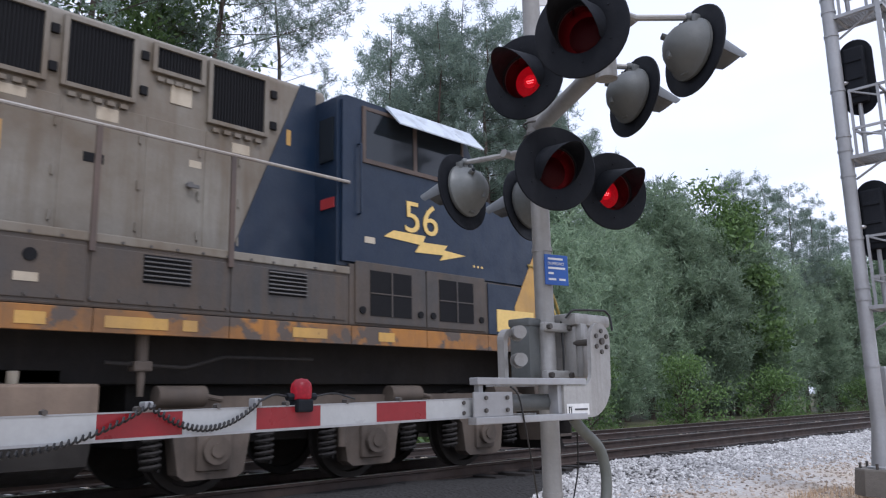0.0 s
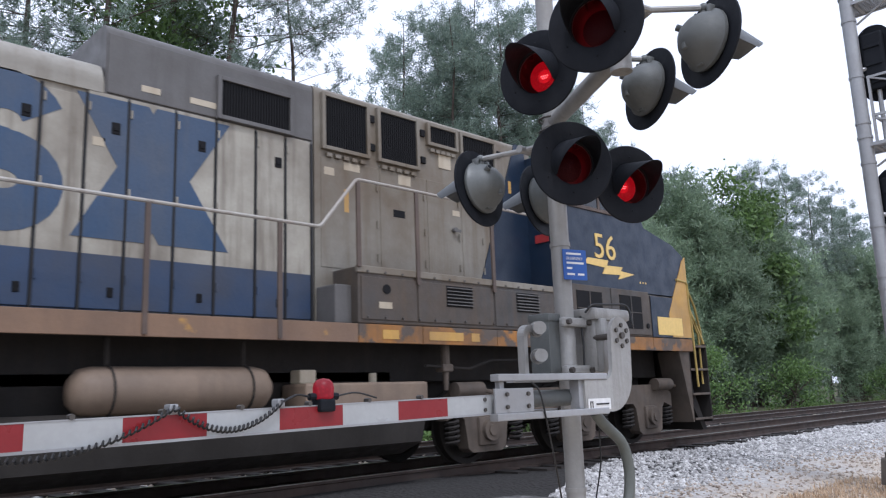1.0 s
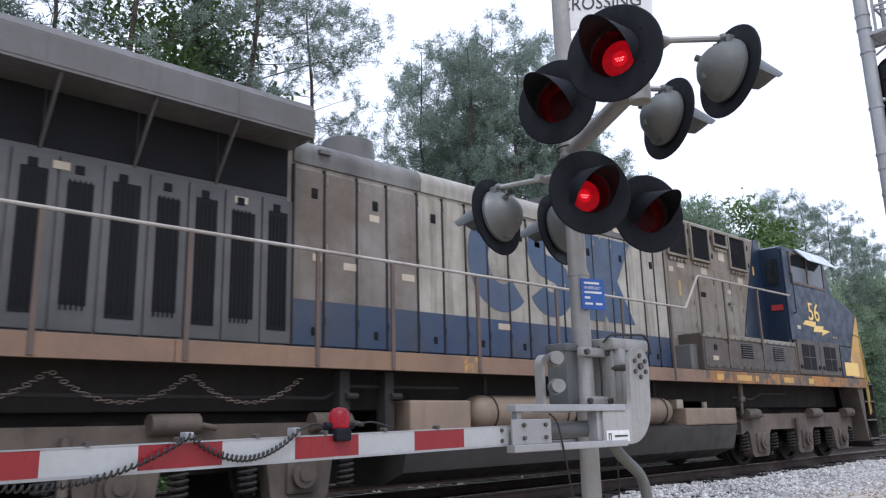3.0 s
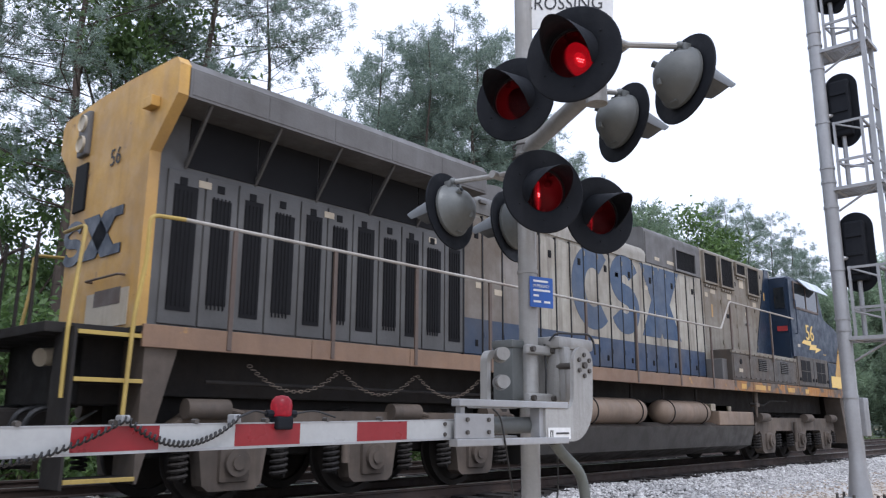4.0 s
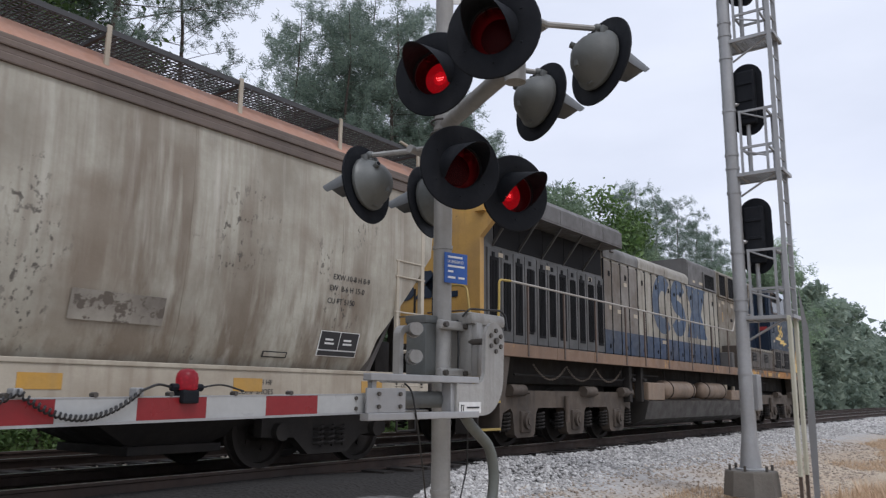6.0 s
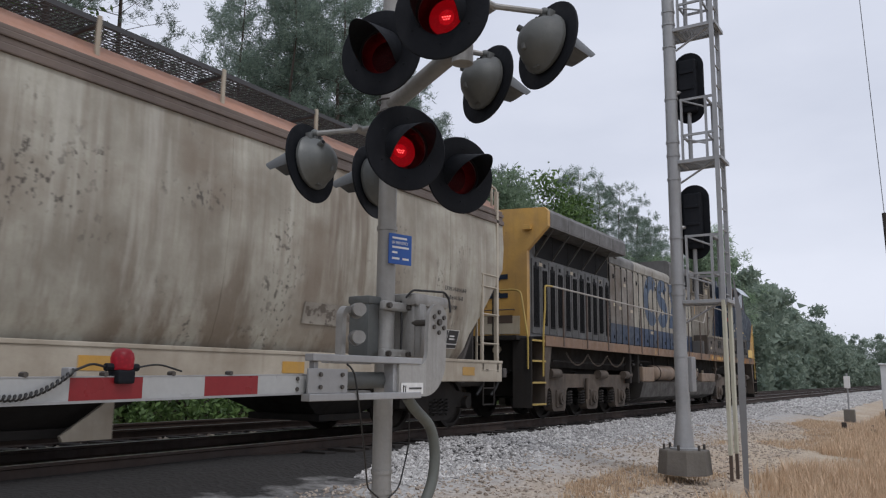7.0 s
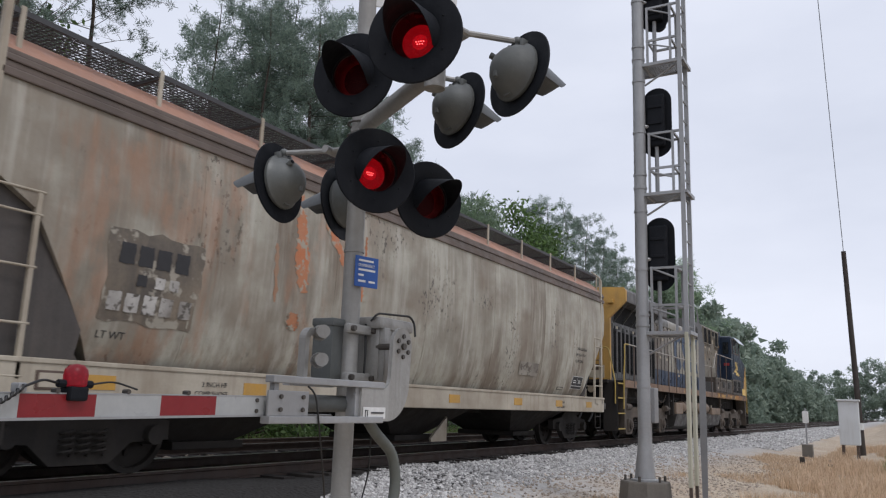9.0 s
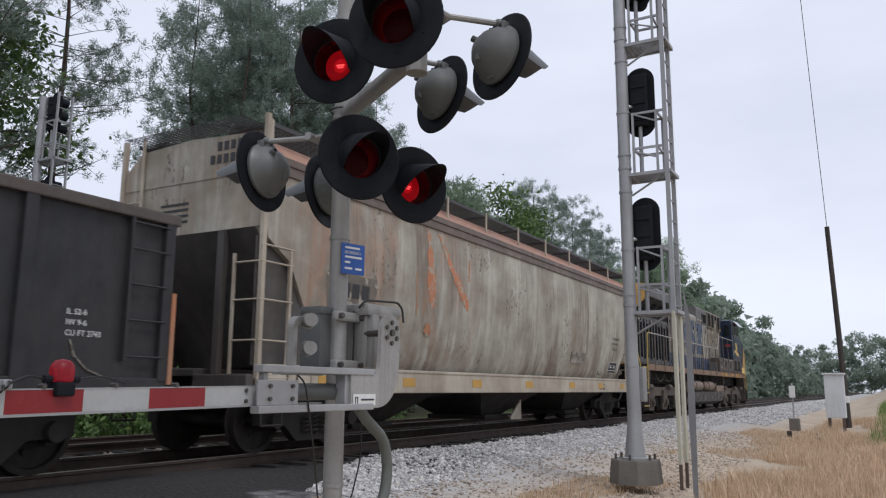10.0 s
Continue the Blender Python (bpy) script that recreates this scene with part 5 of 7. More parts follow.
def mirrored(fn):
    for s in (1, -1):
        fn(s)


def train_thing(name, x, label, category):
    global ORIGIN
    root = thing(name, (x, CY, 0), label, category)
    ORIGIN = Vector((x, 0, 0))
    return root


# how the drawn stations lie along the real body
DRAWN = (6.49, 7.49, 12.55, 18.62, 21.0, 22.92, 27.45, 30.45)
REAL = (6.48, 7.48, 12.50, 18.65, 21.12, 23.10, 27.85, 30.85)


def loco_x(x):
    return x - 0.01 if x < 6.49 else float(np.interp(x, DRAWN, REAL))


def loco_shape(p):
    return Vector((loco_x(p.x), p.y, p.z))


SHAPE = loco_shape
loco = train_thing("locomotive", LOCO_X, "weathered grey, blue and yellow diesel freight locomotive", "locomotive")
AXLES = []
WHEEL = paint("dark_wheel_steel", (0.035, 0.03, 0.026), (0.014, 0.012, 0.011), amount=0.6, rough=0.7, gloss=0.2)


def wheelset(root, x, r, ox):
    bm = bmesh.new()
    for s in (-1, 1):
        m = pose(0, s * 0.7525, 0, -90 * s, 0, 0)
        lathe(bm, [(0.0, -0.09), (0.12, -0.09), (0.13, -0.05), (r * 0.55, 0.02), (r * 0.84, 0.0), (r * 0.86, 0.065), (r, 0.065), (r, -0.05), (r + 0.028, -0.065), (r + 0.02, -0.09), (r * 0.86, -0.085), (r * 0.84, -0.03), (0.15, -0.07), (0.0, -0.09)], m, 32)
        for k in range(5):
            a = 2 * math.pi * k / 5
            cyl(bm, (r * 0.5 * math.cos(a), s * 0.76, r * 0.5 * math.sin(a)), (r * 0.5 * math.cos(a), s * 0.79, r * 0.5 * math.sin(a)), 0.035, 8)
    cyl(bm, (0, -1.0, 0), (0, 1.0, 0), 0.085, 14)
    ob = new("wheelset", finish(bm, WHEEL, "wheelset", True))
    ob.parent = root
    ob["label"] = "steel wheels on their axle"
    AXLES.append((ob, x - ox, r))


# underframe and side sills
boxpart("underframe", (7.6, 28.3, -0.85, 0.85, 1.15, 1.74), UNDER, loco, 0.02, "black oily underframe")
boxpart("deck", (7.35, 28.55, -1.49, 1.49, 1.74, 1.81), UNDER, loco, 0.01, "dark walkway deck")
for s in (-1, 1):
    x = 7.35
    for b in (9.4, 11.0, 12.66, 13.72, 15.18, 16.85, 18.52, 19.95, 21.0):
        boxpart("side_sill", (x, b - 0.008, s * 1.50, s * 1.45, 1.60, 1.822), SILL, loco, 0.006, "rusty tan side sill")
        x = b
    for b in (22.0, 23.35, 24.9, 26.1, 27.25, 28.62):
        boxpart("side_sill", (x, b - 0.008, s * 1.502, s * 1.45, 1.60, 1.822), SILL_ORANGE, loco, 0.006, "chipped orange side sill")
        x = b
    for a, b in ((21.35, 21.6), (22.1, 22.7), (22.85, 23.0), (24.1, 24.55), (25.3, 25.55)):
        boxpart("reflector", (a, b, s * 1.508, s * 1.50, 1.65, 1.76), YELLOW, loco, 0, "worn yellow reflective strip")

# --- middle hood with its doors ---
def hood_section(name, x0, x1, top, mat, roof, half=0.97, corner=0.22, label=""):
    prof = [(-half, 1.82), (half, 1.82)] + arc(half - corner, top - corner, corner, 0, 90, 6) + arc(-half + corner, top - corner, corner, 90, 180, 6)
    bm = bmesh.new()
    prism(bm, prof, x0, x1, "x")
    return part(name, bm, mat, loco, label, True)


hood_section("engine_hood", 12.55, 18.25, 4.42, GREY_HOOD, None, label="long grey engine hood with a blue lower band")
# rounded grey roof edge that runs along the hood
for a, b in ((12.62, 14.62), (14.64, 16.40), (16.42, 18.22)):
    for s in (-1, 1):
        bm = bmesh.new()
        poly = [(s * 1.0, 4.12), (s * 1.0, 4.22)] + [(s * (0.8 + 0.22 * math.cos(radians(t))), 4.22 + 0.25 * math.sin(radians(t))) for t in (15, 35, 55, 75, 90)] + [(s * 0.55, 4.47), (s * 0.55, 4.40), (s * 0.9, 4.12)]
        prism(bm, poly, a, b, "x")
        part("roof_edge", bm, GREY_SOOT if a < 14 else GREY, loco, "rounded grey roof edge", True)
boxpart("roof_hatch", (12.7, 18.1, -0.6, 0.6, 4.40, 4.50), GREY_DARK, loco, 0.03)
bm = bmesh.new()
cyl(bm, (13.95, -0.25, 4.3), (13.95, -0.25, 4.86), 0.42, 24, 0.36)
part("exhaust_pipe", bm, GREY_DARK, loco, "round sooty exhaust pipe", True)
DOORS = (12.62, 13.06, 13.55, 14.03, 14.56, 15.03, 15.47, 15.91, 16.36, 16.80, 17.24, 17.66, 18.08, 18.50, 19.0, 19.46, 19.95, 20.34, 20.70)
for s in (-1, 1):
    for a, b in zip(DOORS, DOORS[1:]):
        top = 4.05 if b < 18.2 else 4.12
        boxpart("hood_door", (a + 0.014, b - 0.014, s * 0.996, s * 0.955, 1.90, top), HOOD_SOOT if b < 14.6 else GREY_HOOD, loco, 0.008, "tall engine-room door")
    for a in DOORS:
        boxpart("door_gap", (a - 0.013, a + 0.013, s * 1.007, s * 0.95, 1.88, 4.09), SEAM, loco, 0)
    for k, a in enumerate(DOORS[:-1]):
        if k % 2 == 0:
            bm = bmesh.new()
            box(bm, a + 0.25, a + 0.34, s * 1.008, s * 0.99, 3.70, 3.83, 0.01)
            box(bm, a + 0.27, a + 0.33, s * 1.016, s * 1.0, 3.74, 3.78, 0.004)
            part("door_latch", bm, GRILLE, loco, "black recessed door latch")
            boxpart("door_latch", (a + 0.27, a + 0.33, s * 1.008, s * 0.99, 2.02, 2.12), GRILLE, loco, 0.008)
    for a, z, w in ((13.75, 3.55, 0.16), (12.9, 2.92, 0.12), (13.35, 2.86, 0.22), (14.28, 2.83, 0.22), (16.1, 2.30, 0.28), (17.0, 3.66, 0.12), (18.15, 3.55, 0.12)):
        boxpart("sticker", (a, a + w, s * 1.0, s * 0.99, z, z + 0.09), STICKER, loco, 0, "small cream notice")
    bm = bmesh.new()
    box(bm, 12.95, 13.12, s * 1.06, s * 1.0, 4.28, 4.34, 0.012)
    part("marker_light", bm, GREY_DARK, loco)

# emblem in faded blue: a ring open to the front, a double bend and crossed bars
def band(bm, pts, w, y0, y1):
    """A flat strip of width w along points (x, z)."""
    left, right = [], []
    for i, (x, z) in enumerate(pts):
        a, b = pts[max(0, i - 1)], pts[min(len(pts) - 1, i + 1)]
        d = Vector((b[0] - a[0], b[1] - a[1])).normalized()
        left.append((x - d.y * w / 2, z + d.x * w / 2))
        right.append((x + d.y * w / 2, z - d.x * w / 2))
    prism(bm, left + right[::-1], y0, y1, "y")


def ellipse(cx, cz, rx, rz, a0, a1, n=24):
    return [(cx + rx * math.cos(radians(a0 + (a1 - a0) * i / n)), cz + rz * math.sin(radians(a0 + (a1 - a0) * i / n))) for i in range(n + 1)]


for s in (-1, 1):
    y0, y1 = s * 1.0, s * 0.995
    bm = bmesh.new()
    band(bm, ellipse(16.22, 3.35, 0.50, 0.58, 48, 312), 0.42, y0, y1)
    part("emblem", bm, LOGO_BLUE, loco, "large faded blue open ring")
    bm = bmesh.new()
    band(bm, ellipse(17.36, 3.65, 0.34, 0.29, 20, 270, 16) + ellipse(17.36, 3.06, 0.34, 0.29, 90, -160, 16), 0.40, y0, y1)
    part("emblem", bm, LOGO_BLUE, loco, "large faded blue double bend")
    bm = bmesh.new()
    prism(bm, [(17.98, 4.08), (18.71, 4.08), (19.62, 2.60), (18.85, 2.60)], y0, y1, "y")
    prism(bm, [(18.79, 4.08), (19.62, 4.08), (18.71, 2.60), (17.98, 2.60)], y0 * 1.003, y1 * 1.003, "y")
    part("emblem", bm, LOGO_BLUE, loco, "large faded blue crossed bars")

# --- raised dynamic brake section and equipment hood behind the cab ---
hood_section("brake_housing", 18.25, 20.74, 4.92, GREY_DARK, None, half=0.975, corner=0.12, label="raised sooty housing on the hood")
for s in (-1, 1):
    boxpart("upper_panel", (18.27, 20.72, s * 0.998, s * 0.96, 4.14, 4.80), GREY_DARK, loco, 0.012, "sooty upper panel")
for s in (-1, 1):
    for a, w in ((18.62, 0.2), (19.15, 0.3)):
        boxpart("sticker", (a, a + w, s * 1.003, s * 0.99, 4.24, 4.31), STICKER, loco, 0, "small cream notice")
    for a in DOORS[1:-1]:
        for z in (2.2, 3.1, 3.95):
            bm = bmesh.new()
            cyl(bm, (a + 0.03, s * 1.004, z - 0.045), (a + 0.03, s * 1.004, z + 0.045), 0.012, 6)
            part("hinge", bm, GREY_HOOD, loco)
hood_section("equipment_hood", 20.76, 24.86, 4.92, GREY_TAN, None, half=0.975, corner=0.10, label="grey equipment hood behind the cab")


def louvre(x0, x1, z0, z1, s, y=0.985, frame_mat=GREY_DARK, slat=0.035, depth=0.05):
    bm = bmesh.new()
    for a, b, c, d in ((x0 - 0.05, x0, z0 - 0.05, z1 + 0.05), (x1, x1 + 0.05, z0 - 0.05, z1 + 0.05), (x0, x1, z0 - 0.05, z0), (x0, x1, z1, z1 + 0.05)):
        box(bm, a, b, s * (y + depth), s * (y - 0.02), c, d, 0.006)
    fr = part("grille_frame", bm, frame_mat, loco, "bolted grille frame")
    bm = bmesh.new()
    n = max(4, int((x1 - x0) / slat))
    for k in range(n):
        x = x0 + (x1 - x0) * (k + 0.5) / n
        box(bm, x - slat * 0.28, x + slat * 0.28, s * (y + depth * 0.6), s * y, z0, z1)
    box(bm, x0, x1, s * (y + 0.012), s * (y + 0.004), z0, z1)
    part("grille", bm, GRILLE, fr, "black louvred grille")


for s in (-1, 1):
    louvre(19.50, 20.38, 4.18, 4.60, s, 1.0)
    for a, b, z0, z1 in ((20.90, 21.55, 4.12, 4.78), (21.78, 22.42, 4.12, 4.78), (22.68, 23.18, 4.54, 4.78), (23.32, 23.98, 4.12, 4.78)):
        louvre(a, b, z0, z1, s, 0.985, GREY_TAN)
        for k in range(5):
            x = a + (b - a) * (k + 0.5) / 5
            boxpart("vent_tab", (x - 0.04, x + 0.04, s * 1.02, s * 0.98, z0 - 0.14, z0 - 0.09), GREY_TAN, loco, 0.004)
    for x in (21.66, 22.56, 24.12):
        for z in (4.2, 4.6):
            boxpart("latch", (x - 0.04, x + 0.04, s * 1.01, s * 0.97, z, z + 0.1), GRILLE, loco, 0.008)
    for a, b, z, h in ((21.2, 21.45, 3.86, 0.1), (22.1, 22.32, 3.82, 0.14), (23.6, 23.82, 3.80, 0.12), (22.86, 23.1, 4.2, 0.24), (23.1, 23.24, 3.52, 0.08), (20.9, 21.05, 3.75, 0.1)):
        boxpart("sticker", (a, b, s * 0.985, s * 0.97, z, z + h), STICKER, loco, 0, "cream notice")
    for a, b in ((20.85, 21.75), (21.78, 22.58), (22.62, 23.24), (23.28, 23.72)):
        boxpart("equipment_door", (a, b, s * 0.984, s * 0.95, 2.56, 3.98), GREY_TAN, loco, 0.01, "tan-stained equipment door")
        for z in (2.75, 3.2, 3.7):
            bm = bmesh.new()
            cyl(bm, (b - 0.03, s * 0.995, z - 0.05), (b - 0.03, s * 0.995, z + 0.05), 0.014, 8)
            part("hinge", bm, GREY_TAN, loco)
    boxpart("slot", (22.0, 22.2, s * 0.99, s * 0.97, 3.35, 3.45), GRILLE, loco, 0.004)
    bm = bmesh.new()
    cyl(bm, (23.1, s * 0.98, 3.3), (23.1, s * 1.05, 3.3), 0.035, 10)
    box(bm, 23.06, 23.2, s * 1.05, s * 1.03, 3.27, 3.31, 0.004)
    part("door_handle", bm, GREY_DARK, loco, "door handle")
    boxpart("yellow_tag", (21.2, 21.27, s * 0.985, s * 0.97, 3.3, 3.6), YELLOW, loco, 0, "yellow tag")
    # navy panel with a slanting edge
    bm = bmesh.new()
    prism(bm, [(23.58, 2.50), (24.72, 2.50), (24.72, 4.90), (24.50, 4.90)], s * 0.996, s * 0.965, "y")
    part("navy_panel", bm, NAVY, loco, "navy panel with a slanting edge")
    # low side box flush with the walkway
    boxpart("side_box", (21.02, 24.88, s * 1.47, s * 0.9, 1.83, 2.52), BOX_GREY, loco, 0.02, "dusty low equipment box along the walkway")
    for a, b in ((21.06, 21.92), (21.95, 23.32), (23.36, 24.82)):
        boxpart("box_cover", (a, b, s * 1.484, s * 1.46, 1.88, 2.40), BOX_GREY, loco, 0.008, "bolted cover panel")
    boxpart("box_ledge", (21.0, 24.88, s * 1.49, s * 1.44, 2.44, 2.53), GREY_TAN, loco, 0.012, "tan upper ledge")
    for k in range(14):
        for z in (2.46, 1.91):
            bm = bmesh.new()
            cyl(bm, (21.15 + 0.27 * k, s * 1.502, z), (21.15 + 0.27 * k, s * 1.48, z), 0.016, 6)
            part("bolt", bm, BOLT, loco)
    for a in (22.44, 23.80):
        for k in range(6):
            boxpart("vent_slat", (a, a + 0.48, s * 1.51, s * 1.478, 2.12 + 0.045 * k, 2.135 + 0.045 * k), GREY_DARK, loco, 0.004)
        boxpart("vent_back", (a, a + 0.48, s * 1.488, s * 1.478, 2.10, 2.38), GRILLE, loco, 0)
    boxpart("sticker", (21.32, 21.52, s * 1.49, s * 1.48, 2.02, 2.10), STICKER, loco, 0)
    bm = bmesh.new()
    cyl(bm, (21.44, s * 1.48, 2.26), (21.44, s * 1.495, 2.26), 0.06, 14)
    part("round_port", bm, GRILLE, loco)
# step box behind the low box
for s in (-1, 1):
    boxpart("step_box", (20.78, 21.02, s * 1.35, s * 0.95, 1.83, 2.30), GREY_DARK, loco, 0.02)

# --- radiator section with overhanging wings ---
hood_section("radiator_hood", 7.62, 12.55, 4.28, RAD_DOOR, None, half=0.97, corner=0.05, label="dark radiator hood with louvred doors")
for s in (-1, 1):
    bm = bmesh.new()
    prism(bm, [(s * 1.50, 4.25), (s * 1.50, 4.58), (s * 1.42, 4.68), (0, 4.72), (0, 4.25), (s * 1.44, 4.25)], 7.62, 12.58, "x")
    part("radiator_wing", bm, GREY_DARK, loco, "overhanging sooty radiator wing", False)
    bm = bmesh.new()
    for k in range(5):
        box(bm, 7.66 + 0.98 * k, 8.62 + 0.98 * k, s * 1.506, s * 1.49, 4.28, 4.56, 0.008)
    part("wing_panel", bm, GREY_DARK, loco, "grey wing panels")
    # slanting screen under the wing
    for k in range(5):
        x = 7.95 + 0.92 * k
        boxpart("radiator_screen", (x + 0.01, x + 0.91, s * 0.985, s * 0.95, 3.66, 4.24), GRILLE, loco, 0, "black radiator screen")
        bm = bmesh.new()
        prism(bm, [(s * 0.96, 3.62), (s * 1.46, 4.25), (s * 1.42, 4.26), (s * 0.96, 3.70)], x - 0.03, x + 0.0, "x")
        part("wing_rib", bm, RAD_DOOR, loco, "dark slanting rib under the wing")
    xx = 7.72
    k = 0
    while xx < 12.5:
        w = 0.42 if k % 3 else 0.46
        boxpart("louvre_door", (xx + 0.012, xx + w, s * 0.995, s * 0.95, 1.90, 3.60), RAD_DOOR, loco, 0.01, "grey door with a louvred panel")
        boxpart("louvre_panel", (xx + 0.09, xx + w - 0.08, s * 1.003, s * 0.98, 2.15 if k % 2 else 2.05, 3.36 if k % 2 else 3.44), GRILLE, loco, 0, "black louvre")
        bm = bmesh.new()
        for q in range(5):
            box(bm, xx + 0.10 + 0.05 * q, xx + 0.115 + 0.05 * q, s * 1.012, s * 1.0, 2.1, 3.38)
        part("louvre_slat", bm, GRILLE, loco)
        boxpart("door_latch", (xx + 0.15, xx + 0.24, s * 1.008, s * 0.99, 3.44, 3.53), GRILLE, loco, 0.006)
        xx += w + 0.012
        k += 1
    for x in (8.1, 9.9, 11.85):
        boxpart("sticker", (x, x + 0.16, s * 1.0, s * 0.985, 3.46, 3.54), STICKER, loco, 0)
# yellow rear end
bm = bmesh.new()
prism(bm, [(-0.98, 1.82), (0.98, 1.82), (0.98, 3.75), (1.50, 4.26), (1.50, 4.60), (1.42, 4.69), (0.35, 4.74), (-0.35, 4.74), (-1.42, 4.69), (-1.50, 4.60), (-1.50, 4.26), (-0.98, 3.75)], 7.50, 7.63, "x")
part("rear_end", bm, YELLOW, loco, "faded yellow rear end sheet")
bm = bmesh.new()
box(bm, 7.44, 7.52, 0.58, 0.86, 4.05, 4.62, 0.03)
rl = part("headlight_case", bm, GREY_DARK, loco, "dark twin headlight case")
for z in (4.2, 4.47):
    bm = bmesh.new()
    lathe(bm, [(0.0, 0.0), (0.09, 0.01), (0.105, 0.03), (0.11, 0.0)], Matrix.Translation((7.44, 0.72, z)) @ pose(0, 0, 0, 0, -90, 0), 20)
    part("headlight", bm, STICKER, loco, "round glass headlight", True)
boxpart("number_recess", (7.47, 7.51, 0.56, 0.88, 3.35, 3.95), GRILLE, loco, 0.01, "dark recess")
lettering("number", "56", 0.29, Matrix.Translation((7.49, -0.02, 3.76)) @ pose(0, 0, 0, 90, 0, -90), INK, loco, "dark number 56")
bm = bmesh.new()
for q in ([(-0.42, 2.70), (-0.02, 2.70), (0.52, 3.22), (0.12, 3.22)], [(0.12, 2.70), (0.52, 2.70), (-0.02, 3.22), (-0.42, 3.22)]):
    prism(bm, q, 7.485, 7.497, "x")
prism(bm, [(-0.50, 3.12), (-0.03, 3.12), (-0.03, 3.23), (-0.50, 3.23)], 7.484, 7.496, "x")
prism(bm, [(-0.50, 2.69), (-0.03, 2.69), (-0.03, 2.80), (-0.50, 2.80)], 7.484, 7.496, "x")
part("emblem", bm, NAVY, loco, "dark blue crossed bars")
bm = bmesh.new()
pts = [(u, v) for u, v in ellipse(0.22, 3.04, 0.22, 0.11, 20, 270, 12)] + [(u, v) for u, v in ellipse(0.22, 2.82, 0.22, 0.11, 90, -160, 12)]
left, right = [], []
for i, (u, v) in enumerate(pts):
    a, b = pts[max(0, i - 1)], pts[min(len(pts) - 1, i + 1)]
    d = Vector((b[0] - a[0], b[1] - a[1])).normalized()
    left.append((-(u - d.y * 0.06), v + d.x * 0.06))
    right.append((-(u + d.y * 0.06), v - d.x * 0.06))
prism(bm, [(u + 1.0, v + 0.03) for u, v in left + right[::-1]], 7.486, 7.498, "x")
part("emblem", bm, NAVY, loco, "dark blue double bend")
boxpart("scraped_patch", (7.488, 7.498, -0.80, 0.22, 1.88, 2.28), STICKER, loco, 0, "bare scraped patch with rust")
boxpart("rust_smear", (7.484, 7.488, -0.62, 0.02, 2.12, 2.30), POST_RUST, loco, 0, "dark rust smear")
tubepart("grab_iron", rounded([(7.5, -0.66, 2.42), (7.42, -0.66, 2.42), (7.42, 0.14, 2.42), (7.5, 0.14, 2.42)], 0.03), 0.014, POST_RUST, loco)
boxpart("bracket", (7.40, 7.50, -1.12, -0.92, 4.20, 4.32), YELLOW, loco, 0.01)
# rear platform, steps and coupler
boxpart("end_platform", (6.55, 7.52, -1.2, 1.2, 1.70, 1.80), UNDER, loco, 0.01, "black end platform")
boxpart("end_sheet", (7.0, 7.5, -0.98, 0.98, 1.05, 1.72), UNDER, loco, 0.02)
for e, d in ((7.3, -1), (28.62, 1)):
    for s in (-1, 1):
        for k, z in enumerate((0.35, 0.80, 1.25, 1.68)):
            boxpart("step", (e - 0.1 * d, e + 0.55 * d, s * 1.46, s * 1.05, z, z + 0.035), UNDER, loco, 0.004, "dark step")
            boxpart("step_edge", (e - 0.1 * d, e + 0.55 * d, s * 1.475, s * 1.44, z, z + 0.04), YELLOW_RAIL if d < 0 else TRUCK, loco, 0.004, "worn step edge")
        boxpart("step_side", (e + 0.55 * d, e + 0.58 * d, s * 1.46, s * 1.02, 0.30, 1.75), UNDER, loco, 0.004)
        bm = bmesh.new()
        prism(bm, [(e - 0.1 * d, 0.32), (e - 0.13 * d, 0.32), (e - 0.45 * d, 1.6), (e - 0.1 * d, 1.75)], s * 1.45, s * 1.0, "y")
        part("step_side", bm, TRUCK, loco, "dusty step side sheet")
        tubepart("handrail", rounded([(e + 0.08 * d, s * 1.49, 0.95), (e + 0.05 * d, s * 1.49, 1.9), (e - 0.02 * d, s * 1.5, 2.45), (e - 0.02 * d, s * 1.5, 2.90), (e - 0.4 * d, s * 1.5, 2.92)], 0.09), 0.022, YELLOW_RAIL, loco, "yellow bent grab rail")
        tubepart("handrail", rounded([(e + 0.62 * d, s * 1.40, 1.1), (e + 0.62 * d, s * 1.40, 1.75), (e + 0.45 * d, s * 1.15, 2.75), (e + 0.40 * d, s * 0.95, 2.80), (e + 0.40 * d, s * 0.5, 2.80)], 0.1), 0.020, YELLOW_RAIL if s < 0 or d > 0 else POST_RUST, loco, "yellow end rail")
    boxpart("coupler", (e + 0.2 * d, e + 1.25 * d, -0.14, 0.14, 0.72, 1.02), UNDER, loco, 0.04, "black coupler")
    for k in range(3):
        y = (-0.75, -0.4, 0.5)[k]
        tubepart("air_hose", rounded([(e + 0.2 * d, y, 1.05), (e + 0.6 * d, y, 1.0), (e + 0.72 * d, y + 0.05, 0.7), (e + 0.85 * d, y + 0.1, 0.55)], 0.1), 0.03, RUBBER, loco)
bm = bmesh.new()
cyl(bm, (6.9, -0.55, 1.52), (6.75, -0.62, 1.50), 0.09, 16)
part("end_fitting", bm, STICKER, loco, "pale round fitting", True)
for y in (-0.6, -0.2, 0.3, 0.7):
    tubepart("end_post", [(6.62, y, 1.78), (6.62, y, 2.75)], 0.02, UNDER, loco)

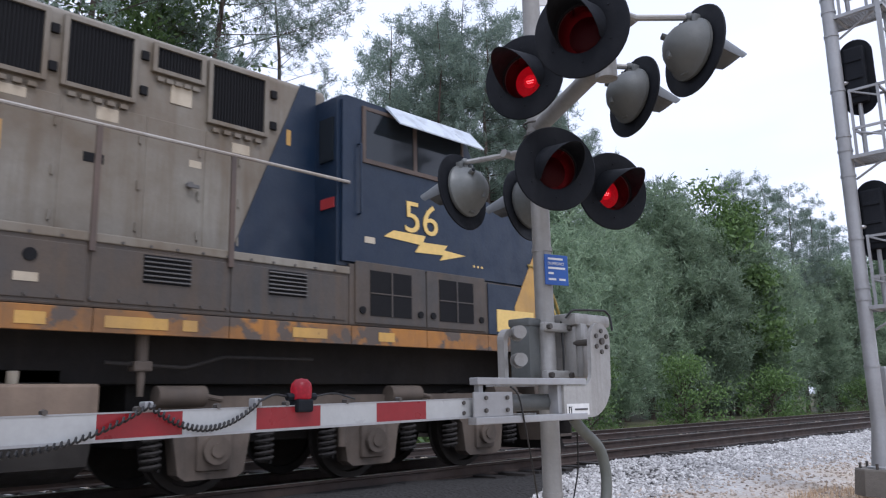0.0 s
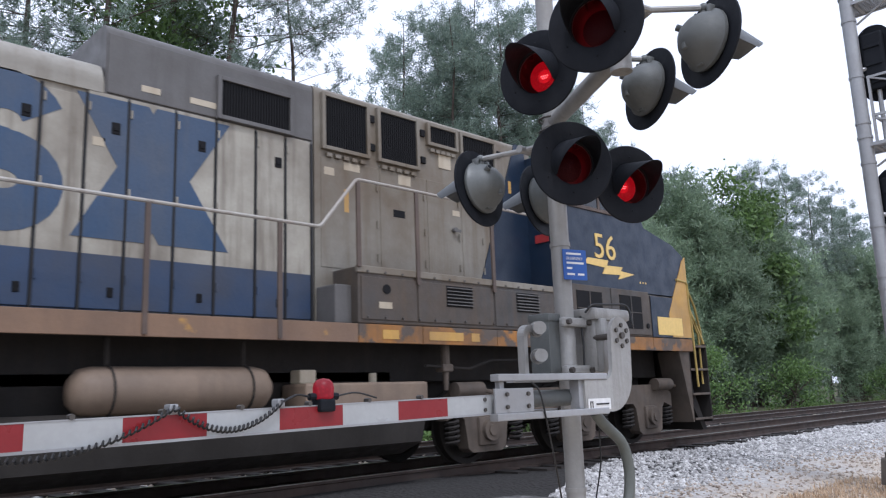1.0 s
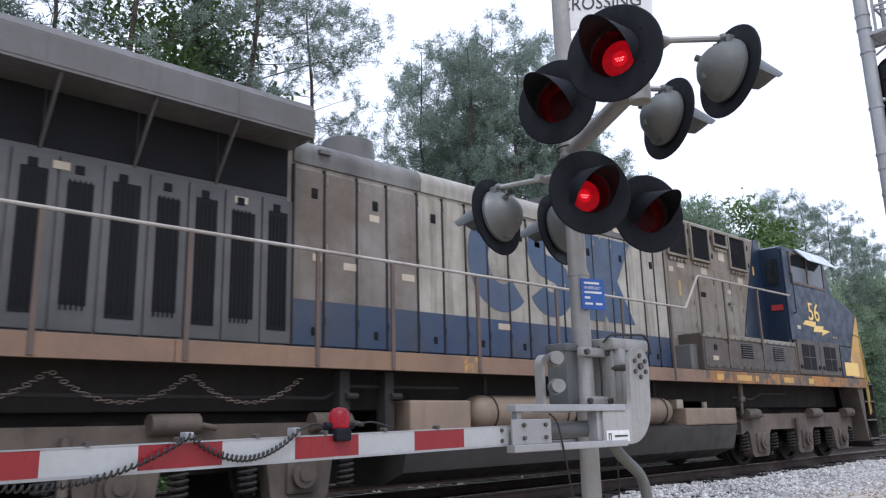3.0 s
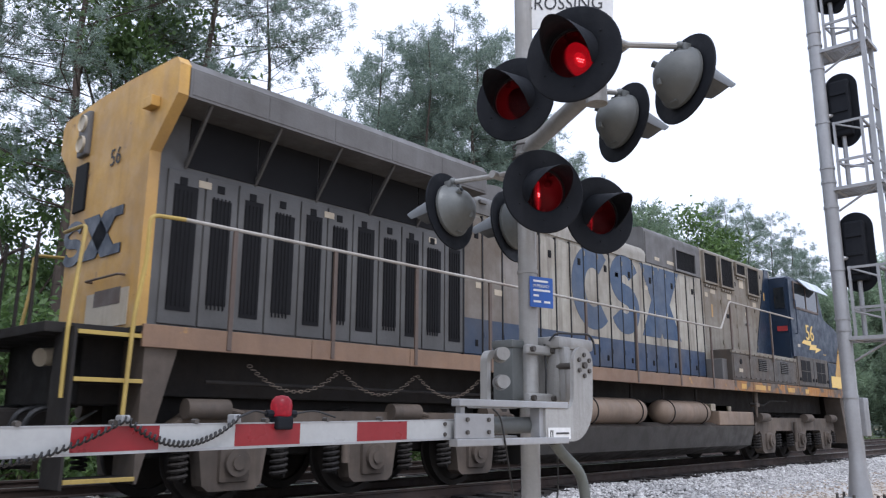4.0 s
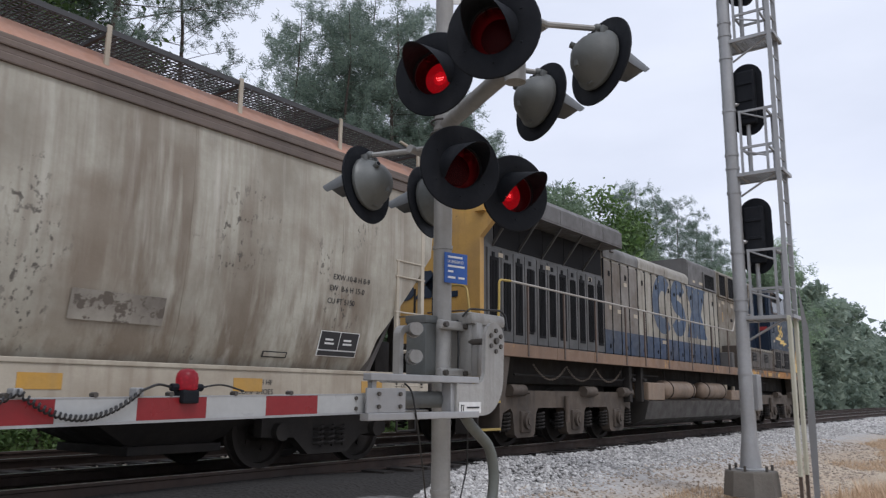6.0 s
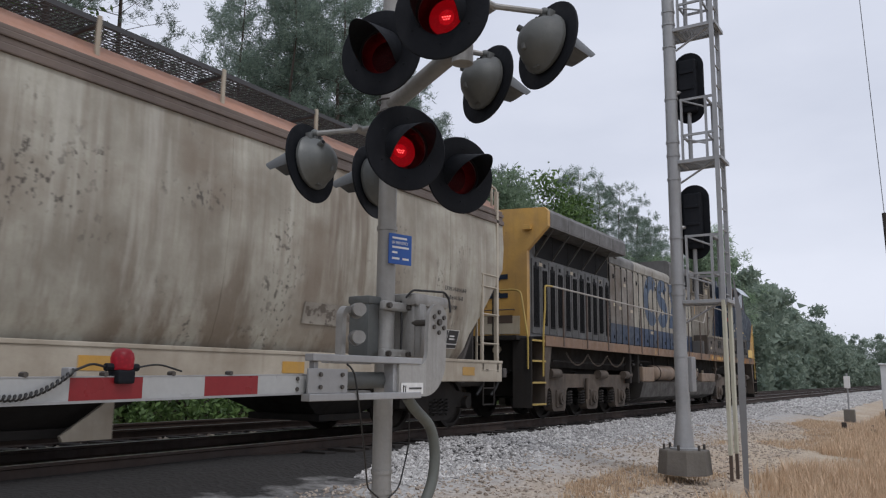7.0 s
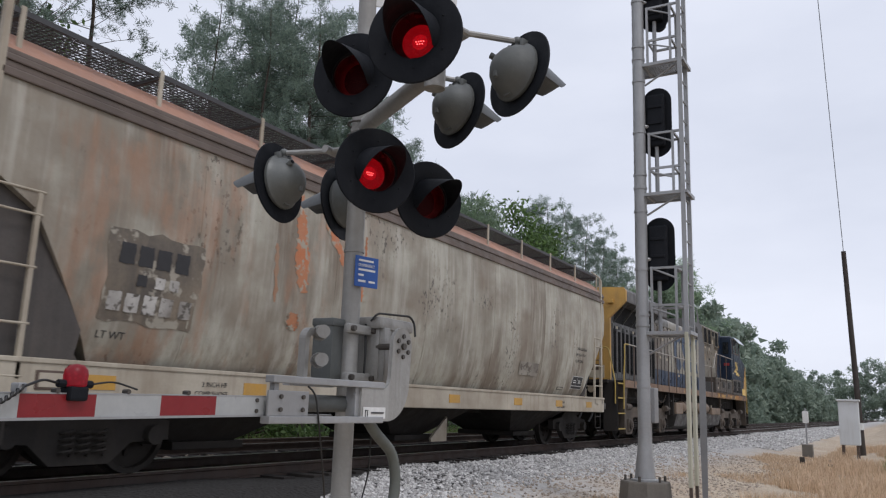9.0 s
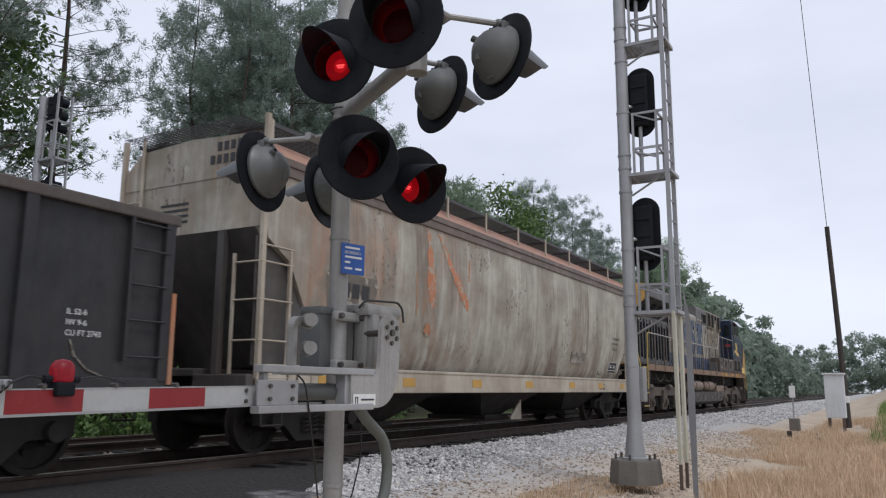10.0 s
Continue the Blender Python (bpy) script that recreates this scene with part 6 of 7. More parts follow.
# --- cab and nose ---
bm = bmesh.new()
prism(bm, [(24.72, 2.55), (28.60, 2.55), (28.60, 3.42), (28.20, 3.62), (27.22, 3.74), (26.98, 4.58), (26.80, 4.70), (24.86, 4.74), (24.72, 4.68)], -1.485, 1.485, "y")
bmesh.ops.bevel(bm, geom=[e for e in bm.edges if abs(e.verts[0].co.y - e.verts[1].co.y) < 0.01], offset=0.05, segments=2, affect="EDGES")
part("cab", bm, NAVY, loco, "navy blue crew cab and nose", True)
boxpart("cab_base", (24.88, 28.58, -1.475, 1.475, 1.83, 2.58), BOX_GREY, loco, 0.02, "dusty lower cab body")
for s in (-1, 1):
    bm = bmesh.new()
    prism(bm, [(27.28, 1.84), (28.61, 1.84), (28.61, 2.56), (27.28, 2.56)], s * 1.492, s * 1.46, "y")
    part("nose_lower_side", bm, NAVY, loco, "navy lower nose side")
    bm = bmesh.new()
    prism(bm, [(27.86, 2.26), (27.95, 1.85), (28.615, 1.85), (28.615, 3.38), (28.50, 3.30)], s * 1.497, s * 1.48, "y")
    part("yellow_wedge", bm, YELLOW, loco, "yellow wedge on the nose")
    boxpart("pale_panel", (27.45, 28.3, s * 1.5, s * 1.48, 1.88, 2.20), PALE_YELLOW, loco, 0, "faded pale yellow panel")
    for a, b in ((24.96, 26.09), (26.11, 27.22)):
        boxpart("cab_door_panel", (a, b, s * 1.495, s * 1.46, 1.86, 2.62), BOX_GREY, loco, 0.012, "grey compartment door")
        boxpart("mesh_screen", (a + 0.22, b - 0.25, s * 1.503, s * 1.48, 1.96, 2.52), GRILLE, loco, 0, "dark mesh screen")
        bm = bmesh.new()
        box(bm, (a + b) / 2 - 0.02, (a + b) / 2, s * 1.51, s * 1.49, 1.96, 2.52)
        box(bm, a + 0.22, b - 0.25, s * 1.51, s * 1.49, 2.23, 2.245)
        part("screen_bar", bm, BOX_GREY, loco)
        for x in (a + 0.1, b - 0.1):
            bm = bmesh.new()
            cyl(bm, (x, s * 1.49, 2.02), (x, s * 1.515, 2.02), 0.045, 12)
            part("latch", bm, GRILLE, loco)
    # cab side window, two panes, with its frame
    bm = bmesh.new()
    for a, b, c, d in ((25.06, 26.84, 3.88, 3.94), (25.06, 26.84, 4.58, 4.63), (25.06, 25.11, 3.9, 4.62), (26.80, 26.84, 3.9, 4.62), (25.90, 25.96, 3.9, 4.62)):
        box(bm, a, b, s * 1.51, s * 1.47, c, d, 0.006)
    win = part("window_frame", bm, POST_RUST, loco, "dark window frame")
    for a, b in ((25.11, 25.90), (25.96, 26.80)):
        boxpart("pane", (a, b, s * 1.497, s * 1.487, 3.94, 4.58), GLASS, win, 0, "dark glass pane")
    bm = bmesh.new()
    prism(bm, [(s * 1.49, 4.74), (s * 1.76, 4.43), (s * 1.755, 4.415), (s * 1.48, 4.70)], 25.45, 27.0, "x")
    part("sun_visor", bm, VISOR, loco, "metal sun visor with reflected sky in its colour")
    bm = bmesh.new()
    prism(bm, [(25.40, 2.98), (25.56, 3.08), (26.10, 3.08), (26.06, 2.99), (26.50, 3.0), (26.44, 2.93), (26.84, 2.90), (26.36, 2.78), (26.42, 2.86), (25.92, 2.84), (26.0, 2.95), (25.62, 2.97)], s * 1.495, s * 1.48, "y")
    part("emblem", bm, PALE_YELLOW, loco, "yellow lightning shape")
    boxpart("flag_sticker", (25.1, 25.26, s * 1.492, s * 1.48, 2.86, 2.94), STICKER, loco, 0)
    tubepart("grab_iron", rounded([(25.0, s * 1.49, 4.1), (25.0, s * 1.55, 4.1), (25.0, s * 1.55, 3.2), (25.0, s * 1.49, 3.2)], 0.03), 0.014, NAVY, loco)
    # rear wall of the cab beside the hood
    boxpart("red_notice", (24.70, 24.715, s * 1.40, s * 1.14, 3.26, 3.39), RED_STICKER, loco, 0, "red notice")
    boxpart("rear_window", (24.69, 24.72, s * 1.38, s * 1.12, 3.86, 4.42), GLASS, loco, 0, "narrow dark rear window")
    boxpart("yellow_tag", (24.3, 24.36, s * 1.0, s * 0.99, 4.05, 4.25), YELLOW, loco, 0)
lettering("number", "56", 0.60, side_at(25.72, -1.493, 3.10), PALE_YELLOW, loco, "yellow number 56", 0.006, 1.05)
for k in range(3):
    boxpart("small_mark", (27.0 + 0.08 * k, 27.03 + 0.08 * k, -1.49, -1.48, 2.76, 2.79), PALE_YELLOW, loco, 0)
boxpart("roof_unit", (25.2, 26.6, -0.6, 0.6, 4.70, 4.84), GREY_DARK, loco, 0.04, "flat roof unit")
bm = bmesh.new()
prism(bm, [(28.60, 1.80), (28.75, 1.70), (28.75, 0.9), (29.15, 0.16), (29.0, 0.16), (28.55, 0.8)], -1.35, 1.35, "y")
part("pilot_plow", bm, UNDER, loco, "black pilot plow")
tubepart("handrail", rounded([(28.7, -1.45, 2.75), (29.0, -1.4, 2.45), (29.35, -1.3, 1.95), (29.35, -1.3, 1.1), (29.2, -1.3, 1.0)], 0.08), 0.022, YELLOW_RAIL, loco, "yellow nose rail")
tubepart("handrail", rounded([(28.75, -1.45, 2.2), (29.05, -1.4, 1.9), (29.05, -1.4, 1.0)], 0.08), 0.02, YELLOW_RAIL, loco, "yellow nose rail")

# --- walkway rails ---
for s in (-1, 1):
    y = s * 1.50
    line = [(7.7, y, 2.92), (20.48, y, 2.92), (21.0, y, 3.58), (24.86, y, 3.58)]
    tubepart("handrail", rounded(line, 0.05), 0.021, RAIL_STEEL, loco, "worn steel walkway handrail")
    for x in (8.3, 9.7, 11.1, 12.64, 13.71, 15.17, 16.84, 18.52, 19.96):
        boxpart("stanchion", (x - 0.026, x + 0.026, y - 0.015, y + 0.015, 1.62, 2.92), POST_RUST, loco, 0.004, "rusty stanchion")
    for x in (21.02, 21.95, 23.34):
        boxpart("stanchion", (x - 0.028, x + 0.028, y - 0.015, y + 0.015, 2.35 if x > 21.5 else 2.5, 3.58), POST_RUST, loco, 0.004, "rusty stanchion")

# --- tanks and gear under the frame ---
bm = bmesh.new()
prism(bm, [(-1.42, 0.82), (-1.30, 0.40), (-0.9, 0.24), (0.9, 0.24), (1.30, 0.40), (1.42, 0.82), (1.2, 0.9), (-1.2, 0.9)], 14.0, 22.1, "x")
part("fuel_tank", bm, TANK_DARK, loco, "long black fuel tank")
boxpart("tank_core", (14.2, 22.0, -0.85, 0.85, 0.85, 1.3), UNDER, loco, 0.02)
for s in (-1, 1):
    for a, b in ((15.2, 17.36), (17.95, 20.0)):
        bm = bmesh.new()
        c = (a + b) / 2
        lathe(bm, [(0, -(b - a) / 2), (0.13, -(b - a) / 2 + 0.02), (0.21, -(b - a) / 2 + 0.09), (0.235, -(b - a) / 2 + 0.2), (0.235, (b - a) / 2 - 0.2), (0.21, (b - a) / 2 - 0.09), (0.13, (b - a) / 2 - 0.02), (0, (b - a) / 2)], Matrix.Translation((c, s * 1.2, 1.10)) @ pose(0, 0, 0, 0, 90, 0), 24)
        part("air_reservoir", bm, TANK, loco, "dusty tan air reservoir", True)
        for x in (a + 0.35, b - 0.3):
            bm = bmesh.new()
            tube(bm, [(x, s * 1.2 + 0.245 * math.cos(radians(t)), 1.10 + 0.245 * math.sin(radians(t))) for t in range(0, 361, 20)], 0.012, 6)
            cyl(bm, (x, s * 1.2, 1.34), (x, s * 1.2, 1.6), 0.03, 8)
            part("tank_strap", bm, UNDER, loco)
    boxpart("gear_box", (14.05, 15.08, s * 1.40, s * 0.9, 0.84, 1.26), TANK, loco, 0.03, "dusty brown equipment box")
    boxpart("gear_box", (20.35, 22.14, s * 1.40, s * 0.9, 0.84, 1.14), TANK, loco, 0.03, "dusty brown battery box")
    bm = bmesh.new()
    cyl(bm, (21.5, s * 1.1, 1.14), (21.5, s * 1.1, 1.26), 0.05, 12)
    part("filler_cap", bm, STICKER, loco, "pale filler cap")
    bm = bmesh.new()
    box(bm, 20.4, 20.62, s * 1.2, s * 1.0, 1.14, 1.30, 0.02)
    part("fitting", bm, STICKER, loco, "pale filler fittings")
    bm = bmesh.new()
    cyl(bm, (22.55, s * 1.3, 1.62), (22.55, s * 1.3, 1.30), 0.06, 10)
    cyl(bm, (22.55, s * 1.3, 1.30), (22.55, s * 1.3, 1.02), 0.045, 10, 0.03)
    box(bm, 22.46, 22.64, s * 1.36, s * 1.2, 1.26, 1.36, 0.02)
    part("sander", bm, TRUCK, loco, "hanging pipe valve")
    for x in (13.1, 13.75):
        bm = bmesh.new()
        box(bm, x - 0.07, x + 0.07, s * 1.38, s * 1.2, 0.8, 1.6, 0.02)
        cyl(bm, (x, s * 1.4, 1.3), (x + 0.15, s * 1.4, 1.3), 0.04, 8)
        part("bracket", bm, UNDER, loco)
    tubepart("brake_pipe", rounded([(8.2, s * 1.25, 1.30), (12.9, s * 1.25, 1.28), (13.2, s * 1.25, 1.42), (15.0, s * 1.25, 1.42)], 0.05), 0.022, UNDER, loco)
    tubepart("brake_pipe", rounded([(22.2, s * 1.3, 1.34), (23.0, s * 1.3, 1.30), (23.4, s * 1.3, 1.42), (24.5, s * 1.3, 1.42)], 0.05), 0.02, UNDER, loco)
    # safety chains
    for a, b in ((8.6, 9.9), (9.9, 11.2), (11.2, 12.5)):
        bm = bmesh.new()
        n = 26
        for k in range(n):
            u = (k + 0.5) / n
            p = Vector((a + (b - a) * u, s * 1.42, 1.50 - 1.1 * u * (1 - u) + 0.0))
            ring = []
            for t in range(0, 361, 45):
                c, sn = math.cos(radians(t)), math.sin(radians(t))
                ring.append(p + (Vector((0.034 * c, 0.016 * sn, 0)) if k % 2 else Vector((0.034 * c, 0, 0.016 * sn))))
            tube(bm, ring, 0.006, 5)
        part("chain", bm, TRUCK, loco, "hanging safety chain")


def loco_truck(xs, name):
    a, b = xs[0] - 0.75, xs[-1] + 0.75
    for s in (-1, 1):
        y0, y1 = s * 1.22, s * 1.02
        bm = bmesh.new()
        poly = [(a, 0.86), (a + 0.25, 1.02), (b - 0.25, 1.02), (b, 0.86), (b, 0.62)]
        for x in reversed(xs):
            poly += [(x + 0.50, 0.70), (x + 0.42, 0.62), (x + 0.36, 0.24), (x + 0.28, 0.18), (x - 0.28, 0.18), (x - 0.36, 0.24), (x - 0.42, 0.62), (x - 0.50, 0.70)]
        poly += [(a, 0.62)]
        prism(bm, poly, y1, y0, "y")
        part("truck_frame", bm, TRUCK, loco, "dusty brown cast truck frame")
        for x in xs:
            bm = bmesh.new()
            box(bm, x - 0.19, x + 0.19, s * 1.27, s * 1.0, 0.26, 0.66, 0.05)
            cyl(bm, (x, s * 1.33, 0.47), (x, s * 1.2, 0.47), 0.145, 20)
            cyl(bm, (x, s * 1.35, 0.47), (x, s * 1.3, 0.47), 0.075, 14)
            part("axle_box", bm, TRUCK, loco, "axle box with a round cover", True)
            for dx in (-0.62, 0.62):
                if a < x + dx < b:
                    bm = bmesh.new()
                    tube(bm, [(x + dx + 0.085 * math.cos(radians(t)), s * 1.18 + 0.085 * math.sin(radians(t)), 0.30 + 0.32 * t / 1800) for t in range(0, 1801, 40)], 0.021, 6)
                    part("coil_spring", bm, UNDER, loco, "coil spring")
        for x in (a + 0.35, (a + b) / 2 + 0.5, b - 0.4):
            bm = bmesh.new()
            cyl(bm, (x - 0.25, s * 1.28, 1.02), (x + 0.25, s * 1.28, 1.02), 0.105, 16)
            cyl(bm, (x + 0.25, s * 1.28, 1.02), (x + 0.45, s * 1.28, 0.98), 0.03, 8)
            part("brake_cylinder", bm, TRUCK, loco, "dusty brake cylinder", True)
        bm = bmesh.new()
        cyl(bm, (xs[1] - 0.5, s * 1.30, 0.42), (xs[1] - 0.5, s * 1.30, 0.92), 0.05, 12)
        part("damper", bm, TRUCK, loco, "", True)
    boxpart("truck_core", (a + 0.1, b - 0.1, -0.62, 0.62, 0.5, 1.2), UNDER, loco, 0.02)
    for x in xs:
        wheelset(loco, loco_x(x), 0.533, LOCO_X)


loco_truck((8.62, 10.62, 12.62), "rear")
loco_truck((23.36, 25.42, 27.4), "front")

# --- covered hopper car ---
def hopper_x(x):
    return 3.2 + (x - 3.15) * 1.037


def hopper_shape(p):
    return Vector((hopper_x(p.x), p.y, p.z))


SHAPE = hopper_shape
hop = train_thing("hopper_car", HOP_X, "grimy beige covered hopper car with rust stains", "railway car")
XF, XR = 5.30, -11.85
HZ, HY = [1.22, 1.45, 1.75, 2.1, 2.5, 3.0, 3.5, 3.92], [1.20, 1.30, 1.385, 1.44, 1.475, 1.495, 1.49, 1.465]


def hopper_shell():
    """The rounded body: the same cross-section all along, cut back by the sloping end sheets."""
    bm = bmesh.new()
    rows = []
    xs = [XR + (XF - XR) * k / 40 for k in range(41)]
    def ends(z):
        f = float(np.interp(z, (1.22, 1.69, 3.0, 3.4), (4.10, 4.23, 5.25, XF)))
        r = float(np.interp(z, (1.22, 2.68, 2.95, 3.15), (-10.42, -11.34, -11.80, XR)))
        return r, f
    zs = [1.22, 1.45, 1.69, 2.1, 2.5, 2.68, 2.8, 2.95, 3.0, 3.15, 3.4, 3.5, 3.7, 3.92]
    for s in (-1, 1):
        grid = []
        for z in zs:
            y = float(np.interp(z, HZ, HY)) * s
            r, f = ends(z)
            grid.append([bm.verts.new((r + (f - r) * k / 40, y, z)) for k in range(41)])
        for g, h in zip(grid, grid[1:]):
            for k in range(40):
                bm.faces.new((g[k], g[k + 1], h[k + 1], h[k]))
        rows.append(grid)
    for e in (0, 40):
        for g, h, g2, h2 in zip(rows[0], rows[0][1:], rows[1], rows[1][1:]):
            bm.faces.new((g[e], h[e], h2[e], g2[e]))
    for k in range(40):
        bm.faces.new((rows[0][0][k], rows[0][0][k + 1], rows[1][0][k + 1], rows[1][0][k]))
        bm.faces.new((rows[0][-1][k], rows[0][-1][k + 1], rows[1][-1][k + 1], rows[1][-1][k]))
    return bm


part("body", hopper_shell(), HOPPER, hop, "beige hopper body with dark streaks", True)
bm = bmesh.new()
prism(bm, [(-1.08, 4.50), (0, 4.56), (1.08, 4.50), (1.43, 4.20), (1.43, 4.15), (-1.43, 4.15), (-1.43, 4.20)], XR, XF, "x")
part("roof", bm, HOPPER_ROOF, hop, "rusty pink roof sheet")
for s in (-1, 1):
    for k, (y, z0, z1) in enumerate(((1.50, 3.90, 3.99), (1.47, 3.99, 4.06), (1.49, 4.06, 4.13), (1.46, 4.13, 4.19))):
        boxpart("eave_rib", (XR - 0.02, XF + 0.02, s * y, s * 1.2, z0, z1), HOPPER_EAVE, hop, 0.015, "grimy brown eave rib")
    boxpart("side_sill", (-11.75, 5.22, s * 1.50, s * 1.30, 0.84, 1.20), HOPPER_SILL, hop, 0.02, "cream side sill with grime")
    boxpart("sill_lip", (-11.75, 5.22, s * 1.515, s * 1.34, 1.185, 1.235), HOPPER_SILL, hop, 0.01)
    boxpart("jacking_pad", (-11.14, -10.82, s * 1.512, s * 1.49, 0.93, 1.12), POST_RUST, hop, 0.01, "rusty framed jacking pad")
    boxpart("pad_face", (-11.11, -10.85, s * 1.518, s * 1.50, 0.955, 1.095), HOPPER_SILL, hop, 0.004)
    # weld seams of the body sheets
    for x in (-9.3, -6.7, -4.1, -1.5, 1.1, 3.4):
        bm = bmesh.new()
        prism(bm, [(s * (y + 0.004), z) for z, y in zip(HZ, HY)] + [(s * (y - 0.02), z) for z, y in zip(HZ[::-1], HY[::-1])], x - 0.012, x + 0.012, "x")
        part("weld_seam", bm, HOPPER, hop)
    for x in (-10.46, -8.22, -5.7, -3.1, -0.35, 1.95, 4.0):
        boxpart("reflector", (x - 0.2, x + 0.2, s * 1.506, s * 1.49, 0.95, 1.10), REFLECTOR, hop, 0, "yellow reflective strip")
    # end ladders and posts
    for e, d, zt in ((XF - 0.24, 1, 4.55), (XR - 0.02, -1, 4.72)):
        boxpart("corner_post", (e - 0.035, e + 0.035, s * 1.50, s * 1.43, 1.02, zt), HOPPER_SILL, hop, 0.006, "pale corner post")
        boxpart("ladder_rail", (e - 0.55 * d - 0.025, e - 0.55 * d + 0.025, s * 1.50, s * 1.45, 1.02, 2.85), HOPPER_SILL, hop, 0.006)
        for z in (1.05, 1.55, 2.1, 2.62, 2.85):
            tubepart("rung", [(e + 0.05 * d, s * 1.49, z), (e - 0.6 * d, s * 1.49, z)], 0.014, HOPPER_SILL, hop)
        for z in (1.05, 1.55, 2.1, 2.62, 3.2, 3.7)[:6 if d > 0 or s > 0 else 4]:
            tubepart("rung", [(e + 0.04 * d, s * 1.44, z), (e + 0.04 * d, s * 1.0, z)], 0.014, HOPPER_SILL, hop)
        boxpart("ladder_rail", (e + 0.02 * d, e + 0.06 * d, s * 1.02, s * 0.98, 1.02, zt if d > 0 or s > 0 else 2.75), HOPPER_SILL, hop, 0.006)
        for z in (0.42, 0.72):
            tubepart("stirrup", [(e - 0.1 * d, s * 1.47, z), (e - 0.5 * d, s * 1.47, z)], 0.016, UNDER, hop)
        for x in (e - 0.1 * d, e - 0.5 * d):
            tubepart("stirrup", [(x, s * 1.47, 0.42), (x, s * 1.47, 0.9)], 0.016, UNDER, hop)
    # running boards of open grating on brackets
    bm = bmesh.new()
    n = 300
    for k in range(n):
        x = XR + 0.1 + (XF - XR - 0.2) * k / n
        prism(bm, [(s * 0.72, 4.65), (s * 0.72, 4.656), (s * 1.32, 4.656), (s * 1.32, 4.65)], x, x + 0.012, "x")
    for k in range(10):
        y = 0.72 + 0.066 * k
        box(bm, XR + 0.1, XF - 0.1, s * y - 0.006, s * y + 0.006, 4.65, 4.662)
    for k in range(170):
        x = XR + 0.1 + (XF - XR - 0.3) * k / 170
        prism(bm, [(x, s * 0.72), (x + 0.012, s * 0.72), (x + 0.212, s * 1.32), (x + 0.2, s * 1.32)], 4.648, 4.654, "z")
    part("running_board", bm, GRATING, hop, "dark open-grating running board")
    boxpart("running_board_edge", (XR + 0.1, XF - 0.1, s * 1.335, s * 1.32, 4.63, 4.69), GRATING, hop, 0)
    for k in range(11):
        x = XR + 0.2 + (XF - XR - 0.4) * k / 10
        boxpart("board_bracket", (x - 0.025, x + 0.025, s * 1.35, s * 1.32, 4.24, 4.72), HOPPER_SILL, hop, 0.004, "pale bracket")
        boxpart("board_bracket", (x - 0.02, x + 0.02, s * 1.32, s * 0.5, 4.61, 4.65), GRATING, hop, 0.004)
# crossover boards at the ends
for e in (XF - 0.05, XR - 0.25):
    bm = bmesh.new()
    for k in range(24):
        box(bm, e, e + 0.4, -1.2 + 0.1 * k, -1.19 + 0.1 * k, 4.65, 4.66)
    for k in range(8):
        box(bm, e + 0.057 * k, e + 0.057 * k + 0.01, -1.22, 1.22, 4.65, 4.66)
    part("crossover_board", bm, GRATING, hop, "end crossover grating")
tubepart("end_rail", rounded([(XF - 0.24, -1.46, 4.45), (XF - 0.24, -1.46, 4.60), (XF - 0.62, -1.33, 4.74)], 0.06), 0.022, HOPPER_SILL, hop)
# black end sheets, platforms, body ends
for e, d, z1 in ((XF, 1, 3.35), (XR, -1, 3.1)):
    base = 4.02 if d > 0 else -10.58
    bm = bmesh.new()
    prism(bm, [(base + 0.02 * d, 1.22), (e + 0.03 * d, z1), (e + 0.06 * d, z1), (base + 0.10 * d, 1.22)], -1.33, 1.33, "y")
    part("slope_sheet", bm, HOPPER_END, hop, "sooty black slope sheet")
    boxpart("end_sill", (min(base, e + 0.2 * d), max(base, e + 0.2 * d), -0.5, 0.5, 0.8, 1.18), HOPPER_END, hop, 0.02)
    boxpart("end_beam", (e + 0.06 * d, e + 0.2 * d, -1.45, 1.45, 0.92, 1.10), HOPPER_END, hop, 0.02)
    for y in (-0.75, 0.75):
        boxpart("end_post", (e - 0.10, e + 0.0, y - 0.06, y + 0.06, 1.1, z1), HOPPER_END, hop, 0.01)
    boxpart("coupler", (e + 0.15 * d, e + 0.85 * d, -0.13, 0.13, 0.74, 1.0), UNDER, hop, 0.04, "black coupler")
    # black side gusset of the end
    for s in (-1, 1):
        bm = bmesh.new()
        if d < 0:
            prism(bm, [(-11.9, 1.22), (-10.72, 1.22), (-10.66, 1.55), (-11.35, 2.78), (-11.9, 2.98)], s * 1.40, s * 1.36, "y")
            part("end_gusset", bm, HOPPER_END, hop, "sooty black end gusset")
boxpart("end_plate", (XR - 0.012, XR + 0.02, -1.44, 1.44, 3.12, 4.2), HOPPER, hop, 0, "beige upper end sheet")
# equipment on the end platform
bm = bmesh.new()
cyl(bm, (4.75, -0.55, 1.5), (4.75, 0.3, 1.5), 0.17, 18)
box(bm, 4.5, 4.8, -1.1, -0.8, 1.2, 1.7, 0.03)
part("brake_gear", bm, UNDER, hop, "black brake gear", True)
for e, d in ((XF, 1), (XR, -1)):
    bm = bmesh.new()
    prism(bm, [(-1.08, 4.49), (0, 4.55), (1.08, 4.49), (1.42, 4.19), (1.42, 3.9), (-1.42, 3.9), (-1.42, 4.19)], e + 0.004 * d, e + 0.024 * d, "x")
    part("roof_end", bm, HOPPER, hop, "beige roof end sheet")
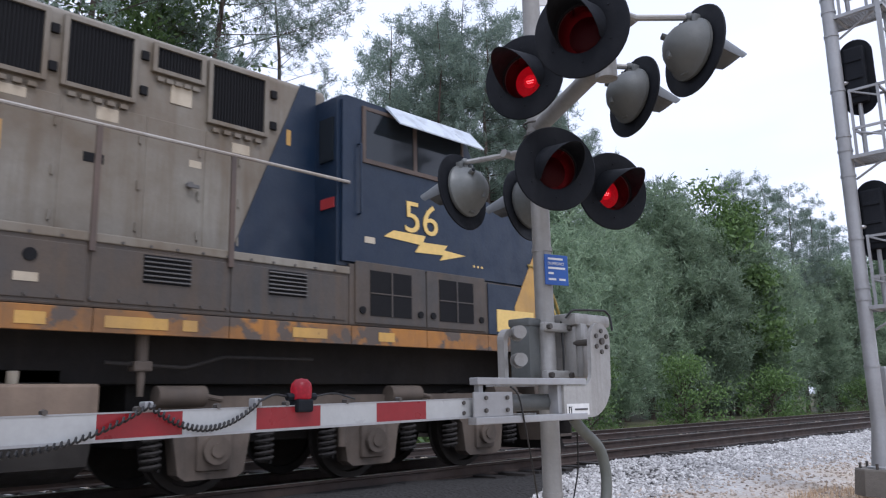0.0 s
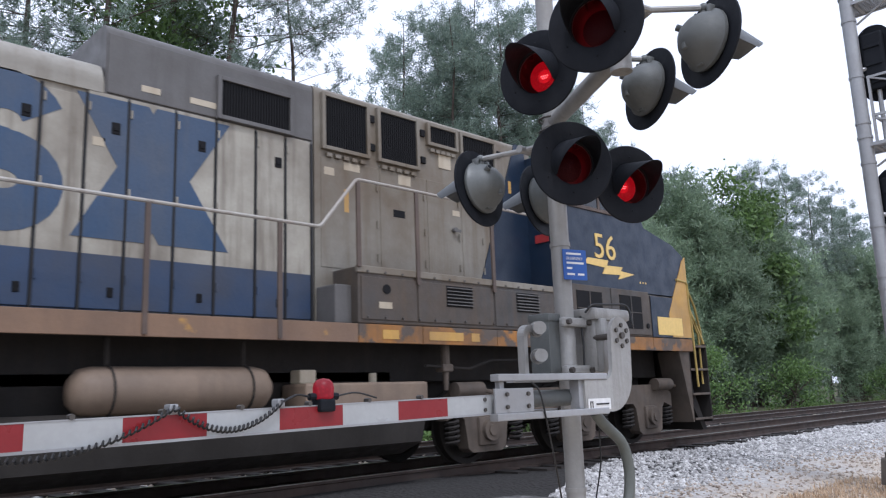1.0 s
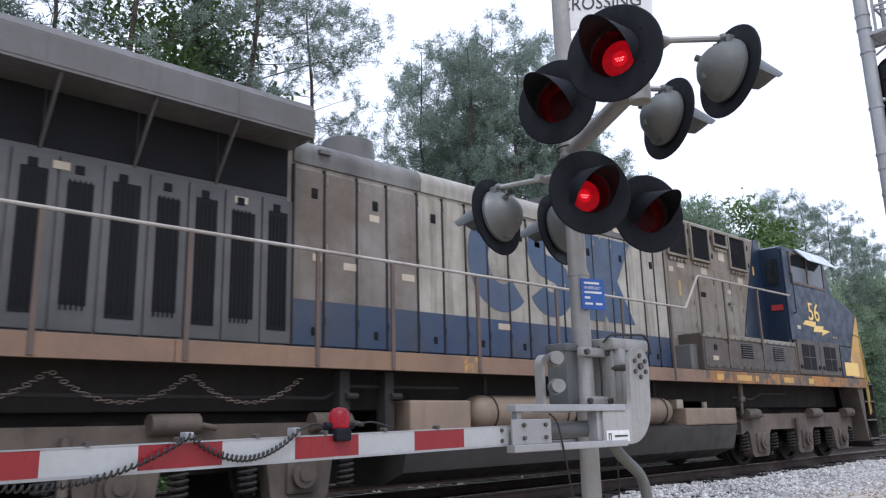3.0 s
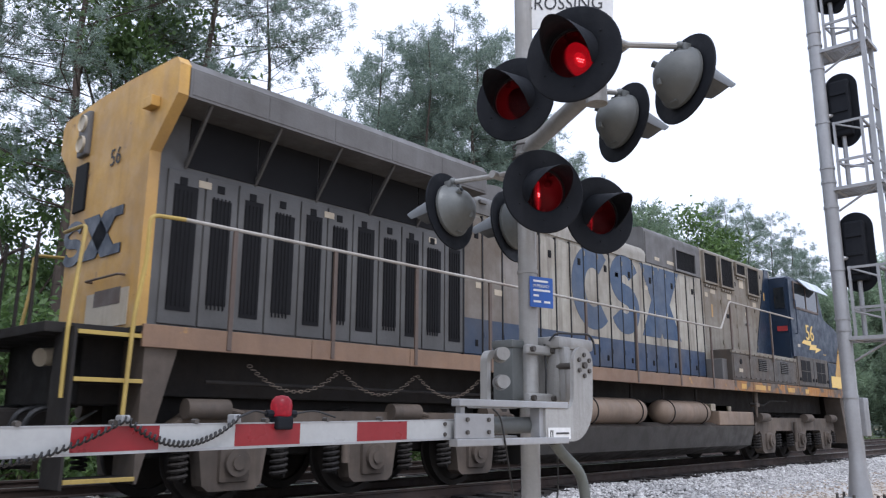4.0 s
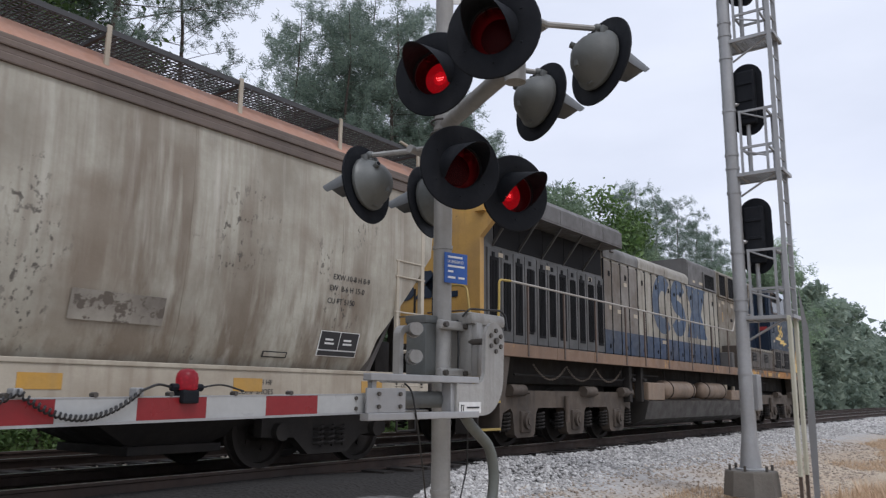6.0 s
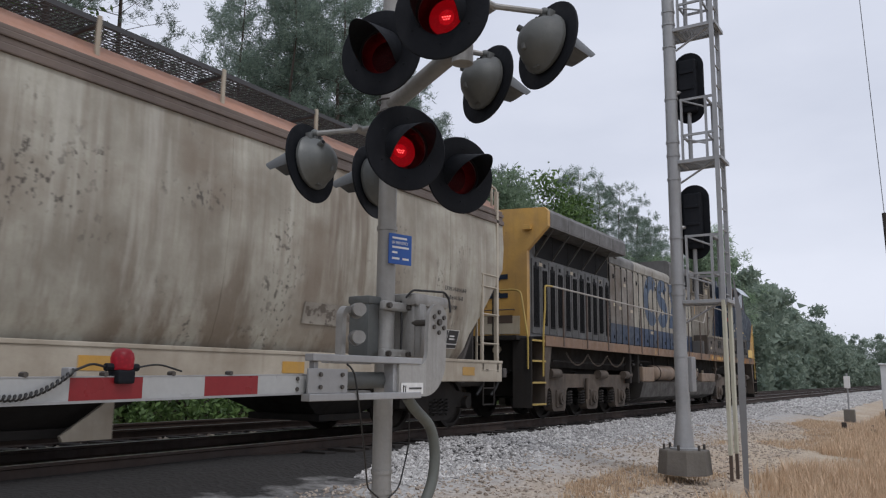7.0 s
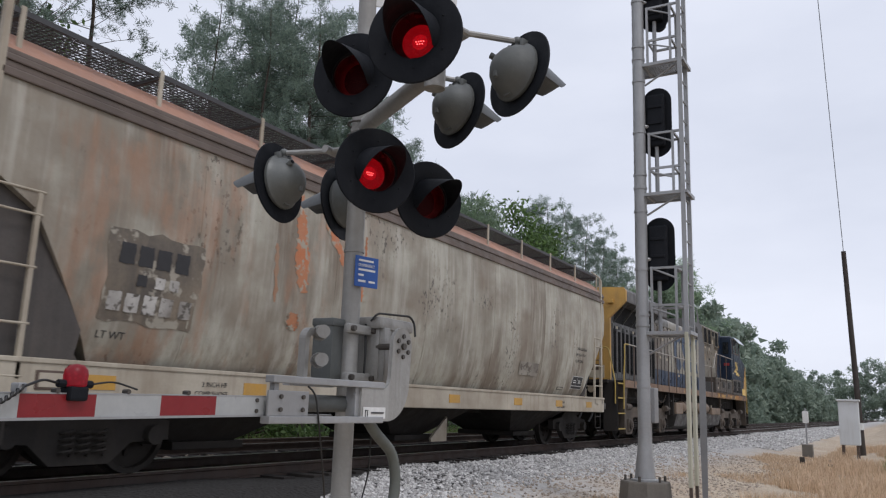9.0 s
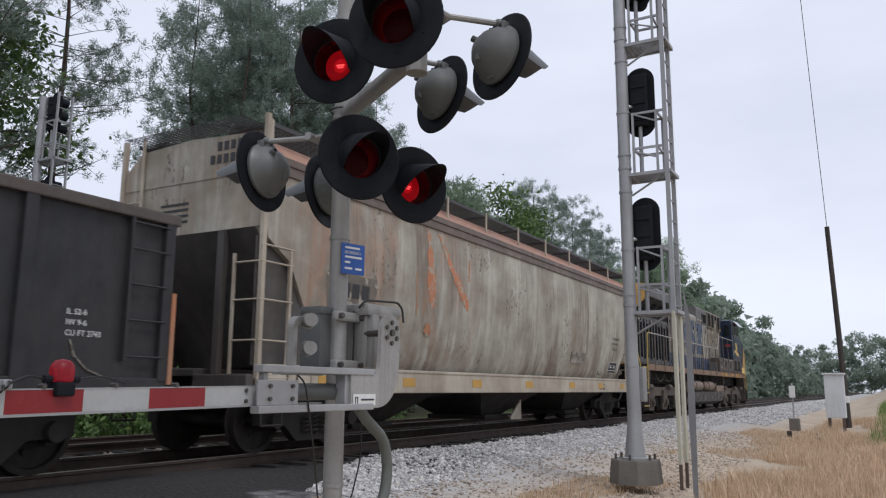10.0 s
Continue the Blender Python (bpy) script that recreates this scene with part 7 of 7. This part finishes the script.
# hopper bays with discharge gates
for c in (-8.2, -3.3, 1.6):
    bm = bmesh.new()
    a = [bm.verts.new(v) for v in ((c - 1.75, -1.25, 0.95), (c + 1.75, -1.25, 0.95), (c + 1.75, 1.25, 0.95), (c - 1.75, 1.25, 0.95))]
    b = [bm.verts.new(v) for v in ((c - 0.5, -0.6, 0.32), (c + 0.5, -0.6, 0.32), (c + 0.5, 0.6, 0.32), (c - 0.5, 0.6, 0.32))]
    bm.faces.new(a)
    bm.faces.new(b)
    for k in range(4):
        bm.faces.new((a[k], a[(k + 1) % 4], b[(k + 1) % 4], b[k]))
    part("hopper_bay", bm, UNDER, hop, "black discharge bay")
    boxpart("outlet_gate", (c - 0.6, c + 0.6, -0.75, 0.75, 0.24, 0.34), UNDER, hop, 0.01)
bm = bmesh.new()
prism(bm, [(-3.13, 0.28), (-2.55, 0.68), (-2.55, 0.22), (-3.10, 0.22)], -1.03, -0.99, "y")
part("bay_end_sheet", bm, HOPPER_SILL, hop, "pale triangular bay sheet")
boxpart("centre_sill", (-11.5, 5.0, -0.3, 0.3, 0.75, 1.2), UNDER, hop, 0.01)


def on_side(x, z, h=0.06):
    """A place for letters on the curved side sheet."""
    a, b = float(np.interp(z, HZ, HY)), float(np.interp(z + 2 * h, HZ, HY))
    return Matrix.Translation((x, -a - 0.007, z)) @ Matrix.Rotation(math.atan2(b - a, 2 * h), 4, "X") @ pose(0, 0, 0, 90, 0, 0)


def panel_text():
    def p(x0, x1, z0, z1, mat, lift=0.0, name="panel_print", label=""):
        yy = -float(np.interp((z0 + z1) / 2, HZ, HY)) - 0.010 - lift
        tilt = math.atan2(float(np.interp(z1, HZ, HY) - np.interp(z0, HZ, HY)), z1 - z0)
        bm = bmesh.new()
        box(bm, x0, x1, -0.002, 0.002, -(z1 - z0) / 2, (z1 - z0) / 2)
        bmesh.ops.transform(bm, matrix=Matrix.Translation((0, yy, (z0 + z1) / 2)) @ Matrix.Rotation(tilt, 4, "X"), verts=bm.verts)
        return part(name, bm, mat, hop, label)
    p(3.15, 3.86, 1.41, 1.75, WHITE, 0, "consolidated_stencil", "white-edged black stencil panel")
    p(3.165, 3.498, 1.50, 1.738, INK, 0.004)
    p(3.512, 3.845, 1.50, 1.738, INK, 0.004)
    p(3.165, 3.845, 1.425, 1.488, INK, 0.004)
    for x in (3.25, 3.58):
        p(x, x + 0.14, 1.62, 1.645, WHITE, 0.008)
        p(x, x + 0.16, 1.57, 1.595, WHITE, 0.008)
    p(2.3, 2.68, 1.36, 1.44, INK, 0.0, "stencil_box", "small stencilled box")
    p(2.32, 2.66, 1.375, 1.425, HOPPER, 0.004)
    # patch with the car's mark: ragged shapes only
    def rag(x0, x1, z0, z1, mat, lift, name, label="", seed=0):
        """A worn patch with a torn outline, laid on the curved side."""
        r = random.Random(seed + int(x0 * 100))
        xs = [x0 + (x1 - x0) * k / 8 for k in range(9)]
        zs2 = [z0 + (z1 - z0) * k / 6 for k in range(7)]
        j = min(x1 - x0, z1 - z0) * 0.035
        bm = bmesh.new()
        rowsv = []
        for iz, z in enumerate(zs2):
            row = []
            for ix, x in enumerate(xs):
                edge = ix in (0, 8) or iz in (0, 6)
                xx, zz = (x + r.uniform(-j, j), z + r.uniform(-j, j)) if edge else (x, z)
                row.append(bm.verts.new((xx, -float(np.interp(zz, HZ, HY)) - 0.006 - lift, zz)))
            rowsv.append(row)
        for g, h in zip(rowsv, rowsv[1:]):
            for k in range(8):
                bm.faces.new((g[k], g[k + 1], h[k + 1], h[k]))
        part(name, bm, mat, hop, label)
    rag(-10.49, -9.22, 1.68, 2.70, PATCH, 0, "dark_patch", "dark repainted patch with a torn edge", 3)
    for k, x in enumerate((-10.36, -10.12, -9.88, -9.62)):
        rag(x, x + 0.19, 2.32, 2.55, INK, 0.006, "mark_bar", "dark worn mark", k)
    for k, x in enumerate((-10.1, -9.86, -9.66)):
        rag(x, x + 0.13, 2.10, 2.23, WORN_WHITE if k else INK, 0.006, "mark_bar", "", k)
    for k, x in enumerate((-10.42, -10.20, -9.97, -9.74, -9.47)):
        rag(x, x + 0.17, 1.80, 2.01, WORN_WHITE, 0.006, "mark_bar", "white worn mark", k)
    # older worn lettering bands and stains
    p(-0.1, 0.9, 1.62, 1.92, PATCH_PALE, 0, "worn_print", "flaking pale print")


WORN_WHITE = paint("worn_white_mark", (0.62, 0.60, 0.56), (0.16, 0.14, 0.12), amount=1.0, streak=0.3, spots=((0.10, 0.09, 0.075), 11.0, 0.53))
PATCH_PALE = paint("flaking_pale_print", (0.40, 0.37, 0.31), (0.14, 0.12, 0.10), amount=1.0, streak=0.2, spots=((0.12, 0.10, 0.08), 9.0, 0.52))
panel_text()
lettering("stencil_text", "EXW 10-8 H 8-9", 0.105, on_side(3.25, 2.42), INK, hop, "dark stencilled size figures", 0.001, 0.95)
lettering("stencil_text", "EW  8-6 H 15-0", 0.105, on_side(3.2, 2.27), INK, hop, "", 0.001, 0.95)
lettering("stencil_text", "CU FT 5150", 0.105, on_side(3.18, 2.10), INK, hop, "", 0.001, 0.95)
lettering("stencil_text", "2 INCH HF", 0.085, side_at(-9.1, -1.504, 1.03), INK, hop, "dark stencilled words", 0.001)
lettering("stencil_text", "COMP SHOES", 0.085, side_at(-9.2, -1.504, 0.92), INK, hop, "", 0.001)
lettering("stencil_text", "LT WT", 0.12, on_side(-10.45, 1.50), INK, hop, "", 0.001)
lettering("stencil_text", "2 INCH HF", 0.085, side_at(1.9, -1.504, 1.03), INK, hop, "dark stencilled words", 0.001)
lettering("stencil_text", "COMP SHOES", 0.085, side_at(1.8, -1.504, 0.92), INK, hop, "", 0.001)
lettering("stencil_text", "CYL", 0.06, side_at(4.6, -1.504, 1.03), INK, hop, "", 0.001)


def stain(x, z0, z1, w, mat, seed, name="rust_streak", label="orange rust streak"):
    """An uneven streak that runs down the side sheet."""
    rng = random.Random(seed)
    bm = bmesh.new()
    n = 14
    last = None
    for k in range(n + 1):
        z = z0 + (z1 - z0) * k / n
        yy = -float(np.interp(z, HZ, HY)) - 0.004
        c = x + 0.10 * (k / n) * math.sin(seed) + 0.03 * rng.random()
        hw = w * (0.35 + 0.65 * rng.random()) * (0.6 if k in (0, n) else 1)
        row = [bm.verts.new((c - hw, yy, z)), bm.verts.new((c + hw, yy, z))]
        if last:
            bm.faces.new((last[0], last[1], row[1], row[0]))
        last = row
    part(name, bm, mat, hop, label)


def stroke(pts, widths, seed):
    """A worn brush stroke of orange paint with a torn edge, laid on the curved side."""
    r = random.Random(seed)
    bm = bmesh.new()
    n, prev = 46, None
    for k in range(n + 1):
        u = k / n * (len(pts) - 1)
        i = min(int(u), len(pts) - 2)
        x = pts[i][0] + (pts[i + 1][0] - pts[i][0]) * (u - i)
        z = pts[i][1] + (pts[i + 1][1] - pts[i][1]) * (u - i)
        w = widths[i] + (widths[i + 1] - widths[i]) * (u - i)
        row = []
        for q in (-1, -0.4, 0.4, 1):
            xx = x + q * w / 2 + (r.uniform(-0.04, 0.04) if abs(q) == 1 else 0)
            zz = z + (r.uniform(-0.02, 0.02) if abs(q) == 1 else 0)
            row.append(bm.verts.new((xx, -float(np.interp(zz, HZ, HY)) - 0.006, zz)))
        if prev:
            for q in range(3):
                bm.faces.new((prev[q], prev[q + 1], row[q + 1], row[q]))
        prev = row
    part("paint_stroke", bm, ORANGE_STROKE, hop, "worn stroke of orange paint")


ORANGE_STROKE = paint("worn_orange_stroke", (0.52, 0.17, 0.065), (0.38, 0.22, 0.13), amount=0.9, streak=0.8, spots=((0.36, 0.32, 0.25), 6.0, 0.53))
stroke(((-7.57, 3.84), (-7.55, 3.50), (-7.52, 3.2), (-7.46, 2.77), (-7.42, 2.40)), (0.06, 0.16, 0.20, 0.30, 0.15), 1)
stroke(((-7.55, 2.10), (-7.54, 1.95), (-7.5, 1.86)), (0.16, 0.26, 0.08), 2)
stroke(((-7.20, 3.82), (-7.08, 3.66), (-6.88, 3.39), (-6.51, 3.0), (-6.18, 2.66), (-6.02, 2.45)), (0.06, 0.12, 0.17, 0.27, 0.28, 0.08), 3)
for x, z0, z1, w, sd in ((-6.05, 3.05, 3.5, 0.04, 3), (-7.95, 2.2, 3.0, 0.05, 4)):
    stain(x, z0, z1, w, RUST, sd)
# end lettering
for n, z in ((4, 4.30), (5, 4.11)):
    for k in range(n):
        y = -1.0 + 0.13 * k
        bm = bmesh.new()
        box(bm, XR - 0.034, XR - 0.027, y, y + 0.085, z, z + 0.13)
        part("mark_bar", bm, INK, hop, "dark worn mark on the end")
for k in range(4):
    boxpart("text_line", (XR - 0.02, XR - 0.014, 0.02, 0.6, 3.30 + 0.09 * k, 3.335 + 0.09 * k), INK, hop, 0)


def car_truck(root, c, ox, mat=UNDER):
    xs = (c - 0.89, c + 0.89)
    for s in (-1, 1):
        bm = bmesh.new()
        prism(bm, [(c - 1.15, 0.40), (c - 1.15, 0.62), (c - 0.6, 0.68), (c - 0.35, 0.82), (c + 0.35, 0.82), (c + 0.6, 0.68), (c + 1.15, 0.62), (c + 1.15, 0.40), (c + 0.62, 0.38), (c + 0.36, 0.16), (c - 0.36, 0.16), (c - 0.62, 0.38)], s * 1.12, s * 0.98, "y")
        part("truck_frame", bm, mat, root, "dark cast truck side frame")
        for dx in (-0.2, 0.0, 0.2):
            bm = bmesh.new()
            tube(bm, [(c + dx + 0.07 * math.cos(radians(t)), s * 1.14 + 0.05 * math.sin(radians(t)), 0.26 + 0.26 * t / 1440) for t in range(0, 1441, 45)], 0.018, 6)
            part("coil_spring", bm, mat, root)
        for x in xs:
            bm = bmesh.new()
            cyl(bm, (x, s * 0.95, 0.46), (x, s * 1.22, 0.46), 0.11, 14)
            part("bearing_cap", bm, mat, root, "", True)
    boxpart("bolster", (c - 0.25, c + 0.25, -1.0, 1.0, 0.5, 0.8), mat, root, 0.02)
    for x in xs:
        wheelset(root, x, 0.457, ox)


SHAPE = None
car_truck(hop, hopper_x(3.6), HOP_X)
car_truck(hop, hopper_x(-10.3), HOP_X)

# --- gondola ---
gon = train_thing("gondola_car", GON_X, "sooty black open gondola car with a rusty top edge", "railway car")
G0, G1 = -30.1, -13.92
for s in (-1, 1):
    boxpart("side_wall", (G0, G1, s * 1.46, s * 1.40, 0.92, 2.84), GONDOLA, gon, 0.01, "sooty black side wall")
    boxpart("top_chord", (G0 - 0.05, G1 + 0.05, s * 1.54, s * 1.36, 2.80, 2.93), GONDOLA_RIM, gon, 0.02, "rusty top chord")
    boxpart("bottom_chord", (G0, G1, s * 1.52, s * 1.38, 0.86, 1.02), GONDOLA, gon, 0.015)
    for k in range(10):
        x = G1 - 0.06 - 1.74 * k
        boxpart("side_post", (x - 0.09, x + 0.05, s * 1.53, s * 1.44, 0.98, 2.82), GONDOLA, gon, 0.015, "black side post")
    for z in (1.25, 1.65, 2.05, 2.45, 2.75):
        tubepart("rung", [(G1 - 0.62, s * 1.53, z), (G1 - 0.10, s * 1.53, z)], 0.013, GONDOLA, gon)
    boxpart("ladder_rail", (G1 - 0.64, G1 - 0.60, s * 1.54, s * 1.46, 1.2, 2.8), GONDOLA, gon, 0.004)
    boxpart("orange_strip", (G1 - 0.02, G1 + 0.04, s * 1.545, s * 1.50, 0.95, 2.0), RUST, gon, 0.004, "orange rusted corner strip")
    boxpart("orange_strip", (G1 - 5.2, G1 - 5.05, s * 1.545, s * 1.50, 1.0, 1.8), RUST, gon, 0.004)
for x in (G0, G1):
    boxpart("end_wall", (x - 0.04, x + 0.04, -1.42, 1.42, 0.95, 2.85), GONDOLA, gon, 0.01, "black end wall")
    boxpart("coupler", (x - 0.9, x + 0.9, -0.13, 0.13, 0.74, 1.0), UNDER, gon, 0.04)
boxpart("floor_plate", (G0, G1, -1.42, 1.42, 0.88, 1.0), GONDOLA, gon, 0.01)
lettering("stencil_text", "IL 52-6", 0.085, side_at(-15.23, -1.464, 1.66), WHITE, gon, "white stencilled figures", 0.001)
lettering("stencil_text", "IW 9-6", 0.085, side_at(-15.23, -1.464, 1.55), WHITE, gon, "", 0.001)
lettering("stencil_text", "CU FT 2743", 0.085, side_at(-15.23, -1.464, 1.44), WHITE, gon, "", 0.001)
bm = bmesh.new()
tube(bm, [(-15.17, -1.465, 1.40), (-15.11, -1.468, 1.24), (-14.95, -1.468, 1.10), (-14.75, -1.466, 1.03)], 0.012, 5)
part("drip_stain", bm, PATCH_PALE, gon, "pale drip stain")
car_truck(gon, G1 - 2.0, GON_X)
car_truck(gon, G0 + 2.0, GON_X)

# ---- timber ties of both tracks, last ----
bmt = bmesh.new()
box(bmt, -0.115, 0.115, -1.3, 1.3, -0.09, 0.09, 0.0)
tie_mesh = finish(bmt, TIE, "tie")
rng = random.Random(9)
for root, (n0, n1) in zip(track_roots, ((-8, 140), (-4, 120))):
    for k in range(n0, n1):
        ob = new("tie", tie_mesh)
        ob.parent = root
        ob.matrix_basis = pose(k * 0.52 + rng.uniform(-0.03, 0.03), rng.uniform(-0.08, 0.08), -0.075 + rng.uniform(-0.012, 0.012), 0, 0, rng.uniform(-1.2, 1.2))
    bm = bmesh.new()
    for k in list(range(-110, n0)) + list(range(n1, 420)):
        box(bm, k * 0.52 - 0.115, k * 0.52 + 0.115, -1.3, 1.3, -0.16, 0.01)
    ob = new("far_ties", finish(bm, TIE, "far_ties"))
    ob.parent = root
    ob["kind"] = "stuff"


# ---- movement ----
TRAIN = ((0, -19.29), (0.5, -17.46), (1, -15.42), (1.5, -13.49), (2, -11.58), (2.5, -9.66), (2.7, -8.88), (3.8, -4.55), (4, -3.80), (4.5, -1.89), (5, -0.00), (5.5, 2.04), (6, 4.03), (6.2, 4.75), (7.3, 9.34), (7.5, 10.06), (8, 12.24), (8.5, 14.28), (9, 16.32), (9.5, 18.35), (10, 20.37))

CHANGES = (0.3, 0.9, 1.5, 2.1, 2.733, 3.367, 4.0, 4.6, 5.3, 5.9, 6.5, 7.1, 7.7, 8.3, 8.967, 9.567)


def motions():
    for ob, x in ((loco, LOCO_X), (hop, HOP_X), (gon, GON_X)):
        walk(ob, [(t, pose(x + s, CY, RAIL_Z[0])) for t, s in TRAIN])
    ts, ss = [a for a, _ in TRAIN], [b for _, b in TRAIN]
    # lamps flash in turn: each change gives the added discs half a turn
    for disc, home, beat in FLASHERS:
        rows, turned = [], 180.0 * beat
        rows.append((0.0, home @ pose(0, 0, 0, turned, 0, 0)))
        for c in CHANGES:
            for k, dt in enumerate((-0.0667, -0.0333, 0.0, 0.0333)):
                rows.append((c + dt, home @ pose(0, 0, 0, turned + 60 * k, 0, 0)))
            turned += 180
        rows.append((10.0, home @ pose(0, 0, 0, turned, 0, 0)))
        walk(disc, rows)
    times = [k * 0.2 for k in range(51)]
    for ob, x, r in AXLES:
        walk(ob, [(t, pose(x, 0, r, 0, math.degrees(float(np.interp(t, ts, ss)) / r), 0)) for t in times])


motions()
